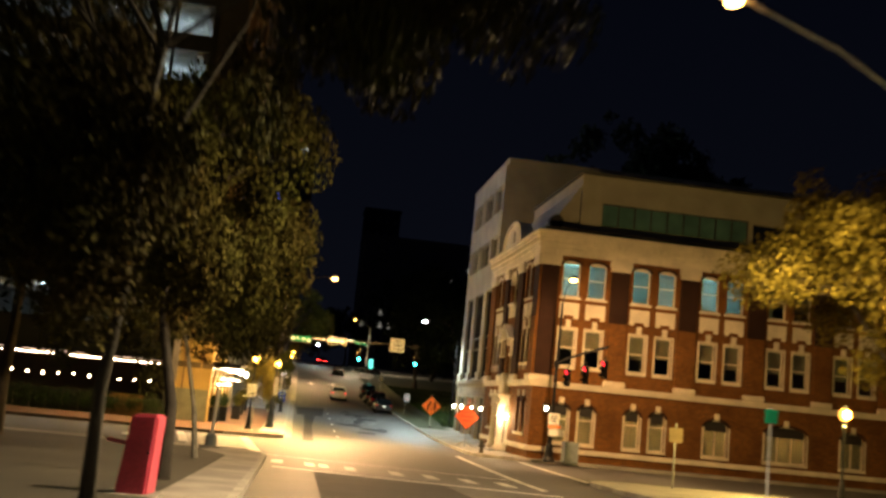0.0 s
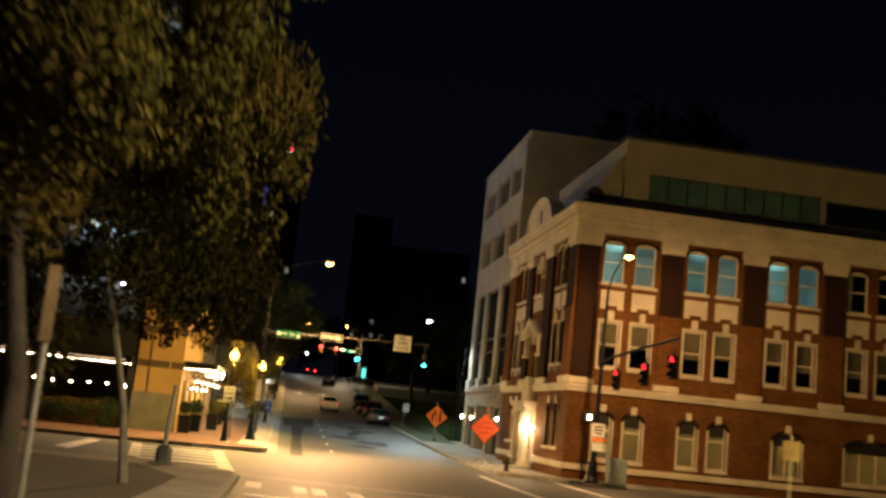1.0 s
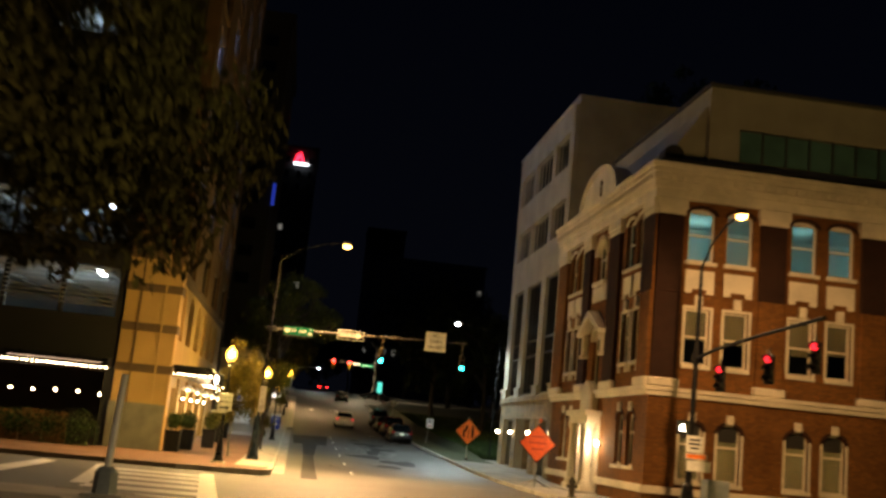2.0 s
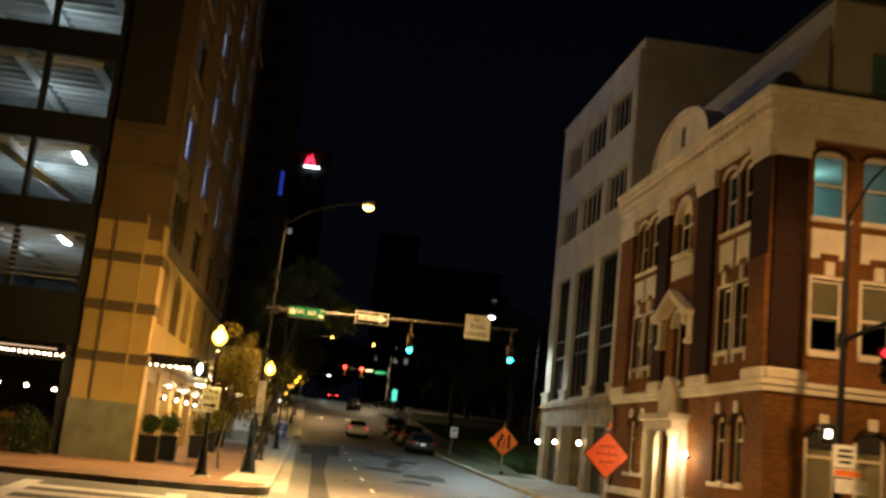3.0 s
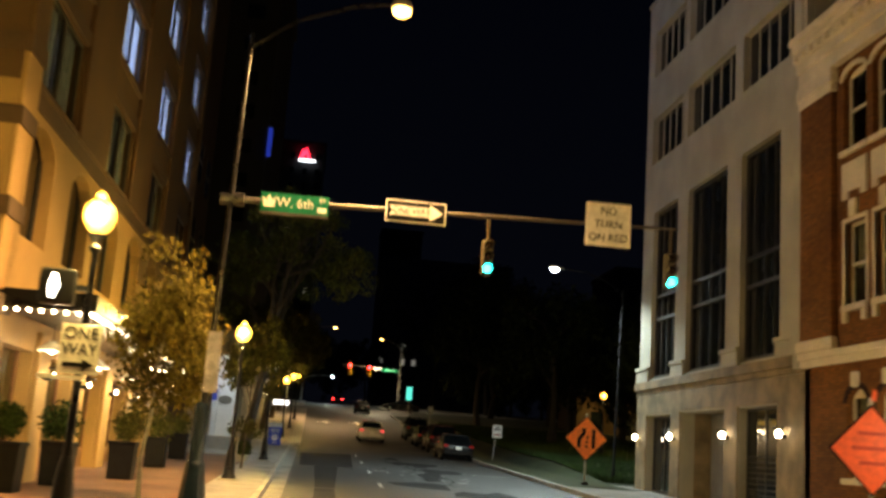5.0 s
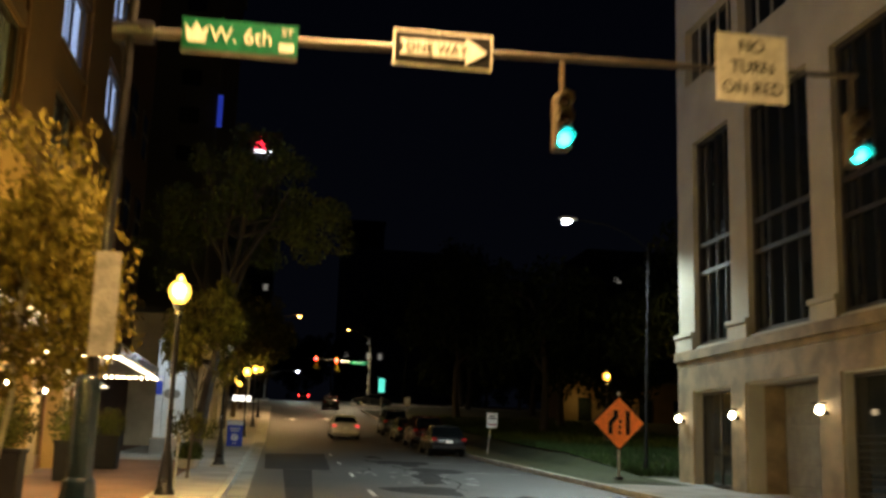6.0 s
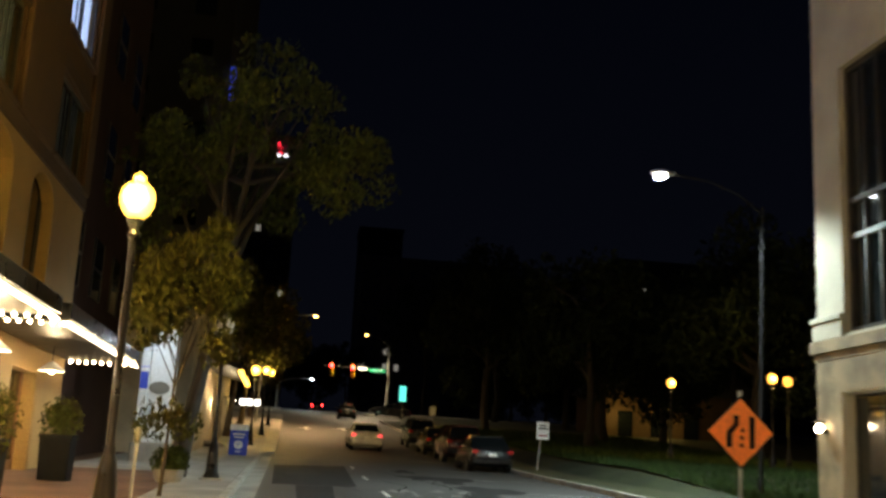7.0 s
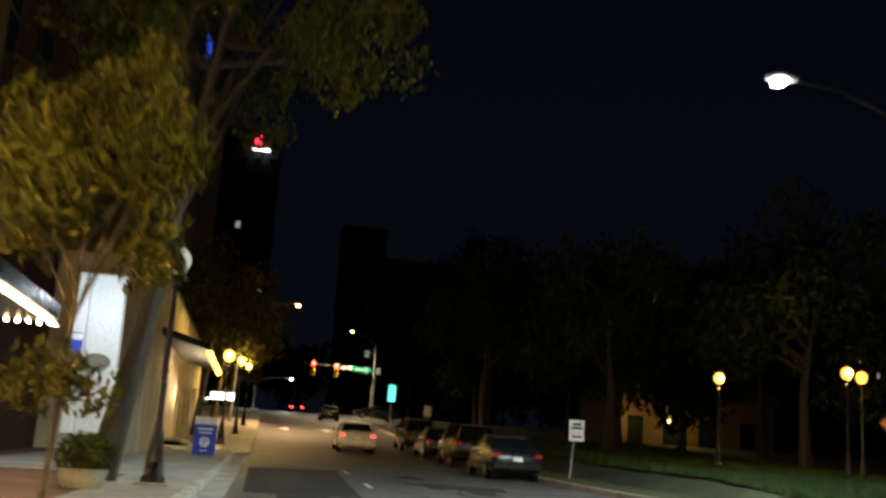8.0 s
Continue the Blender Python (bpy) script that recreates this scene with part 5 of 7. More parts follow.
for k, z in enumerate(levels[:8]):
    for x in ((-9.7, -17.0, -26.0) if k < 2 else (-15.0, -24.0)):
        t = empty("tube_light", (x, HY + 2.2, z + 1.78), label="white fluorescent deck light under the slab", category="ceiling light", group="deck lights")
        part("housing", B((x - 0.13, x + 0.13, HY + 1.5, HY + 2.9, z + 1.78, z + 1.86)), M["steel"], t)
        part("tube", B((x - 0.1, x + 0.1, HY + 1.55, HY + 2.85, z + 1.68, z + 1.78)), M["tube"], t)
    lamp("deck_light", (-11.4, HY + 4.2, z + 0.6), 150 if k == 1 else 75, COOL, 0.2)
    lamp("deck_light", (-21.0, HY + 3.6, z + 1.2), 22, COOL, 0.2)
part("stair_stringer", prism(bmesh.new(), [(-9.0, HY + 1.1, 7.0), (-12.4, HY + 1.1, 8.9), (-12.4, HY + 1.1, 8.6), (-9.0, HY + 1.1, 6.7)], (0, 0.9, 0)), M["deck"], deck)
for k in range(9):
    part("rail", B((-13.4, -8.6, HY + 0.1, HY + 0.13, 4.0 + 0.2 * k, 4.05 + 0.2 * k)), M["steel"], deck)


def canopy(name, x0, x1, y0, y1, z, edges, label):
    """A flat black canopy with bulbs along the given edges and a light strip."""
    c = empty(name, ((x0 + x1) / 2, (y0 + y1) / 2, z), label=label, category="canopy")
    part("roof", B((x0, x1, y0, y1, z + 0.1, z + 0.42), bevel=0.02), M["black"], c)
    part("soffit", B((x0 + 0.06, x1 - 0.06, y0 + 0.06, y1 - 0.06, z + 0.07, z + 0.1)), M["bronze"], c)
    bulb_mesh = mesh_of("bulb", ball(bmesh.new(), (0, 0, 0), 0.036, 8, 5), M["bulb"], True)
    for a, b in edges:
        n = int(math.dist(a, b) / 0.2)
        for k in range(n + 1):
            f = k / n
            o = new("bulb", bulb_mesh)
            o.parent = c
            o.location = Vector((a[0] + (b[0] - a[0]) * f, a[1] + (b[1] - a[1]) * f, z + 0.03)) - c.location
    return c


east_canopy = canopy("canopy", HX + 0.05, -4.05, 66.75, 82.7, 1.40, (((-5.75, 66.83), (-4.15, 66.83)), ((-4.13, 66.85), (-4.13, 82.6)), ((-5.7, 82.6), (-4.2, 82.6))), "black restaurant canopy edged with warm bulbs")
for ya, yb in ((66.9, 74.5), (75.0, 82.5)):
    part("light_strip", B((-4.09, -4.03, ya, yb, 1.36, 1.41)), M["strip"], east_canopy)
far_canopy = canopy("canopy", HX + 0.05, -3.95, 83.1, 92.4, 1.36, (((-4.02, 83.2), (-4.02, 92.3)), ((-5.7, 92.3), (-4.1, 92.3)), ((-5.7, 83.2), (-4.1, 83.2))), "further black restaurant canopy edged with warm bulbs")
part("light_strip", B((-3.99, -3.93, 83.2, 92.2, 1.32, 1.37)), M["strip"], far_canopy)
south_canopy = canopy("canopy", -30, -8.3, 65.2, HY + 0.1, 1.3, (((-29.8, 65.3), (-8.4, 65.3)),), "black patio canopy edged with warm bulbs")
for xa, xb in ((-12.4, -8.6), (-17.0, -13.2), (-21.4, -18.2), (-27.5, -22.4)):
    part("light_strip", B((xa, xb, 65.17, 65.2, 1.5, 1.53)), M["dim_strip"], south_canopy)
for x in (-12, -18, -25):
    lamp("patio_light", (x, 66.0, 1.0), 16, WARM, 0.2)
for y in (70.65, 74.55, 78.45, 82.35):
    sconce((HX + 0.12, y, 0.35), 1, "lit sconce on a hotel pilaster under the canopy", 22, 0.045)
for y in (68.6, 73.4, 78.2, 83.0, 87.8):
    p = empty("pendant_lamp", (-5.2, y, 0.9), label="white enamel pendant lamp under the canopy", category="pendant lamp", group="canopy pendants")
    part("shade", lathe(bmesh.new(), -5.2, y, [(0.04, 1.02), (0.1, 0.98), (0.3, 0.82), (0.3, 0.80), (0.06, 0.9)], 14), M["sign_white"], p, "white enamel shade")
    part("bulb", ball(bmesh.new(), (-5.2, y, 0.82), 0.07, 8, 5), M["bulb"], p)
    part("cord", rod(bmesh.new(), (-5.2, y, 1.0), (-5.2, y, 1.38), 0.012, seg=6), M["black"], p)
    lamp("pendant_light", (-5.2, y, 0.66), 42, WARM, 0.1)
# patio bulbs on a line, and the timber screen below
string = empty("string_lights", (-19, 64.9, 0.2), label="line of small warm bulbs over the patio hedge", category="string lights")
pts = [(-8.4 - 0.9 * k, 64.9, 0.26 + 0.05 * math.sin(k * 1.3)) for k in range(26)]
part("cable", tube(bmesh.new(), pts, 0.012, 5), M["black"], string)
sb = mesh_of("bulb", ball(bmesh.new(), (0, 0, 0), 0.055, 8, 5), M["bulb"], True)
for p_ in pts:
    o = new("bulb", sb)
    o.parent = string
    o.location = Vector(p_) - Vector((0, 0, 0.08)) - string.location
screen = empty("timber_screen", (-19, 65.0, -1.9), label="dark slatted timber screen round the patio", category="screen")
for k in range(24):
    x = -8.6 - 0.95 * k
    part("panel", B((x - 0.9, x, 64.95, 65.0, G(65) + 0.15, -0.75 + 0.05 * (k % 3))), M["brown_door"] if k in (1, 2, 3) else M["dark_panel"], screen)

# ---- shops up the street ----
infill = empty("dark_brick_building", (-6.6, 100, -1.2), label="dark brick building between hotel and shops", category="building")
part("wall", B((-30, -6.6, 92.6, 104.8, -2.2, 26)), M["dark_brick"], infill)
part("coping", B((-30, -6.5, 92.6, 104.8, 26, 26.25)), M["concrete"], infill)
for y in (94.5, 98.2, 101.9):
    for z in (4.0, 8.0, 12.0):
        w = part("window", B((-6.6, -6.52, y, y + 0.08, z, z + 2.0), (-6.6, -6.52, y + 1.6, y + 1.68, z, z + 2.0), (-6.6, -6.52, y + 0.08, y + 1.6, z + 0.96, z + 1.04)), M["bronze"], infill)
        part("pane", B((-6.6, -6.55, y + 0.08, y + 1.6, z, z + 2.0)), M["dark_glass"], w)
shop = empty("beige_shop", (-4.6, 118, -0.8), label="low beige rendered shop with a white end wall and brown door", category="building")
SF = Face("x", -3.65, -1)
part("front_wall", SF.wall(105.25, 132, -1.6, 5.2, 0.4, [(117.2, 118.9, -0.6, 1.9), (121, 124, 0.2, 2.2), (126, 130, 0.5, 2.6)]), M["beige"], shop)
part("end_wall", B((-5.15, -3.65, 105.0, 105.25, -1.6, 5.2)), M["beige"], shop)
part("roof", B((-18, -3.7, 105.0, 132.2, 5.2, 5.5)), M["roof"], shop)
part("rear_wall", B((-18, -17.6, 105.25, 132, -1.6, 5.2), (-17.6, -4.3, 131.6, 132, -1.6, 5.2), (-17.6, -5.15, 105.25, 105.5, -1.6, 5.2)), M["beige"], shop)
part("door", B((-4.25, -4.15, 117.25, 118.85, -0.55, 1.85)), M["brown_door"], shop)
part("pane", B((-4.25, -4.2, 121.1, 123.9, 0.25, 2.15)), M["dark_glass"], shop)
part("pane", B((-4.25, -4.2, 126.1, 129.9, 0.55, 2.55)), M["far_window"], shop, "brightly lit shop window")
part("step", B((-3.9, -3.0, 114, 120, -1.2, G(116) + 0.35), (-3.9, -2.7, 114, 121, -1.2, G(116) + 0.22)), M["concrete"], shop)
aw = prism(bmesh.new(), [(-3.9, 108.6, 3.5), (-1.95, 108.6, 2.95), (-1.95, 108.6, 2.75), (-3.9, 108.6, 3.25)], (0, 9.5, 0))
part("awning", aw, M["dark_panel"], shop)
for k in range(5):
    part("awning_lamp", ball(bmesh.new(), (-1.98, 109.2 + 2.0 * k, 2.68), 0.12, 10, 6), M["lens_globe"], shop)
lb = empty("light_box_sign", (-3.0, 128.0, 2.5), label="row of small white light boxes projecting from the shop", category="sign")
for k in range(3):
    part("light_box", B((-2.75 + 0.42 * k, -2.4 + 0.42 * k, 127.9, 128.1, 2.15, 2.5), bevel=0.02), M["light_box"], lb)
part("bracket", rod(bmesh.new(), (-3.66, 128.0, 2.56), (-1.5, 128.0, 2.56), 0.03, seg=8), M["black"], lb)
slab_z = G(97) + 0.15
slab = empty("sign_wall", (-4.0, 97.0, slab_z), label="white floodlit freestanding sign wall on a grey pedestal", category="sign wall")
part("panel", B((-4.2, -3.42, 97.0, 97.35, slab_z + 0.62, 3.2), bevel=0.02), M["white_wall"], slab)
part("panel", B((-4.5, -4.22, 96.94, 97.35, slab_z + 0.62, 3.2), bevel=0.02), M["white_wall"], slab)
part("pedestal", B((-4.6, -3.3, 96.9, 97.45, slab_z - 0.1, slab_z + 0.6), bevel=0.03), M["concrete"], slab)
part("blue_plate", B((-4.49, -4.24, 96.925, 96.94, 1.05, 1.75)), M["sign_blue"], slab)
part("plain_bar", B((-4.48, -4.25, 96.918, 96.924, 1.58, 1.72)), M["sign_white"], slab)
ob_ = bmesh.new()
prism(ob_, [(-3.88 + 0.32 * math.cos(2 * math.pi * k / 16), 96.99, 1.1 + 0.2 * math.sin(2 * math.pi * k / 16)) for k in range(16)], (0, -0.03, 0))
part("oval_plaque", ob_, M["hotel_base"], slab, "grey oval plaque")
lamp("end_wall_light", (-3.75, 95.6, 2.4), 44, (0.78, 0.9, 1.0), 0.15)
lamp("doorway_light", (-3.4, 116.6, 1.6), 45, WARM, 0.1)
lamp("awning_light", (-2.8, 113.5, 2.2), 60, WARM, 0.1)

# ---- far buildings ----
def tower(name, x0, x1, y0, y1, top, mat, label, cols, rows_, lit, seed, zb=4.0):
    t = empty(name, ((x0 + x1) / 2, y0, 6.0), label=label, category="building")
    part("wall", B((x0, x1, y0, y1, 2.0, top)), mat, t)
    part("parapet", B((x0 - 0.3, x1 + 0.3, y0 - 0.3, y1 + 0.3, top, top + 1.0)), mat, t)
    r = random.Random(seed)
    dw, dh = (x1 - x0) / cols, (top - 10 - zb) / rows_
    for i in range(cols):
        for j in range(rows_):
            on = r.random() < lit
            part("window", B((x0 + dw * (i + 0.32), x0 + dw * (i + 0.68), y0 - 0.12, y0, 10 + zb + dh * j, 10 + zb + dh * (j + 0.4))), M["far_window"] if on else M["dark_glass"], t)
    return t


tower("apartment_tower", 16, 52, 330, 350, 50.5, M["far_wall"], "distant grey apartment block with few lit windows", 12, 9, 0.07, 2)
tower("office_tower", 16.5, 28.5, 352, 365, 63, M["far_dark"], "distant dark office tower", 4, 12, 0.03, 5)
tower("hotel_tower_far", -34, -2.5, 334, 360, 82, M["far_dark"], "distant dark tower with a red rooftop sign", 9, 16, 0.05, 7)
rs = empty("rooftop_sign", (-7.2, 333, 77), label="red and white illuminated rooftop sign", category="sign")
part("red_mark", prism(bmesh.new(), [(-9.4, 333.2, 78.0), (-8.7, 333.2, 80.6), (-8.2, 333.2, 80.0), (-7.6, 333.2, 81.2), (-6.4, 333.2, 78.0), (-7.3, 333.2, 78.0), (-7.7, 333.2, 79.4), (-8.4, 333.2, 78.0)], (0, 0.8, 0)), M["red_logo"], rs)
part("white_bar", B((-9.6, -5.0, 333.2, 334.0, 77.1, 77.6)), M["white_logo"], rs)
tower("brick_tower", -46, -5.6, 133, 160, 44, M["far_dark"], "dark tower beyond the shops", 10, 10, 0.04, 9)
tower("slab_block", 62, 120, 260, 280, 40, M["far_dark"], "distant dark apartment slab", 14, 9, 0.05, 13)
bs = empty("blade_sign", (-5.3, 132.8, 24), label="blue illuminated vertical blade sign on the dark tower", category="sign")
part("panel", B((-5.55, -5.2, 132.7, 133.2, 22.9, 25.3)), M["blue_sign"], bs)
house = empty("stone_house", (33, 152, 1.5), label="low house with a lit porch across the square", category="house")
part("wall", B((27, 41, 152, 160, 0.5, 6.2)), M["hotel_band"], house)
part("roof", prism(bmesh.new(), [(26.4, 151.4, 6.2), (41.6, 151.4, 6.2), (38, 151.4, 9.2), (30, 151.4, 9.2)], (0, 9.2, 0)), M["roof"], house)
for x in (28.5, 31.5, 34.5, 38.0):
    part("window", B((x, x + 1.3, 151.9, 152, 2.4, 4.6)), M["dark_glass"], house)
lamp("porch_light", (32.5, 150.6, 4.4), 75, AMBER, 0.12)
lamp("porch_light", (28.4, 150.6, 4.2), 45, AMBER, 0.12)

# ---- street lamps ----
def globe_post(x, y, lit, label, ground=None, extra=0.0):
    g = (G(y) + 0.15) if ground is None else ground
    p = empty("globe_lamp_post", (x, y, g), label=label, category="street lamp", group="globe lamp posts")
    part("base", lathe(bmesh.new(), x, y, [(0.20, g), (0.20, g + 0.12), (0.16, g + 0.18), (0.13, g + 0.55), (0.10, g + 0.8), (0.075, g + 0.9)], 12), M["black"], p, smooth=True)
    part("plinth", B((x - 0.27, x + 0.27, y - 0.27, y + 0.27, g - 0.05, g + 0.05), bevel=0.015), M["concrete"], p)
    part("shaft", lathe(bmesh.new(), x, y, [(0.065, g + 0.9), (0.075, g + 0.96), (0.055, g + 1.02), (0.045, g + 3.6 + extra), (0.09, g + 3.66 + extra), (0.05, g + 3.72 + extra), (0.12, g + 3.86 + extra)], 12), M["black"], p, smooth=True)
    zc = g + 4.12 + extra
    prof = [(0.11, zc - 0.23), (0.165, zc - 0.17), (0.205, zc - 0.09), (0.22, zc), (0.208, zc + 0.08), (0.17, zc + 0.15), (0.115, zc + 0.195), (0.07, zc + 0.21)]
    part("globe", lathe(bmesh.new(), x, y, prof, 18), (M["lens_park"] if x > 10 else M["lens_globe"]) if lit else M["globe_off"], p, "lit amber globe" if lit else "unlit white globe", True)
    part("finial", lathe(bmesh.new(), x, y, [(0.07, zc + 0.21), (0.08, zc + 0.25), (0.08, zc + 0.28), (0.045, zc + 0.32), (0.01, zc + 0.35)], 12), M["lens_globe"] if lit and x < 0 and y < 100 else M["black"], p, smooth=True)
    return p, zc


for x, y, watts in GLOBES:
    park = y > 100 and x > 10
    post, zc = globe_post(x, y, watts > 0 or x > 22, "black iron lamp post with a lit amber globe" if watts or x > 22 else "black iron lamp post with an unlit globe", (G(y) + 0.6) if park else None, {60.8: 0.0, 76.2: -0.07, 89.0: -0.42, 117.0: -0.33, 113.0: -0.26, 34.8: -0.79}.get(y, 0.0))
    if watts:
        for dx, dy in ((0.0, -0.34), (0.0, 0.34)):
            lamp("globe_light", (x + dx, y + dy, zc), watts * 0.36, AMBER, 0.12)
            lamp("globe_light", (x + dx, y + dy, zc + 0.05), watts * 0.17, AMBER, 0.12, 176, 0.25)


def luminaire(head, pole_top, pole_base, label, lens, pole_mat="steel", r=0.1, group="cobra street lights"):
    t = empty("street_light", pole_base, label=label, category="street lamp", group=group)
    head, top, base = Vector(head), Vector(pole_top), Vector(pole_base)
    part("pole", rod(bmesh.new(), base, top, r, r * 0.6, 12), M[pole_mat], t, smooth=True)
    part("base_plate", lathe(bmesh.new(), base.x, base.y, [(r * 2.4, base.z), (r * 2.4, base.z + 0.06), (r * 1.5, base.z + 0.1), (r * 1.3, base.z + 0.5), (r * 1.05, base.z + 0.55)], 12), M[pole_mat], t)
    mid = top.lerp(head, 0.55) + Vector((0, 0, 0.25))
    part("arm", tube(bmesh.new(), [top - Vector((0, 0, 0.25)), top.lerp(head, 0.25) + Vector((0, 0, 0.12)), mid, head + Vector((0, 0, 0.08))], r * 0.4, 8), M[pole_mat], t)
    d = (head - top)
    d.z = 0
    d.normalize()
    s = Vector((-d.y, d.x, 0))
    hb = bmesh.new()
    rings = []
    for f, w, h in ((-0.3, 0.06, 0.06), (-0.15, 0.11, 0.1), (0.1, 0.17, 0.13), (0.3, 0.16, 0.1), (0.42, 0.06, 0.05)):
        c = head + d * f + Vector((0, 0, 0.06))
        rings.append([hb.verts.new(c + s * w * math.cos(a) + Vector((0, 0, h * max(-0.35, math.sin(a))))) for a in [2 * math.pi * k / 12 for k in range(12)]])
    for a, b in zip(rings, rings[1:]):
        for k in range(12):
            hb.faces.new((a[k], a[(k + 1) % 12], b[(k + 1) % 12], b[k]))
    hb.faces.new(rings[0])
    hb.faces.new(rings[-1])
    hd = part("head", hb, M["steel"], t, smooth=True)
    part("lens", ball(bmesh.new(), head + d * 0.12 + Vector((0, 0, -0.02)), 0.17, 14, 8, 0.55), M[lens], hd, smooth=True)
    return t


luminaire((6.5, 15.6, 8.2), (11.0, 16.2, 6.5), (11.2, 16.2, G(16.2) + 0.15), "tall pole with a lit sodium street light", "lens_sodium")
luminaire((10.3, 90.8, 7.6), (13.35, 91, 7.0), (13.2, 91, G(91) + 0.2), "tall dark pole with a bright white street light", "lens_led", "matte_black", 0.065)
luminaire((8.7, 185.6, 13.7), (11.7, 189.2, 13.0), (11.6, 189.2, G(189) + 0.15), "grey pole with a warm street light on the far rise", "lens_sodium")
luminaire((2.8, 203, 9.4), (-1.4, 203, 9.0), (-1.5, 203, G(203) + 0.15), "pole with a white street light beyond the far crossing", "lens_led")
luminaire((1.7, 151, 10.9), (-2.2, 151, 10.2), (-2.4, 151, G(151) + 0.15), "pole with a lit sodium street light by the shops", "lens_sodium")


# ---- traffic signals ----
def signal(x, y, z, lit, housing, label, scale=1.0, lens="", top=None):
    """Three lenses in an upright housing, seen from -y; (x, z) is the lit lens."""
    s = empty("traffic_signal", (x, y, z), label=label, category="traffic signal", group="traffic signals")
    h = 0.36 * scale
    order = {"green": 0, "amber": 1, "red": 2}
    base = z - order[lit] * h
    part("housing", B((x - 0.17 * scale, x + 0.17 * scale, y, y + 0.2, base - 0.19 * scale, base + 2 * h + 0.19 * scale), bevel=0.03), M[housing], s)
    for name, k in order.items():
        zc = base + k * h
        on = name == lit
        part("lens", ball(bmesh.new(), (x, y - 0.01, zc), 0.125 * scale, 14, 8), M[lens or {"green": "green_lens", "red": "red_lens"}[lit]] if on else M["off_lens"], s, "lit %s lens" % lit if on else "", True)
        vis = bmesh.new()
        n = 12
        outer = [(0.15 * scale * math.cos(a), 0.15 * scale * math.sin(a)) for a in [math.pi * (-0.12 + 1.24 * i / n) for i in range(n + 1)]]
        rim = [(vis.verts.new((x + xa, y, zc + za)), vis.verts.new((x + xa, y - 0.24 * scale, zc + za))) for xa, za in outer]
        for (qa, qb), (qc, qd) in zip(rim, rim[1:]):
            vis.faces.new((qa, qc, qd, qb))
        bmesh.ops.solidify(vis, geom=vis.faces[:], thickness=0.012)
        part("visor", vis, M[housing], s)
    part("bracket", rod(bmesh.new(), (x, y + 0.1, base + 2 * h + 0.18 * scale), (x, y + 0.1, top or base + 2 * h + 0.42 * scale), 0.03), M[housing], s)
    return s


mast = empty("signal_mast", (-1.78, 66.3, G(66.3) + 0.15), label="black signal pole with a long mast arm over the street", category="signal mast")
mz = G(66.3) + 0.15
part("pole", rod(bmesh.new(), (-1.86, 66.3, mz), (-1.68, 66.3, 7.2), 0.068, 0.042, 14), M["black"], mast, smooth=True)
part("lower_shaft", lathe(bmesh.new(), -1.86, 66.3, [(0.135, mz + 0.6), (0.135, -0.16), (0.12, -0.1), (0.07, -0.06)], 16), M["blue_black"], mast, "glossy blue-black lower shaft", True)
part("base", lathe(bmesh.new(), -1.86, 66.3, [(0.28, mz), (0.28, mz + 0.08), (0.25, mz + 0.14), (0.17, mz + 0.78), (0.14, mz + 0.82)], 12), M["blue_black"], mast, "blue-black flared base")
part("arm", rod(bmesh.new(), (-1.75, 66.36, 3.83), (7.15, 66.36, 4.08), 0.06, 0.03, 12), M["arm_steel"], mast, smooth=True)
part("arm_collar", rod(bmesh.new(), (-1.95, 66.36, 3.83), (-1.5, 66.36, 3.84), 0.13, 0.13, 12), M["black"], mast)
part("lamp_arm", tube(bmesh.new(), [(-1.70, 66.3, 6.9), (-0.8, 66.1, 7.5), (0.3, 65.9, 7.85), (1.1, 65.8, 7.95)], 0.03, 8), M["black"], mast)
part("lamp_head", lathe(bmesh.new(), 1.2, 65.8, [(0.05, 8.05), (0.18, 8.0), (0.22, 7.9), (0.2, 7.84)], 14), M["steel"], mast, smooth=True)
part("lamp_lens", ball(bmesh.new(), (1.2, 65.8, 7.82), 0.19, 14, 8, 0.6), M["lens_sodium"], mast, "lit sodium lens", True)
signal(3.27, 66.15, 2.89, "green", "signal_yellow", "hanging dark olive traffic signal showing green", scale=0.64, top=3.9)
signal(6.91, 66.0, 2.92, "green", "signal_yellow", "dark olive traffic signal showing green at the arm's end", scale=0.64, top=4.0)


def plate(name, x0, x1, y, z0, z1, face_mat, rim_mat, label, tilt=0.0):
    s = empty(name, ((x0 + x1) / 2, y, (z0 + z1) / 2), label=label, category="sign")
    part("backing", B((x0, x1, y, y + 0.012, z0, z1)), M[rim_mat], s)
    part("face", B((x0 + 0.025, x1 - 0.025, y - 0.004, y - 0.0005, z0 + 0.025, z1 - 0.025)), M[face_mat], s)
    return s


sg = plate("street_name_sign", -1.18, 0.12, 66.2, 3.62, 4.0, "sign_green", "sign_green", "green street name sign with white letters on the mast arm")
lettering("W. 6th", 0.26, (-0.52, 66.192, 3.82), M["sign_white"], sg, 0.95)
lettering("ST", 0.13, (0.0, 66.192, 3.91), M["sign_white"], sg)
part("plain_bar", B((-0.09, 0.08, 66.190, 66.195, 3.68, 3.78)), M["sign_white"], sg)
part("emblem", prism(bmesh.new(), [(-1.12, 66.193, 3.72), (-0.92, 66.193, 3.72), (-0.89, 66.193, 3.93), (-0.96, 66.193, 3.85), (-1.02, 66.193, 3.96), (-1.08, 66.193, 3.85), (-1.15, 66.193, 3.93)], (0, -0.003, 0)), M["sign_white"], sg)
part("lower_rim", B((-1.18, 0.12, 66.17, 66.215, 3.58, 3.62)), M["arm_steel"], sg)
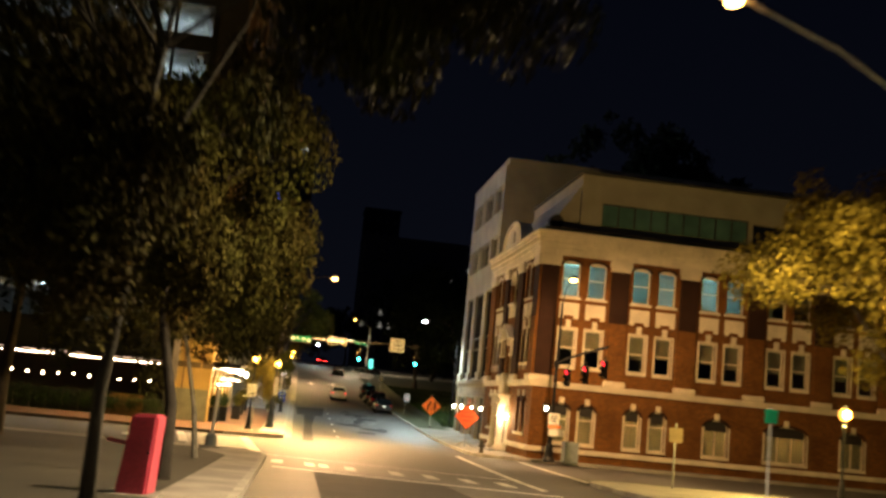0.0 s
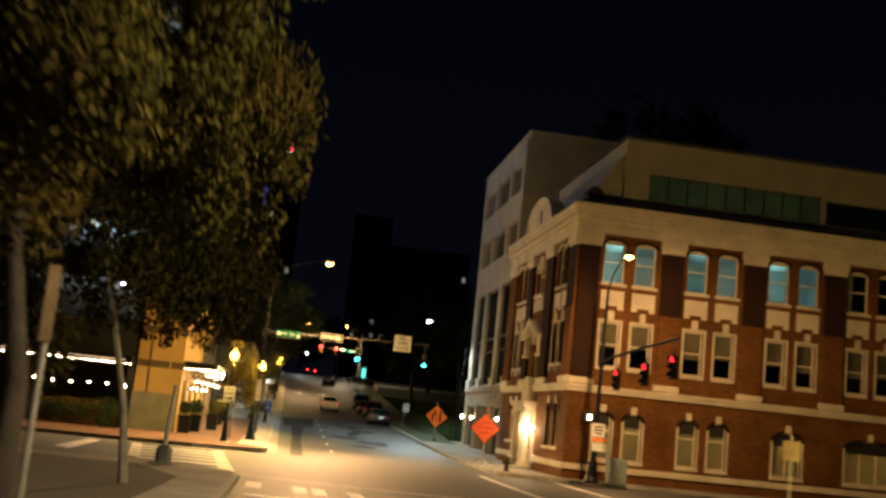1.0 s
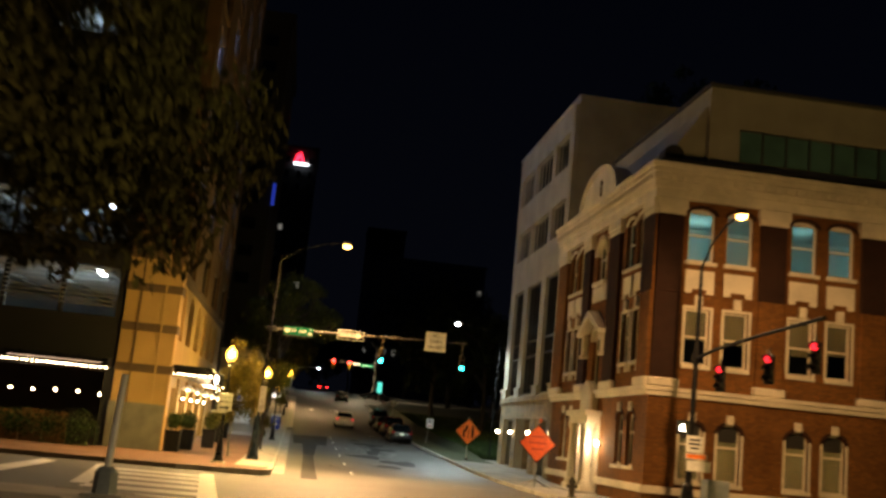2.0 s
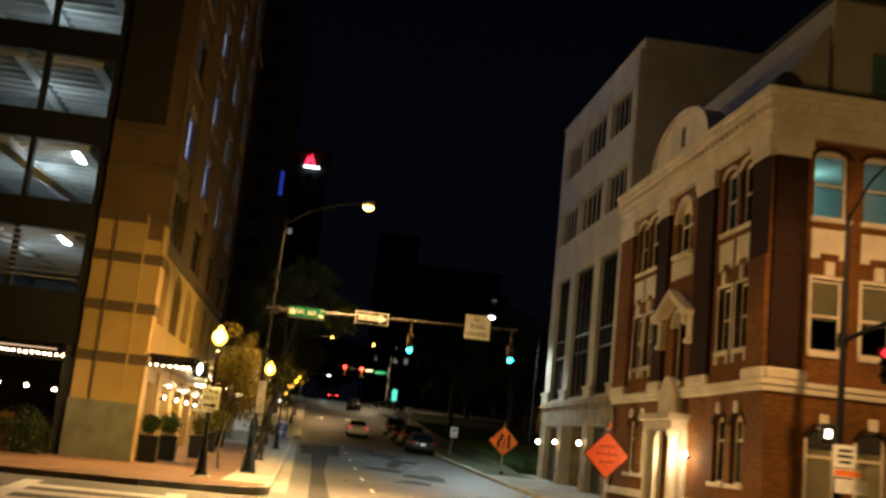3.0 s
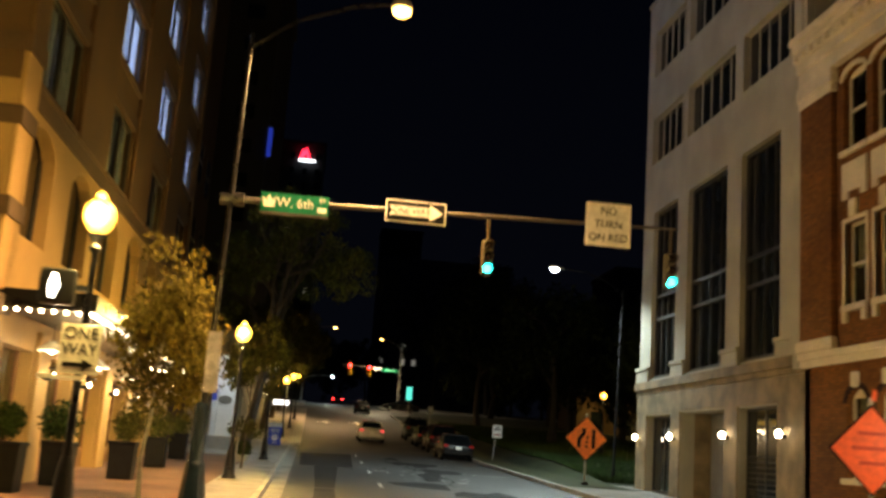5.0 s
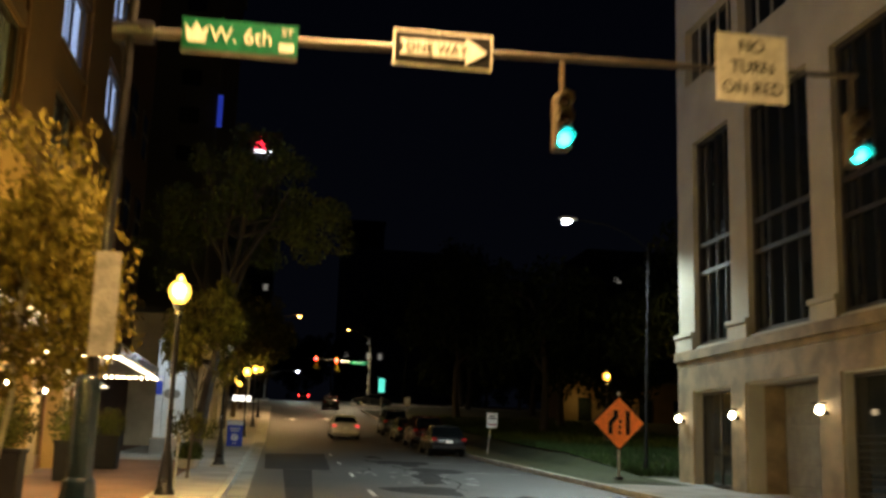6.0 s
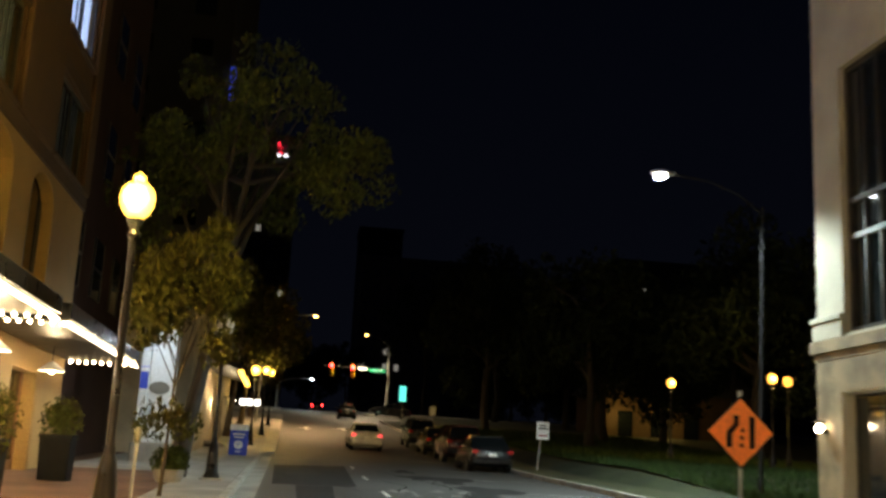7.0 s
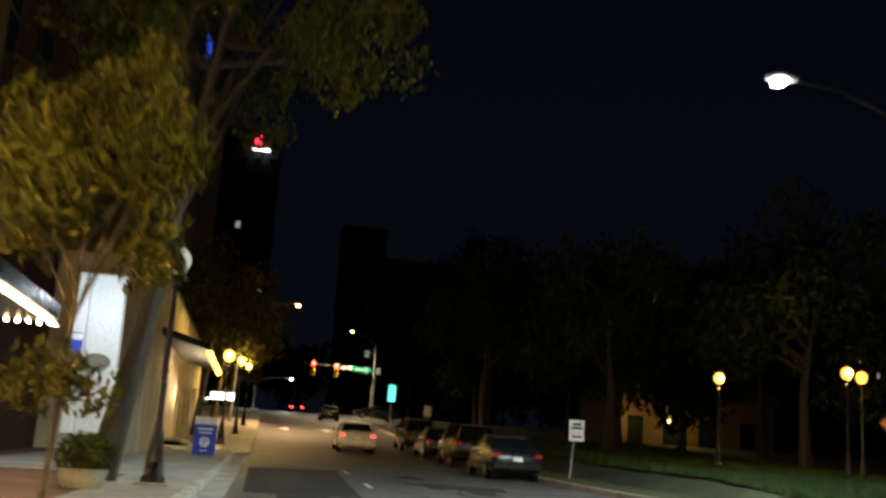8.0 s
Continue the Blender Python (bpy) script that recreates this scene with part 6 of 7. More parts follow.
ow = plate("one_way_sign", 1.22, 2.40, 66.2, 3.66, 4.10, "sign_black", "sign_white", "black and white one way arrow sign on the mast arm")
part("arrow", prism(bmesh.new(), [(1.29, 66.193, 3.79), (2.08, 66.193, 3.79), (2.08, 66.193, 3.71), (2.34, 66.193, 3.88), (2.08, 66.193, 4.05), (2.08, 66.193, 3.98), (1.29, 66.193, 3.98), (1.35, 66.193, 3.88)], (0, -0.003, 0)), M["sign_white"], ow)
lettering("ONE WAY", 0.165, (1.73, 66.187, 3.885), M["sign_black"], ow, 0.95)
nt = plate("no_turn_sign", 5.20, 6.12, 66.2, 3.56, 4.44, "sign_white", "sign_white", "white NO TURN ON RED sign on the mast arm")
for k, line in enumerate(("NO", "TURN", "ON RED")):
    lettering(line, 0.225, (5.66, 66.187, 4.27 - 0.27 * k), M["sign_black"], nt, 0.95)

# corner mast for the side street, its arm reaching back over that street
cz = G(53.9) + 0.15
CX, CY = 13.15, 53.9
cm = empty("signal_mast", (CX, CY, cz), label="black corner pole with signals on a long arm", category="signal mast")
part("pole", rod(bmesh.new(), (CX, CY, cz), (CX + 0.1, CY, 6.6), 0.12, 0.06, 14), M["matte_black"], cm, smooth=True)
part("base", lathe(bmesh.new(), CX, CY, [(0.32, cz), (0.32, cz + 0.15), (0.25, cz + 0.3), (0.18, cz + 0.9), (0.14, cz + 1.0)], 12), M["black"], cm)
part("arm", tube(bmesh.new(), [(CX + 0.05, CY, 3.3), (13.25, 52.2, 3.52), (13.3, 49.0, 3.72), (13.4, 45.3, 3.9)], 0.06, 10), M["matte_black"], cm)
part("arm_collar", rod(bmesh.new(), (CX + 0.04, CY, 3.12), (CX + 0.05, CY, 3.48), 0.14, 0.14, 12), M["matte_black"], cm)
part("lamp_arm", tube(bmesh.new(), [(CX + 0.1, CY, 6.5), (13.0, 52.4, 7.1), (12.7, 50.6, 7.32), (12.47, 49.0, 7.34)], 0.035, 8), M["matte_black"], cm)
part("lamp_head", lathe(bmesh.new(), 12.45, 48.8, [(0.05, 7.48), (0.18, 7.44), (0.22, 7.34), (0.2, 7.28)], 14), M["black"], cm, smooth=True)
part("lamp_lens", ball(bmesh.new(), (12.45, 48.8, 7.26), 0.17, 14, 8, 0.6), M["lens_sodium"], cm, "lit sodium lens", True)
for sx, sy, sz, on in ((13.3, 52.0, 2.84, "red"), (13.2, 48.2, 2.94, "red"), (13.4, 45.8, 3.16, "red")):
    sn = signal(sx, sy, sz, on, "black", "black side-street signal showing red, turned away", scale=0.8, lens="red_side")
    sn.rotation_euler = (0, 0, radians(-50))
pb = empty("pedestrian_signal", (12.85, 53.75, 0.9), label="black pedestrian signal box with a lit white face", category="pedestrian signal")
part("housing", B((12.62, 13.03, 53.7, 53.9, 0.66, 1.14), bevel=0.03), M["black"], pb)
part("face", B((12.71, 12.86, 53.692, 53.698, 0.79, 0.99)), M["white_lit"], pb)
pl = plate("regulation_sign", 12.95, 13.55, 53.72, 0.1, 0.66, "sign_white", "sign_white", "white regulation sign on the corner pole")
for z, w in ((0.52, 0.36), (0.38, 0.42), (0.24, 0.3)):
    part("plain_bar", B((13.25 - w / 2, 13.25 + w / 2, 53.712, 53.715, z - 0.035, z + 0.035)), M["sign_black"], pl)
plate("regulation_sign", 12.95, 13.7, 53.72, -0.13, 0.07, "sign_amber", "sign_white", "narrow yellow plate on the corner pole")
plate("regulation_sign", 13.0, 13.85, 53.72, -0.52, -0.17, "sign_white", "sign_white", "wide white plate on the corner pole")
cab = empty("signal_cabinet", (14.6, 55.1, cz), label="grey metal signal cabinet by the corner pole", category="cabinet")
part("body", B((14.2, 15.0, 54.7, 55.4, cz, cz + 1.15), bevel=0.03), M["blue_grey"], cab)
part("door", B((14.27, 14.93, 54.685, 54.7, cz + 0.1, cz + 1.08)), M["blue_grey"], cab)

# far signals
fz = G(188) + 0.15
fm = empty("signal_mast", (11.8, 188.6, fz), label="grey far signal mast over the street", category="signal mast")
part("pole", rod(bmesh.new(), (11.8, 188.6, fz), (11.75, 188.6, 10.6), 0.1, 0.07), M["arm_steel"], fm)
part("arm", rod(bmesh.new(), (11.8, 188.4, 9.9), (3.9, 188.4, 10.15), 0.1, 0.06), M["arm_steel"], fm)
signal(4.85, 187.9, 10.1, "red", "signal_far", "far yellow traffic signal showing red", scale=1.35)
signal(7.4, 187.9, 10.0, "red", "signal_far", "far yellow traffic signal showing red", scale=1.35)
fs = plate("street_name_sign", 9.3, 11.3, 188.3, 9.6, 10.1, "sign_green", "sign_green", "far green street name sign")
part("plain_bar", B((9.6, 11.0, 188.28, 188.285, 9.82, 9.89)), M["sign_white"], fs)
ow = plate("one_way_sign", 8.0, 9.1, 188.3, 9.75, 10.15, "sign_white", "black", "far white plate on the signal arm")
part("plain_bar", B((8.15, 8.95, 188.28, 188.285, 9.9, 10.0)), M["black"], ow)


# ---- signs on posts ----
def diamond(x, y, zc, half, face_mat, ground, label, stand=False):
    d = empty("work_sign", (x, y, ground), label=label, category="road sign", group="road work signs")
    part("backing", prism(bmesh.new(), [(x - half, y, zc), (x, y, zc - half), (x + half, y, zc), (x, y, zc + half)], (0, 0.015, 0)), M["sign_black"], d)
    h = half - 0.05
    part("face", prism(bmesh.new(), [(x - h, y - 0.004, zc), (x, y - 0.004, zc - h), (x + h, y - 0.004, zc), (x, y - 0.004, zc + h)], (0, 0.0035, 0)), M[face_mat], d)
    part("post", B((x - 0.035, x + 0.035, y + 0.016, y + 0.07, ground, zc + half + 0.12)), M["steel"], d)
    if stand:
        for dx, dy in ((0.6, 0.5), (-0.6, 0.5), (0.6, -0.5), (-0.6, -0.5)):
            part("leg", rod(bmesh.new(), (x, y + 0.04, ground + 0.35), (x + dx, y + dy, ground + 0.03), 0.03, seg=6), M["steel"], d)
        part("flag", prism(bmesh.new(), [(x, y, zc + half + 0.08), (x + 0.04, y, zc + half + 0.3), (x + 0.12, y, zc + half + 0.22), (x + 0.08, y, zc + half + 0.05)], (0, 0.01, 0)), M["sign_orange"], d)
    else:
        part("foot", B((x - 0.12, x + 0.12, y - 0.08, y + 0.16, ground - 0.03, ground + 0.12), bevel=0.02), M["black"], d)
    return d


merge = diamond(11.0, 87.34, 0.30, 0.87, "sign_amber", G(87.3) + 0.15, "amber diamond lane-merge sign on a steel post")
for pts in ([(-0.36, -0.36), (-0.22, -0.36), (-0.22, -0.05), (-0.04, 0.16), (-0.04, 0.40), (-0.18, 0.40), (-0.18, 0.22), (-0.36, 0.0)], [(0.22, -0.38), (0.36, -0.38), (0.36, 0.38), (0.22, 0.38)], [(-0.02, -0.36), (0.06, -0.36), (0.06, -0.26), (-0.02, -0.26)], [(-0.02, -0.18), (0.06, -0.18), (0.06, -0.08), (-0.02, -0.08)], [(0.0, 0.0), (0.08, 0.0), (0.08, 0.1), (0.0, 0.1)]):
    part("symbol", prism(bmesh.new(), [(11.0 + a, 87.332, 0.30 + b) for a, b in pts], (0, -0.003, 0)), M["sign_black"], merge)
work = diamond(10.4, 64.8, -0.08, 0.84, "sign_orange", G(64.8) + 0.15, "orange fabric road work diamond on a folding stand", True)
for z, w in ((0.22, 0.55), (-0.05, 0.8), (-0.32, 0.5)):
    part("plain_bar", B((10.4 - w / 2, 10.4 + w / 2, 64.788, 64.792, z - 0.035, z + 0.035)), M["faded_red"], work)

ol = empty("one_way_sign", (-2.95, 60.68, 0.32), label="white one way sign with a black arrow on the lamp post", category="sign")
part("backing", B((-3.21, -2.69, 60.66, 60.675, 0.0, 0.66), bevel=0.005), M["sign_white"], ol)
lettering("ONE", 0.22, (-2.95, 60.657, 0.53), M["sign_black"], ol, 0.95)
lettering("WAY", 0.22, (-2.95, 60.657, 0.32), M["sign_black"], ol, 0.9)
part("arrow", prism(bmesh.new(), [(-3.15, 60.658, 0.09), (-2.9, 60.658, 0.09), (-2.9, 60.658, 0.04), (-2.74, 60.658, 0.12), (-2.9, 60.658, 0.2), (-2.9, 60.658, 0.15), (-3.15, 60.658, 0.15)], (0, -0.003, 0)), M["sign_black"], ol)
part("lower_plate", B((-3.44, -2.84, 60.64, 60.655, -0.08, -0.02)), M["sign_white"], ol)
for z in (0.12, 0.47):
    part("clamp", B((-3.0, -2.88, 60.675, 60.76, z, z + 0.06)), M["steel"], ol)
ps = empty("pedestrian_signal", (-3.4, 60.7, 1.1), label="black pedestrian signal box with a lit white shape", category="pedestrian signal")
part("housing", B((-3.58, -3.12, 60.62, 60.82, 0.9, 1.38), bevel=0.03), M["black"], ps)
part("bracket", B((-3.12, -2.95, 60.7, 60.78, 1.1, 1.18)), M["black"], ps)
part("face", prism(bmesh.new(), [(-3.43, 60.615, 0.98), (-3.37, 60.615, 0.98), (-3.31, 60.615, 1.14), (-3.35, 60.615, 1.3), (-3.41, 60.615, 1.3), (-3.45, 60.615, 1.14)], (0, -0.004, 0)), M["white_lit"], ps)
bn = empty("banner", (-1.78, 66.13, 0.8), label="weathered pale cloth banner on the signal pole", category="banner")
part("cloth", B((-1.86, -1.6, 66.10, 66.11, 0.12, 1.24)), M["pale_banner"], bn)
for z in (0.14, 1.22):
    part("rod", rod(bmesh.new(), (-1.92, 66.14, z), (-1.6, 66.14, z), 0.012, seg=6), M["black"], bn)

pk = empty("parking_sign", (10.8, 107.4, G(107) + 0.1), label="small white parking sign on a leaning post", category="sign")
part("post", rod(bmesh.new(), (10.75, 107.42, -1.4), (10.98, 107.42, 1.2), 0.03, seg=8), M["steel"], pk)
part("backing", B((10.72, 11.27, 107.37, 107.385, 0.46, 1.2)), M["sign_white"], pk)
for z, w in ((1.05, 0.3), (0.92, 0.4), (0.62, 0.36)):
    part("plain_bar", B((11.0 - w / 2, 11.0 + w / 2, 107.36, 107.366, z - 0.035, z + 0.035)), M["tail_off" if z < 0.7 else "sign_black"], pk)
bb = empty("parking_board", (-1.75, 107.4, G(107) + 0.16), label="blue and white freestanding parking board on the pavement", category="board")
bz = G(107.4) + 0.16
part("panel", B((-2.12, -1.38, 107.4, 107.5, bz, bz + 1.0), bevel=0.01), M["sign_blue"], bb)
part("header", B((-2.12, -1.38, 107.4, 107.5, bz + 1.0, bz + 1.24), bevel=0.01), M["sign_white"], bb)
part("roundel", rod(bmesh.new(), (-1.75, 107.396, bz + 0.42), (-1.75, 107.388, bz + 0.42), 0.17, 0.17, 20), M["sign_white"], bb)
lettering("P", 0.28, (-1.75, 107.384, bz + 0.42), M["sign_blue"], bb)
for xa, xb, za, zb in ((-2.0, -1.5, 0.82, 0.88), (-1.95, -1.55, 0.70, 0.75), (-1.86, -1.64, 0.12, 0.16)):
    part("plain_bar", B((xa, xb, 107.39, 107.395, bz + za, bz + zb)), M["sign_white"], bb)
mp = empty("parking_meter", (-1.95, 78.6, G(78.6) + 0.15), label="grey parking meter on a slim pale post", category="parking meter")
mzz = G(78.6) + 0.15
part("post", rod(bmesh.new(), (-1.95, 78.6, mzz), (-1.93, 78.6, mzz + 1.0), 0.022, seg=8), M["steel"], mp)
part("body", lathe(bmesh.new(), -1.93, 78.6, [(0.03, mzz + 1.0), (0.05, mzz + 1.03), (0.055, mzz + 1.14), (0.045, mzz + 1.2), (0.02, mzz + 1.23)], 10), M["hotel_base"], mp, smooth=True)


def simple_post(name, x, y, h, plate_box, mat, label, category, post="steel", group=""):
    g = G(y) + 0.15
    s = empty(name, (x, y, g), label=label, category=category, group=group)
    part("post", rod(bmesh.new(), (x, y, g), (x, y, g + h), 0.035, seg=8), M[post], s)
    w, z0, z1 = plate_box
    part("backing", B((x - w / 2, x + w / 2, y - 0.05, y - 0.036, g + z0, g + z1), bevel=0.004), M[mat], s)
    return s


simple_post("corner_post", 11.35, 23.9, 2.75, (0.34, 2.35, 2.7), "sign_green", "pale post with a small green plate at the corner", "sign")
simple_post("sign_post", 14.0, 37.6, 2.5, (0.55, 1.75, 2.3), "tan", "post with the brown back of a sign", "sign")
# white notice; its tan colour stands for the orange lamplight on it
simple_post("sign_post", -3.05, 21.1, 2.75, (0.13, 1.9, 2.75), "tan", "tall narrow notice on a post under the trees, dimmed to tan", "sign")
# this sign's face carries emission of its own
simple_post("sign_post", 10.5, 160, 3.7, (0.62, 2.3, 3.7), "teal_panel", "tall glowing blue-green panel sign on a post by the kerb", "sign")
simple_post("sign_post", 10.9, 142, 2.3, (0.5, 1.6, 2.3), "sign_white", "small white sign on a post by the kerb", "sign")
cg = G(38.1) + 0.15
cp = empty("corner_pole", (-3.33, 38.1, cg), label="silver pole on a grey hexagonal base at the corner", category="pole")
part("shaft", rod(bmesh.new(), (-3.33, 38.1, cg + 0.4), (-3.26, 38.1, 0.35), 0.065, 0.055, 12), M["bright_steel"], cp, smooth=True)
part("base", lathe(bmesh.new(), -3.33, 38.1, [(0.21, cg + 0.05), (0.2, cg + 0.4), (0.12, cg + 0.5)], 6), M["blue_grey"], cp)
part("footing", B((-3.68, -2.98, 37.8, 38.4, cg - 0.05, cg + 0.05), bevel=0.015), M["concrete"], cp)
hy = empty("fire_hydrant", (10.3, 58.2, G(58) + 0.15), label="yellow fire hydrant at the kerb", category="hydrant")
hz = G(58.2) + 0.15
part("barrel", lathe(bmesh.new(), 10.3, 58.2, [(0.16, hz), (0.16, hz + 0.05), (0.11, hz + 0.07), (0.11, hz + 0.5), (0.15, hz + 0.52), (0.13, hz + 0.62), (0.06, hz + 0.7), (0.03, hz + 0.76)], 12), M["signal_yellow"], hy, smooth=True)
part("nozzle", rod(bmesh.new(), (10.08, 58.2, hz + 0.4), (10.52, 58.2, hz + 0.4), 0.06, seg=10), M["signal_yellow"], hy)

# red barrier machine by the pavement
gz = G(14.8) + 0.13
gate = empty("barrier_machine", (-2.7, 14.9, gz), label="tall tapered red metal barrier machine with a short arm", category="barrier")
cb = bmesh.new()
lo = [cb.verts.new(p) for p in ((-2.98, 14.76, gz), (-2.52, 14.76, gz), (-2.44, 15.25, gz), (-2.9, 15.25, gz))]
hi = [cb.verts.new(p) for p in ((-2.87, 14.8, 0.05), (-2.48, 14.8, 0.06), (-2.40, 15.2, 0.06), (-2.8, 15.2, 0.05))]
cb.faces.new(lo)
cb.faces.new(hi)
for i in range(4):
    cb.faces.new((lo[i], lo[(i + 1) % 4], hi[(i + 1) % 4], hi[i]))
bmesh.ops.bevel(cb, geom=cb.edges[:], offset=0.035, segments=3, affect="EDGES")
part("cabinet", cb, M["red_plastic"], gate, smooth=True)
part("lock", rod(bmesh.new(), (-2.56, 14.8, -0.5), (-2.56, 14.75, -0.5), 0.02, seg=10), M["black"], gate)
part("door_panel", prism(bmesh.new(), [(-2.92, 14.772, gz + 0.15), (-2.58, 14.772, gz + 0.15), (-2.56, 14.794, -0.12), (-2.83, 14.794, -0.12)], (0, -0.012, 0)), M["red_plastic"], gate)
part("arm", rod(bmesh.new(), (-3.2, 15.0, -0.36), (-2.85, 15.0, -0.40), 0.026, 0.032, 10), M["red_plastic"], gate)
part("plinth", B((-3.1, -2.34, 14.6, 15.4, gz - 0.1, gz + 0.05), bevel=0.01), M["concrete"], gate)
rail = empty("hoop_rail", (-6.2, 14, G(14) + 0.15), label="grey steel hoop rail on the pavement", category="rail")
rz = G(14) + 0.15
for k in range(3):
    part("hoop", tube(bmesh.new(), [(-6.6 - k, 14, rz), (-6.6 - k, 14, rz + 0.8), (-6.45 - k, 14, rz + 0.95), (-6.05 - k, 14, rz + 0.95), (-5.9 - k, 14, rz + 0.8), (-5.9 - k, 14, rz)], 0.03, 8), M["steel"], rail)


# ---- planting ----
def leaf_cloud(centres, spread, count, size, seed, droop=0.9):
    """Small folded leaves scattered round clump centres, as one mesh."""
    r = np.random.RandomState(seed)
    size_of = 0.35 + 1.1 * r.rand(len(centres), 1)
    pick = r.choice(len(centres), count, p=(size_of[:, 0] ** 2 / (size_of[:, 0] ** 2).sum()))
    c = np.asarray(centres)[pick]
    sp = np.asarray(spread)[None, :] if np.ndim(spread) == 1 else np.full((1, 3), spread)
    d = r.normal(size=(count, 3))
    d /= np.linalg.norm(d, axis=1)[:, None]
    p = c + d * sp * size_of[pick] * (r.rand(count, 1) ** 0.45)
    a = r.normal(size=(count, 3))
    a[:, 2] -= droop
    a /= np.linalg.norm(a, axis=1)[:, None]
    b = np.cross(a, r.normal(size=(count, 3)))
    b /= np.linalg.norm(b, axis=1)[:, None]
    s = size * (0.55 + 0.9 * r.rand(count, 1))
    n = np.cross(a, b)
    v = np.stack([p - a * s * 0.55, p + b * s * 0.24 + n * s * 0.08, p + a * s * 0.6, p - b * s * 0.24 + n * s * 0.08], 1).reshape(-1, 3)
    idx = np.arange(count * 4).reshape(-1, 4)
    me = bpy.data.meshes.new("leaves")
    me.from_pydata(v.tolist(), [], idx.tolist())
    return me


def tree(x, y, height, centre, radii, leaves, size, mat, label, trunk=0.16, bark="bark", seed=1, limbs=9, clumps=60, spread=0.75, group="street trees", ground=None, droop=0.9, wings=()):
    r = random.Random(seed)
    g = G(y) + 0.12 if ground is None else ground
    t = empty("tree", (x, y, g), label=label, category="tree", group=group)
    c = Vector(centre)
    base = Vector((x, y, g - 0.1))
    tops = [base]
    for k in range(1, 6):
        f = k / 5
        tops.append(base.lerp(c + Vector((0, 0, radii[2] * 0.35)), f) + Vector((r.uniform(-1, 1), r.uniform(-1, 1), 0)) * 0.12 * height / 8)
    tb = bmesh.new()
    seg = 10
    rings = []
    for k, p in enumerate(tops):
        rad = trunk * (1.25 if k == 0 else 1 - 0.16 * k)
        rings.append([tb.verts.new(p + Vector((math.cos(2 * math.pi * i / seg), math.sin(2 * math.pi * i / seg), 0)) * rad * (1 + 0.12 * math.sin(3 * i + k))) for i in range(seg)])
    for a, b in zip(rings, rings[1:]):
        for i in range(seg):
            tb.faces.new((a[i], a[(i + 1) % seg], b[(i + 1) % seg], b[i]))
    ends = []
    for k in range(limbs):
        u, w = r.uniform(0, 2 * math.pi), r.uniform(-0.35, 0.9)
        e = c + Vector((math.cos(u) * radii[0] * math.sqrt(1 - w * w * 0.8), math.sin(u) * radii[1] * math.sqrt(1 - w * w * 0.8), w * radii[2])) * 0.8
        f = r.uniform(0.45, 0.9)
        i = min(4, int(f * 5))
        s = tops[i].lerp(tops[i + 1], f * 5 - i)
        m = s.lerp(e, 0.5) + Vector((r.uniform(-1, 1), r.uniform(-1, 1), r.uniform(-0.2, 0.8))) * 0.12 * radii[0]
        rod(tb, s, m, trunk * 0.42, trunk * 0.26, 7, False)
        rod(tb, m, e, trunk * 0.26, trunk * 0.08, 6, False)
        ends.append(e)
        for q in range(3):
            e2 = m.lerp(e, r.uniform(0.2, 0.9)) + Vector((r.uniform(-1, 1), r.uniform(-1, 1), r.uniform(-0.6, 0.8))) * 0.32 * radii[0]
            rod(tb, m.lerp(e, 0.3), e2, trunk * 0.14, trunk * 0.04, 5, False)
            ends.append(e2)
    part("trunk", tb, M[bark], t, smooth=True)
    pts = [tuple(e) for e in ends]
    while len(pts) < clumps:
        d = Vector((r.gauss(0, 1), r.gauss(0, 1), r.gauss(0, 1))).normalized()
        k = r.random() ** 0.4
        if d.z < -0.9:
            continue
        pts.append(tuple(c + Vector((d.x * radii[0], d.y * radii[1], d.z * radii[2])) * k))
    for wc, wr, wn_ in wings:
        for q in range(wn_):
            d = Vector((r.gauss(0, 1), r.gauss(0, 1), r.gauss(0, 1))).normalized() * r.random() ** 0.4
            pts.append((wc[0] + d.x * wr[0], wc[1] + d.y * wr[1], wc[2] + d.z * wr[2]))
    me = leaf_cloud([tuple(Vector(p_) - Vector((x, y, g))) for p_ in pts], spread, leaves, size, seed, droop)
    me.materials.append(M[mat])
    cr = new("crown", me)
    cr.parent = t
    return t


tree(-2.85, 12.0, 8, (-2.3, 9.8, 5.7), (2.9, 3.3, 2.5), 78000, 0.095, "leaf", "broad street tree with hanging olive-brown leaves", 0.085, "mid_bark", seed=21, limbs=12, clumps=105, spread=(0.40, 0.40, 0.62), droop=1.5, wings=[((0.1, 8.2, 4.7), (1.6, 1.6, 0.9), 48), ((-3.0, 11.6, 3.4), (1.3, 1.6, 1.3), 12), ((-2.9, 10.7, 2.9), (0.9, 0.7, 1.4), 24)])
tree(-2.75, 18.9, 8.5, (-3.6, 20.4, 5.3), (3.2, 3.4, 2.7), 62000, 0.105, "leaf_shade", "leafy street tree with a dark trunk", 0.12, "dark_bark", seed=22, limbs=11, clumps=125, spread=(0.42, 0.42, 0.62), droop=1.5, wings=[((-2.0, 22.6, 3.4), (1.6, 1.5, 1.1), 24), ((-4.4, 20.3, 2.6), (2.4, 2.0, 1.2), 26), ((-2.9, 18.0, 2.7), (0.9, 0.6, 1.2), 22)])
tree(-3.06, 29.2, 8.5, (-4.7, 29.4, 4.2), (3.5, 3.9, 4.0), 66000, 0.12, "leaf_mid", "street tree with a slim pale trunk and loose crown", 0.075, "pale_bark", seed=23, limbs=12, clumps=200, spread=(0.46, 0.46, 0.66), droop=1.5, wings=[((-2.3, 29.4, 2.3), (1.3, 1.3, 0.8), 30)])
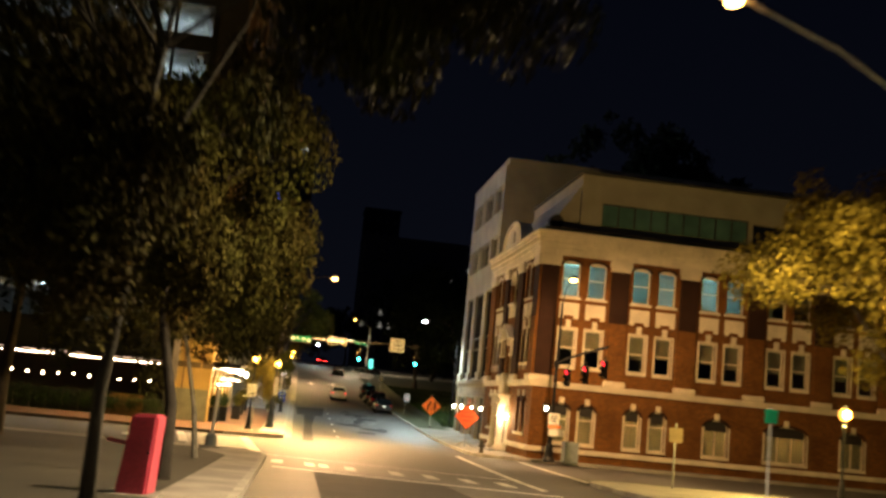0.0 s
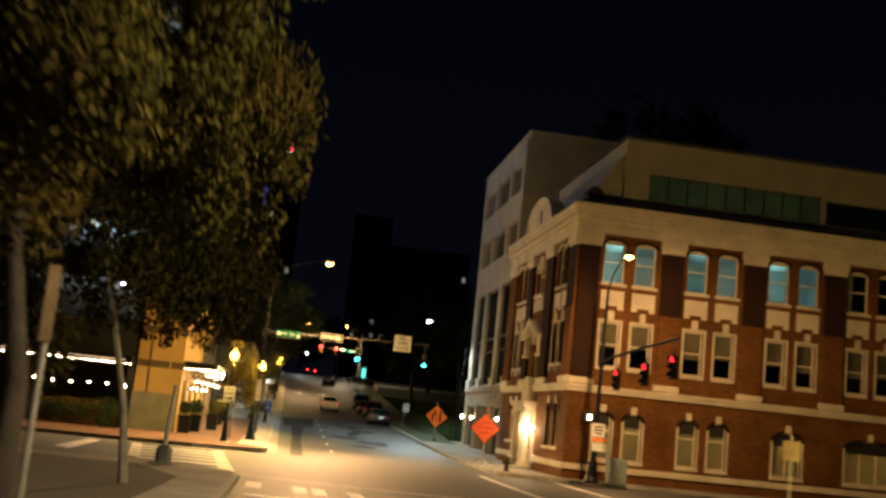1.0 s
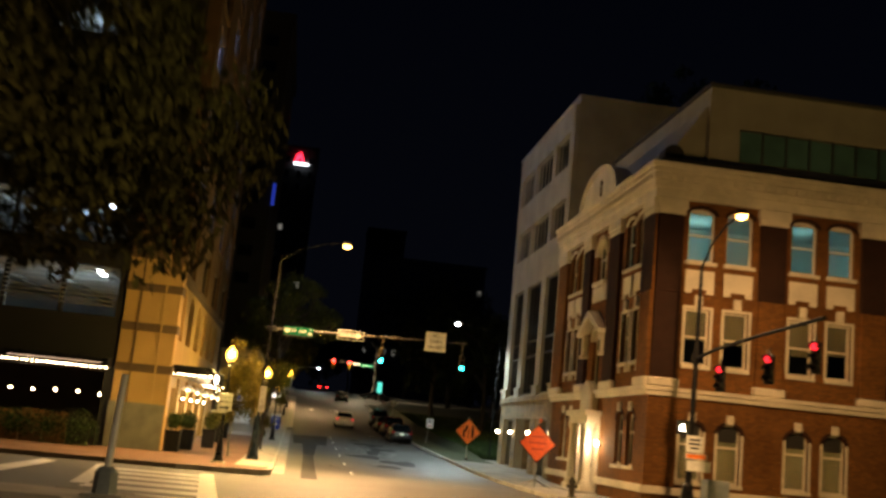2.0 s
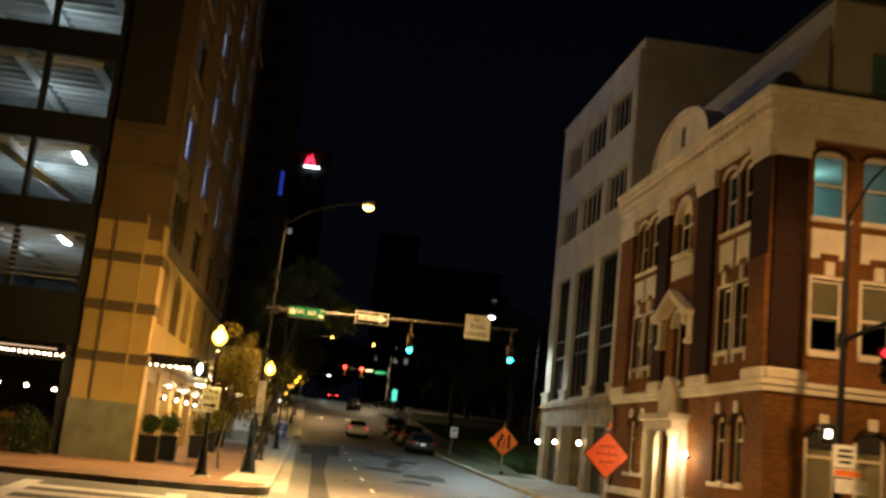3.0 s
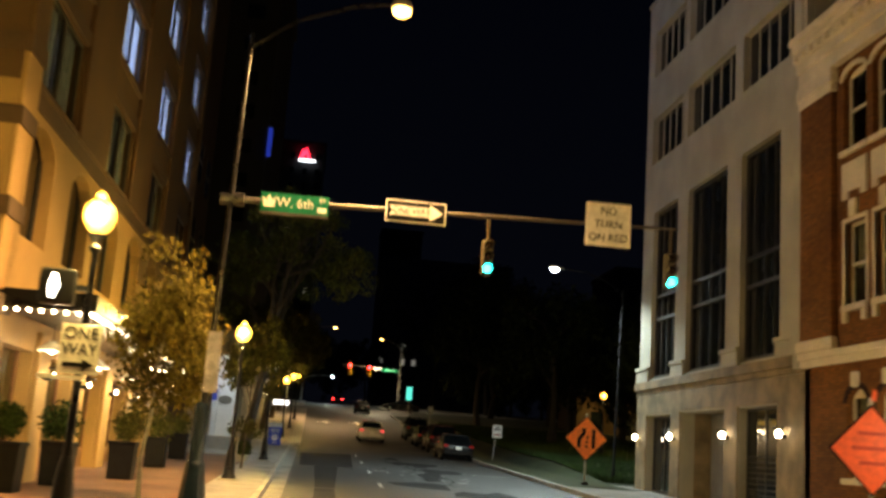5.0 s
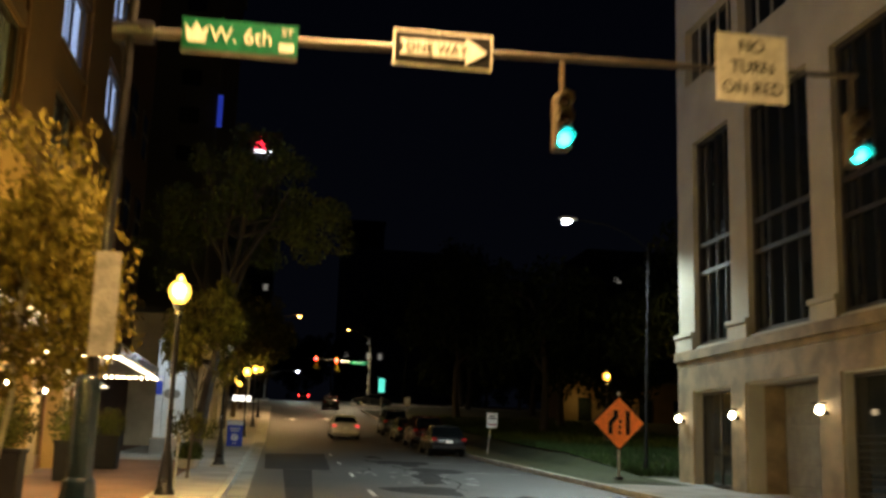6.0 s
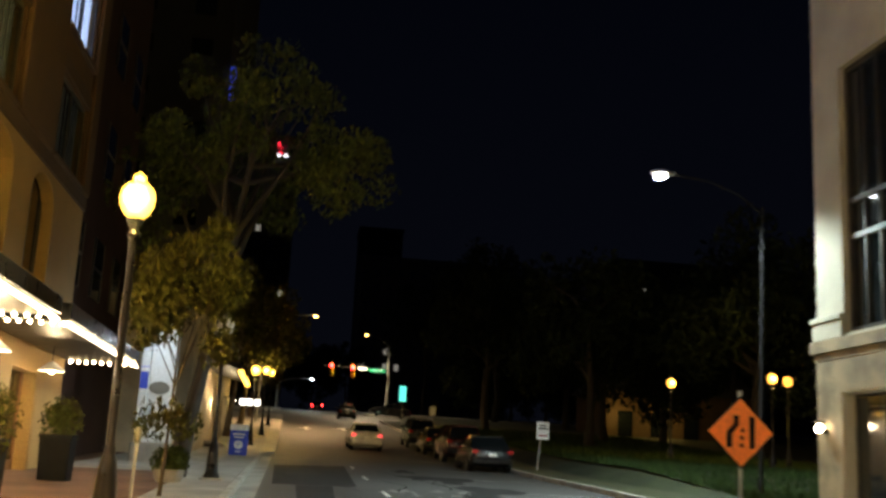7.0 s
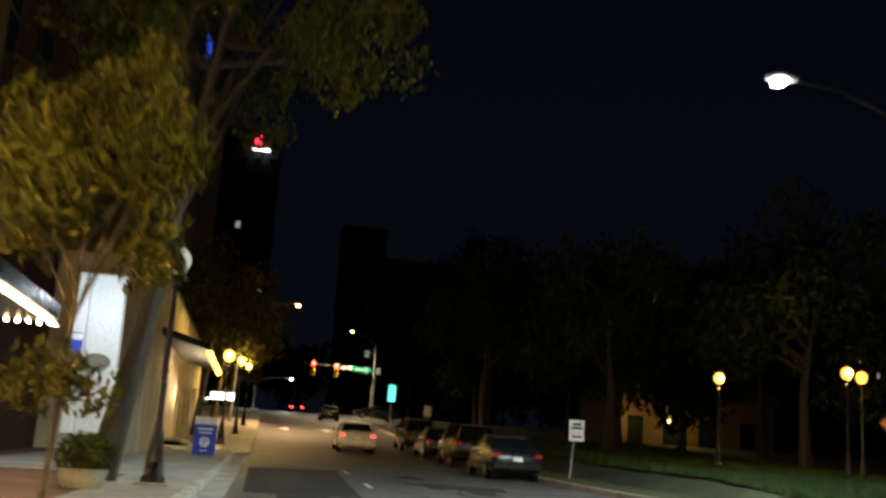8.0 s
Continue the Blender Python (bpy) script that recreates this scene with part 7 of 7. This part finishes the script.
tree(-9.0, 20.0, 10, (-9.5, 20.5, 6.0), (5.0, 5.0, 4.5), 9000, 0.2, "leaf_unlit", "dark tree behind the pavement", 0.2, seed=24, clumps=80, spread=1.0)
tree(-9.5, 33.0, 10, (-9.5, 33.0, 5.6), (4.5, 4.0, 4.6), 18000, 0.16, "leaf_unlit", "dark tree by the side street", 0.2, seed=25, clumps=80, spread=0.9)
tree(13.2, 21.0, 7, (13.4, 21.0, 4.5), (4.1, 3.6, 2.0), 42000, 0.11, "leaf_lamp_gold", "golden-lit young tree at the near corner", 0.13, seed=26, clumps=110, spread=(0.7, 0.7, 0.5), droop=1.2, wings=[((15.0, 21.5, 2.4), (2.2, 2.0, 1.3), 36)])
tree(-3.0, 67.7, 6, (-2.8, 67.6, 1.7), (0.72, 0.95, 1.95), 10500, 0.10, "leaf_lamp_amber", "small golden-lit street tree by the canopy", 0.042, "pale_bark", seed=31, limbs=10, clumps=60, spread=(0.4, 0.4, 0.5), droop=1.5, wings=[((-2.2, 67.4, 0.9), (0.45, 0.6, 0.6), 14), ((-2.5, 67.5, 0.1), (0.7, 0.7, 0.35), 10), ((-3.3, 67.5, 0.8), (0.5, 0.6, 0.6), 8)])
tree(-2.0, 82.6, 6, (-1.9, 82.5, 1.9), (1.0, 1.05, 2.0), 7600, 0.125, "leaf_street", "street tree with loose yellow-green leaves", 0.036, seed=38, limbs=13, clumps=58, spread=(0.30, 0.30, 0.36), droop=1.3, wings=[((-1.25, 82.4, 0.9), (0.35, 0.4, 0.6), 5), ((-1.1, 82.4, 2.3), (0.25, 0.35, 0.3), 3), ((-2.0, 82.4, -0.25), (0.6, 0.5, 0.4), 4)])
tree(-2.45, 89.6, 12, (-1.3, 90.4, 7.2), (2.9, 4.2, 2.4), 11500, 0.15, "leaf_green", "large street tree leaning over the roadway", 0.22, "dark_bark", seed=33, limbs=15, clumps=95, spread=(0.5, 0.5, 0.45), droop=1.4, wings=[((0.9, 88.0, 6.2), (1.1, 1.2, 0.8), 16), ((-3.6, 90.0, 5.6), (1.3, 1.5, 1.2), 10)])
tree(-3.4, 128.0, 10, (-3.0, 128.0, 6.6), (3.8, 4.0, 3.8), 6000, 0.28, "leaf", "street tree by the shops", 0.2, seed=34, clumps=60, spread=1.0)
tree(-3.4, 146.0, 11, (-3.0, 146.0, 8.4), (3.8, 4.5, 4.2), 6000, 0.3, "leaf", "street tree by the shops", 0.2, seed=35, clumps=60, spread=1.0)
tree(-3.4, 164.0, 11, (-2.6, 164.0, 9.6), (3.8, 4.5, 4.4), 5500, 0.32, "leaf", "street tree on the rise", 0.2, seed=36, clumps=60, spread=1.0)
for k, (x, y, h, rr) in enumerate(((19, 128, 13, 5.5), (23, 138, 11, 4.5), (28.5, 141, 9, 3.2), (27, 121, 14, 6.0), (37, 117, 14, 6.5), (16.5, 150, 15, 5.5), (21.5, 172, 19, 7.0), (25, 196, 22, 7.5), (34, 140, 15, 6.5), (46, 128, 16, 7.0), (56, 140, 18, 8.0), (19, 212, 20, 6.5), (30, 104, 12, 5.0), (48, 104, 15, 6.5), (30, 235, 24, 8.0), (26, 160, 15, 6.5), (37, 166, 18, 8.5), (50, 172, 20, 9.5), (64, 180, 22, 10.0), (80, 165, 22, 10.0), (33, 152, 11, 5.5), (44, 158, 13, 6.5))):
    tree(x, y, h, (x, y, G(y) + h * 0.62), (rr, rr, h * 0.40), 5200, 0.5, "leaf_unlit", "large dark tree in the unlit square", 0.32, seed=50 + k, clumps=60, spread=1.5, group="trees in the square", ground=G(y) + 0.4, bark="dark_bark")
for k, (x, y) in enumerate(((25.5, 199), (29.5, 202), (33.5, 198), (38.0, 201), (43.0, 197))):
    tree(x, y, 10, (x, y, G(y) + 4.8), (4.2, 4.2, 4.9), 6500, 0.5, "leaf_unlit", "low dense dark tree behind the square", 0.25, "dark_bark", seed=110 + k, clumps=60, spread=1.3, group="trees in the square", ground=G(y) - 0.1)
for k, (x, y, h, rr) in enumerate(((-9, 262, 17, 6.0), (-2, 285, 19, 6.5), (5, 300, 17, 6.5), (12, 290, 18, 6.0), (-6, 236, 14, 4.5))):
    tree(x, y, h, (x, y, G(y) + h * 0.55), (rr, rr, h * 0.45), 7000, 0.6, "leaf_unlit", "large dark tree beyond the crest of the street", 0.3, seed=90 + k, clumps=60, spread=1.5, group="trees beyond the crest")
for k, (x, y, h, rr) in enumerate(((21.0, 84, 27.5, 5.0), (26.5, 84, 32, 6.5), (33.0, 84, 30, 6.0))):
    tree(x + 3, y + 12, h, (x + 3, y + 12, h * 0.66), (rr, rr, h * 0.34), 9000, 0.6, "leaf_unlit", "tall dark tree behind the office building", 0.35, seed=70 + k, clumps=60, spread=1.5, group="trees in the square")


def shrub(name, x, y, z, r0, squash, count, mat, label, parent=None):
    me = leaf_cloud([(0, 0, 0), (0.25 * r0, 0.1 * r0, 0.2 * r0), (-0.2 * r0, -0.15 * r0, 0.1 * r0), (0, 0.2 * r0, -0.2 * r0)], (r0 * 0.85, r0 * 0.85, r0 * 0.85 * squash), count, 0.09, int(x * 7 + y * 13) % 1000, 0.0)
    me.materials.append(M[mat])
    o = new(name, me)
    o.location = (x, y, z)
    if label:
        tagged(o, label, "shrub", "planter shrubs")
    return o


for x, y in ((-5.42, 67.1), (-5.1, 70.0), (-4.4, 73.8), (-4.5, 80.4), (-4.5, 86.0)):
    g = G(y) + 0.15
    pl_ = empty("planter_box", (x, y, g), label="tall square dark planter box outside the hotel", category="planter", group="hotel planters")
    b = bmesh.new()
    w0, w1, h = 0.29, 0.32, 0.92
    lo = [b.verts.new((x + sx * w0, y + sy * w0, g)) for sx, sy in ((-1, -1), (1, -1), (1, 1), (-1, 1))]
    hi = [b.verts.new((x + sx * w1, y + sy * w1, g + h)) for sx, sy in ((-1, -1), (1, -1), (1, 1), (-1, 1))]
    b.faces.new(lo)
    b.faces.new(hi)
    for i in range(4):
        b.faces.new((lo[i], lo[(i + 1) % 4], hi[(i + 1) % 4], hi[i]))
    bmesh.ops.bevel(b, geom=b.edges[:], offset=0.015, segments=1, affect="EDGES")
    part("box", b, M["matte_black"], pl_)
    part("rim", B((x - 0.34, x + 0.34, y - 0.34, y + 0.34, g + h - 0.07, g + h + 0.005), bevel=0.012), M["matte_black"], pl_)
    shrub("shrub", x, y, g + h + 0.38, 0.36 if y < 72 else 0.46, 1.15, 1500, "leaf_deep" if y < 72 else "leaf_street", "clipped round green shrub growing in a planter" if y < 72 else "loose leafy green shrub growing in a planter")
for k in range(14):
    x = -8.9 - 1.3 * k
    shrub("hedge_shrub", x, 64.5, G(64.5) + 0.85, 0.85, 0.9, 1300, "leaf_deep", "dense green hedge shrub along the patio")
shrub("hedge_shrub", -2.35, 87.3, G(87.3) + 0.62, 0.38, 0.8, 1800, "leaf_green", "bright green bush in a stone tub")
tub = empty("stone_tub", (-2.35, 87.3, G(87.3) + 0.15), label="grey stone tub on the pavement", category="planter")
part("bowl", lathe(bmesh.new(), -2.35, 87.3, [(0.26, G(87.3) + 0.15), (0.32, G(87.3) + 0.25), (0.36, G(87.3) + 0.42), (0.3, G(87.3) + 0.42)], 14), M["concrete"], tub)
gr = np.random.RandomState(9)
count = 34000
gx, gyy = 12.4 + 16.0 * gr.rand(count) ** 1.4, 89.2 + 60.0 * gr.rand(count) ** 1.3
gz_ = np.interp(gyy, _ys, _zs) + 0.20 + np.minimum(0.5, (gyy - 89) * 0.05)
ga, gh = gr.rand(count) * 2 * np.pi, 0.10 + 0.16 * gr.rand(count)
gv = np.stack([np.stack([gx - 0.03 * np.cos(ga), gyy - 0.03 * np.sin(ga), gz_ - 0.01], 1), np.stack([gx + 0.03 * np.cos(ga), gyy + 0.03 * np.sin(ga), gz_ - 0.01], 1), np.stack([gx + 0.05 * np.sin(3 * ga), gyy + 0.05 * np.cos(3 * ga), gz_ + gh], 1)], 1).reshape(-1, 3)
gm = bpy.data.meshes.new("grass")
gm.from_pydata(gv.tolist(), [], np.arange(count * 3).reshape(-1, 3).tolist())
gm.materials.append(M["leaf_deep"])
tagged(new("grass", gm), "uneven dark grass of the unlit square", "grass", kind="stuff")



# ---- cars ----
CAR_PAINT = {
    "white": material("white_car_paint", (0.72, 0.72, 0.70), 0.25, 0.1, vary=0.05, scale=2, fine=10, bump=0.0),
    "dark": material("dark_car_paint", (0.02, 0.022, 0.026), 0.22, 0.3, vary=0.1, scale=2, fine=10, bump=0.0),
    "grey": material("grey_car_paint", (0.075, 0.078, 0.082), 0.25, 0.5, vary=0.1, scale=2, fine=10, bump=0.0),
    "red": material("dark_red_car_paint", (0.05, 0.008, 0.008), 0.25, 0.3, vary=0.1, scale=2, fine=10, bump=0.0),
}


def car(x, y, paint_key, label, lit=False, suv=False, length=4.75, back=0.0, heads=False, tail="tail_on"):
    """A parked or waiting car, its tail towards -y; (x, y) is the middle of its tail."""
    c = empty("car", (0, 0, 0), label=label, category="car", group="cars in the street")
    k = length / 4.75
    up = 0.18 if suv else 0.0
    st = [(0.0, 0.70, 0.46, 0.78), (0.07, 0.82, 0.34, 0.92), (0.2, 0.88, 0.26, 1.02), (0.6, 0.905, 0.2, 1.06), (1.1, 0.92, 0.18, 1.05), (2.4, 0.925, 0.17, 1.0), (3.4, 0.92, 0.18, 0.97), (4.1, 0.88, 0.22, 0.88), (4.5, 0.8, 0.28, 0.78), (4.68, 0.68, 0.36, 0.68), (4.75, 0.55, 0.42, 0.6)]
    bm = bmesh.new()
    rings = []
    for yy, w, zl, zt in st:
        zl, zt = zl + up * 0.4, zt + up
        half = [(0.0, zl), (w * 0.82, zl), (w * 0.97, zl + 0.1), (w, zl + 0.3 * (zt - zl) + 0.05), (w * 0.99, zl + 0.62 * (zt - zl)), (w * 0.955, zt - 0.1), (w * 0.9, zt - 0.03), (w * 0.6, zt), (0.0, zt + 0.015)]
        ring = [(a, b) for a, b in half] + [(-a, b) for a, b in half[-2:0:-1]]
        rings.append([bm.verts.new((a, yy * k, b)) for a, b in ring])
    n = len(rings[0])
    for a, b in zip(rings, rings[1:]):
        for i in range(n):
            bm.faces.new((a[i], a[(i + 1) % n], b[(i + 1) % n], b[i]))
    bm.faces.new(rings[0])
    bm.faces.new(rings[-1])
    body = part("body", bm, CAR_PAINT[paint_key], c, smooth=True)
    zb, zr = 1.0 + up, (1.78 if suv else 1.46)
    y0, y1, y2, y3 = (0.12, 0.4, 2.7, 3.6) if suv else (0.62, 1.35, 2.55, 3.5)
    g = bmesh.new()
    lo = [g.verts.new((sx * 0.80, yy * k, zb)) for sx, yy in ((-1, y0), (1, y0), (1, y3), (-1, y3))]
    hi = [g.verts.new((sx * 0.615, yy * k, zr - 0.03)) for sx, yy in ((-1, y1), (1, y1), (1, y2), (-1, y2))]
    g.faces.new(lo)
    g.faces.new(hi)
    for i in range(4):
        g.faces.new((lo[i], lo[(i + 1) % 4], hi[(i + 1) % 4], hi[i]))
    part("glasshouse", g, M["dark_glass"], c)
    rf = bmesh.new()
    box(rf, -0.64, 0.64, (y1 - 0.06) * k, (y2 + 0.06) * k, zr - 0.05, zr + 0.02)
    bmesh.ops.bevel(rf, geom=rf.edges[:], offset=0.03, segments=2, affect="EDGES")
    part("roof", rf, CAR_PAINT[paint_key], c, smooth=True)
    for sx in (-1, 1):
        for ya, yb in ((y0, y1), (y3, y2), ((y0 + y3) / 2 + 0.05, (y1 + y2) / 2)):
            part("pillar", rod(bmesh.new(), (sx * 0.80, ya * k, zb - 0.02), (sx * 0.625, yb * k, zr - 0.02), 0.045, 0.035, 6), CAR_PAINT[paint_key], c)
        tl = bmesh.new()
        box(tl, min(sx * 0.6, sx * 0.86), max(sx * 0.6, sx * 0.86), 0.02, 0.2, 0.78 + up, 0.93 + up, 0.02)
        part("tail_lamp", tl, M[tail] if lit else M["tail_off"], c, "lit red tail lamp" if lit else "")
        hl = bmesh.new()
        box(hl, min(sx * 0.42, sx * 0.74), max(sx * 0.42, sx * 0.74), 4.45 * k, 4.64 * k, 0.60 + up, 0.72 + up, 0.02)
        part("head_lamp", hl, M["head_on"] if heads else M["globe_off"], c, "lit head lamp" if heads else "")
        mi = bmesh.new()
        box(mi, min(sx * 0.90, sx * 1.06), max(sx * 0.90, sx * 1.06), 3.0 * k, 3.1 * k, 0.98 + up, 1.12 + up, 0.02)
        part("mirror", mi, CAR_PAINT[paint_key], c)
        for yw in (0.95, 3.75):
            wh = part("wheel", rod(bmesh.new(), (sx * 0.70, yw * k, 0.32), (sx * 0.93, yw * k, 0.32), 0.32, 0.31, 20), M["rubber"], c, smooth=True)
            part("rim", lathe_x(sx * 0.93, sx * 0.945, yw * k, 0.32, 0.21), M["chrome"], wh)
    bp = bmesh.new()
    box(bp, -0.84, 0.84, -0.06, 0.12, 0.36 + up * 0.6, 0.60 + up * 0.6, 0.05)
    part("bumper", bp, CAR_PAINT[paint_key] if paint_key == "white" else M["black"], c, smooth=True)
    part("number_plate", B((-0.16, 0.16, -0.015, 0.02, 0.66 + up, 0.80 + up)), M["sign_white"], c)
    slope = (G(y + 3) - G(y)) / 3
    c.location = (x, y, G(y + 0.9) - slope * 0.9)
    c.rotation_euler = (math.atan(slope), 0, back)
    return c


def lathe_x(xa, xb, y, z, r):
    bm = rod(bmesh.new(), (xa, y, z), (xb, y, z), r, r * 0.9, 16)
    return bm


car(4.6, 122.0, "white", "white saloon car driving up the street with lit tail lamps", True, tail="tail_low")
for x, y, col, lab, suv in ((8.65, 106.3, "dark", "black parked saloon with chrome trim", False), (8.62, 113.3, "red", "dark parked hatchback by the kerb", True), (8.55, 120.2, "dark", "dark parked car by the kerb", False), (8.5, 128.4, "grey", "grey parked car by the kerb", True)):
    car(x, y, col, lab, False, suv)
car(4.4, 222.0, "dark", "dark car driving over the far crest with lit tail lamps", True)
car(6.3, 174.0, "grey", "grey car waiting at the far red light", False)
car(-9.5, 183.0, "white", "pale car with lit head lamps in the far side street", False, back=-2.3, heads=True)
car(14.0, 184.0, "grey", "grey car in the far side street", False, back=1.57)
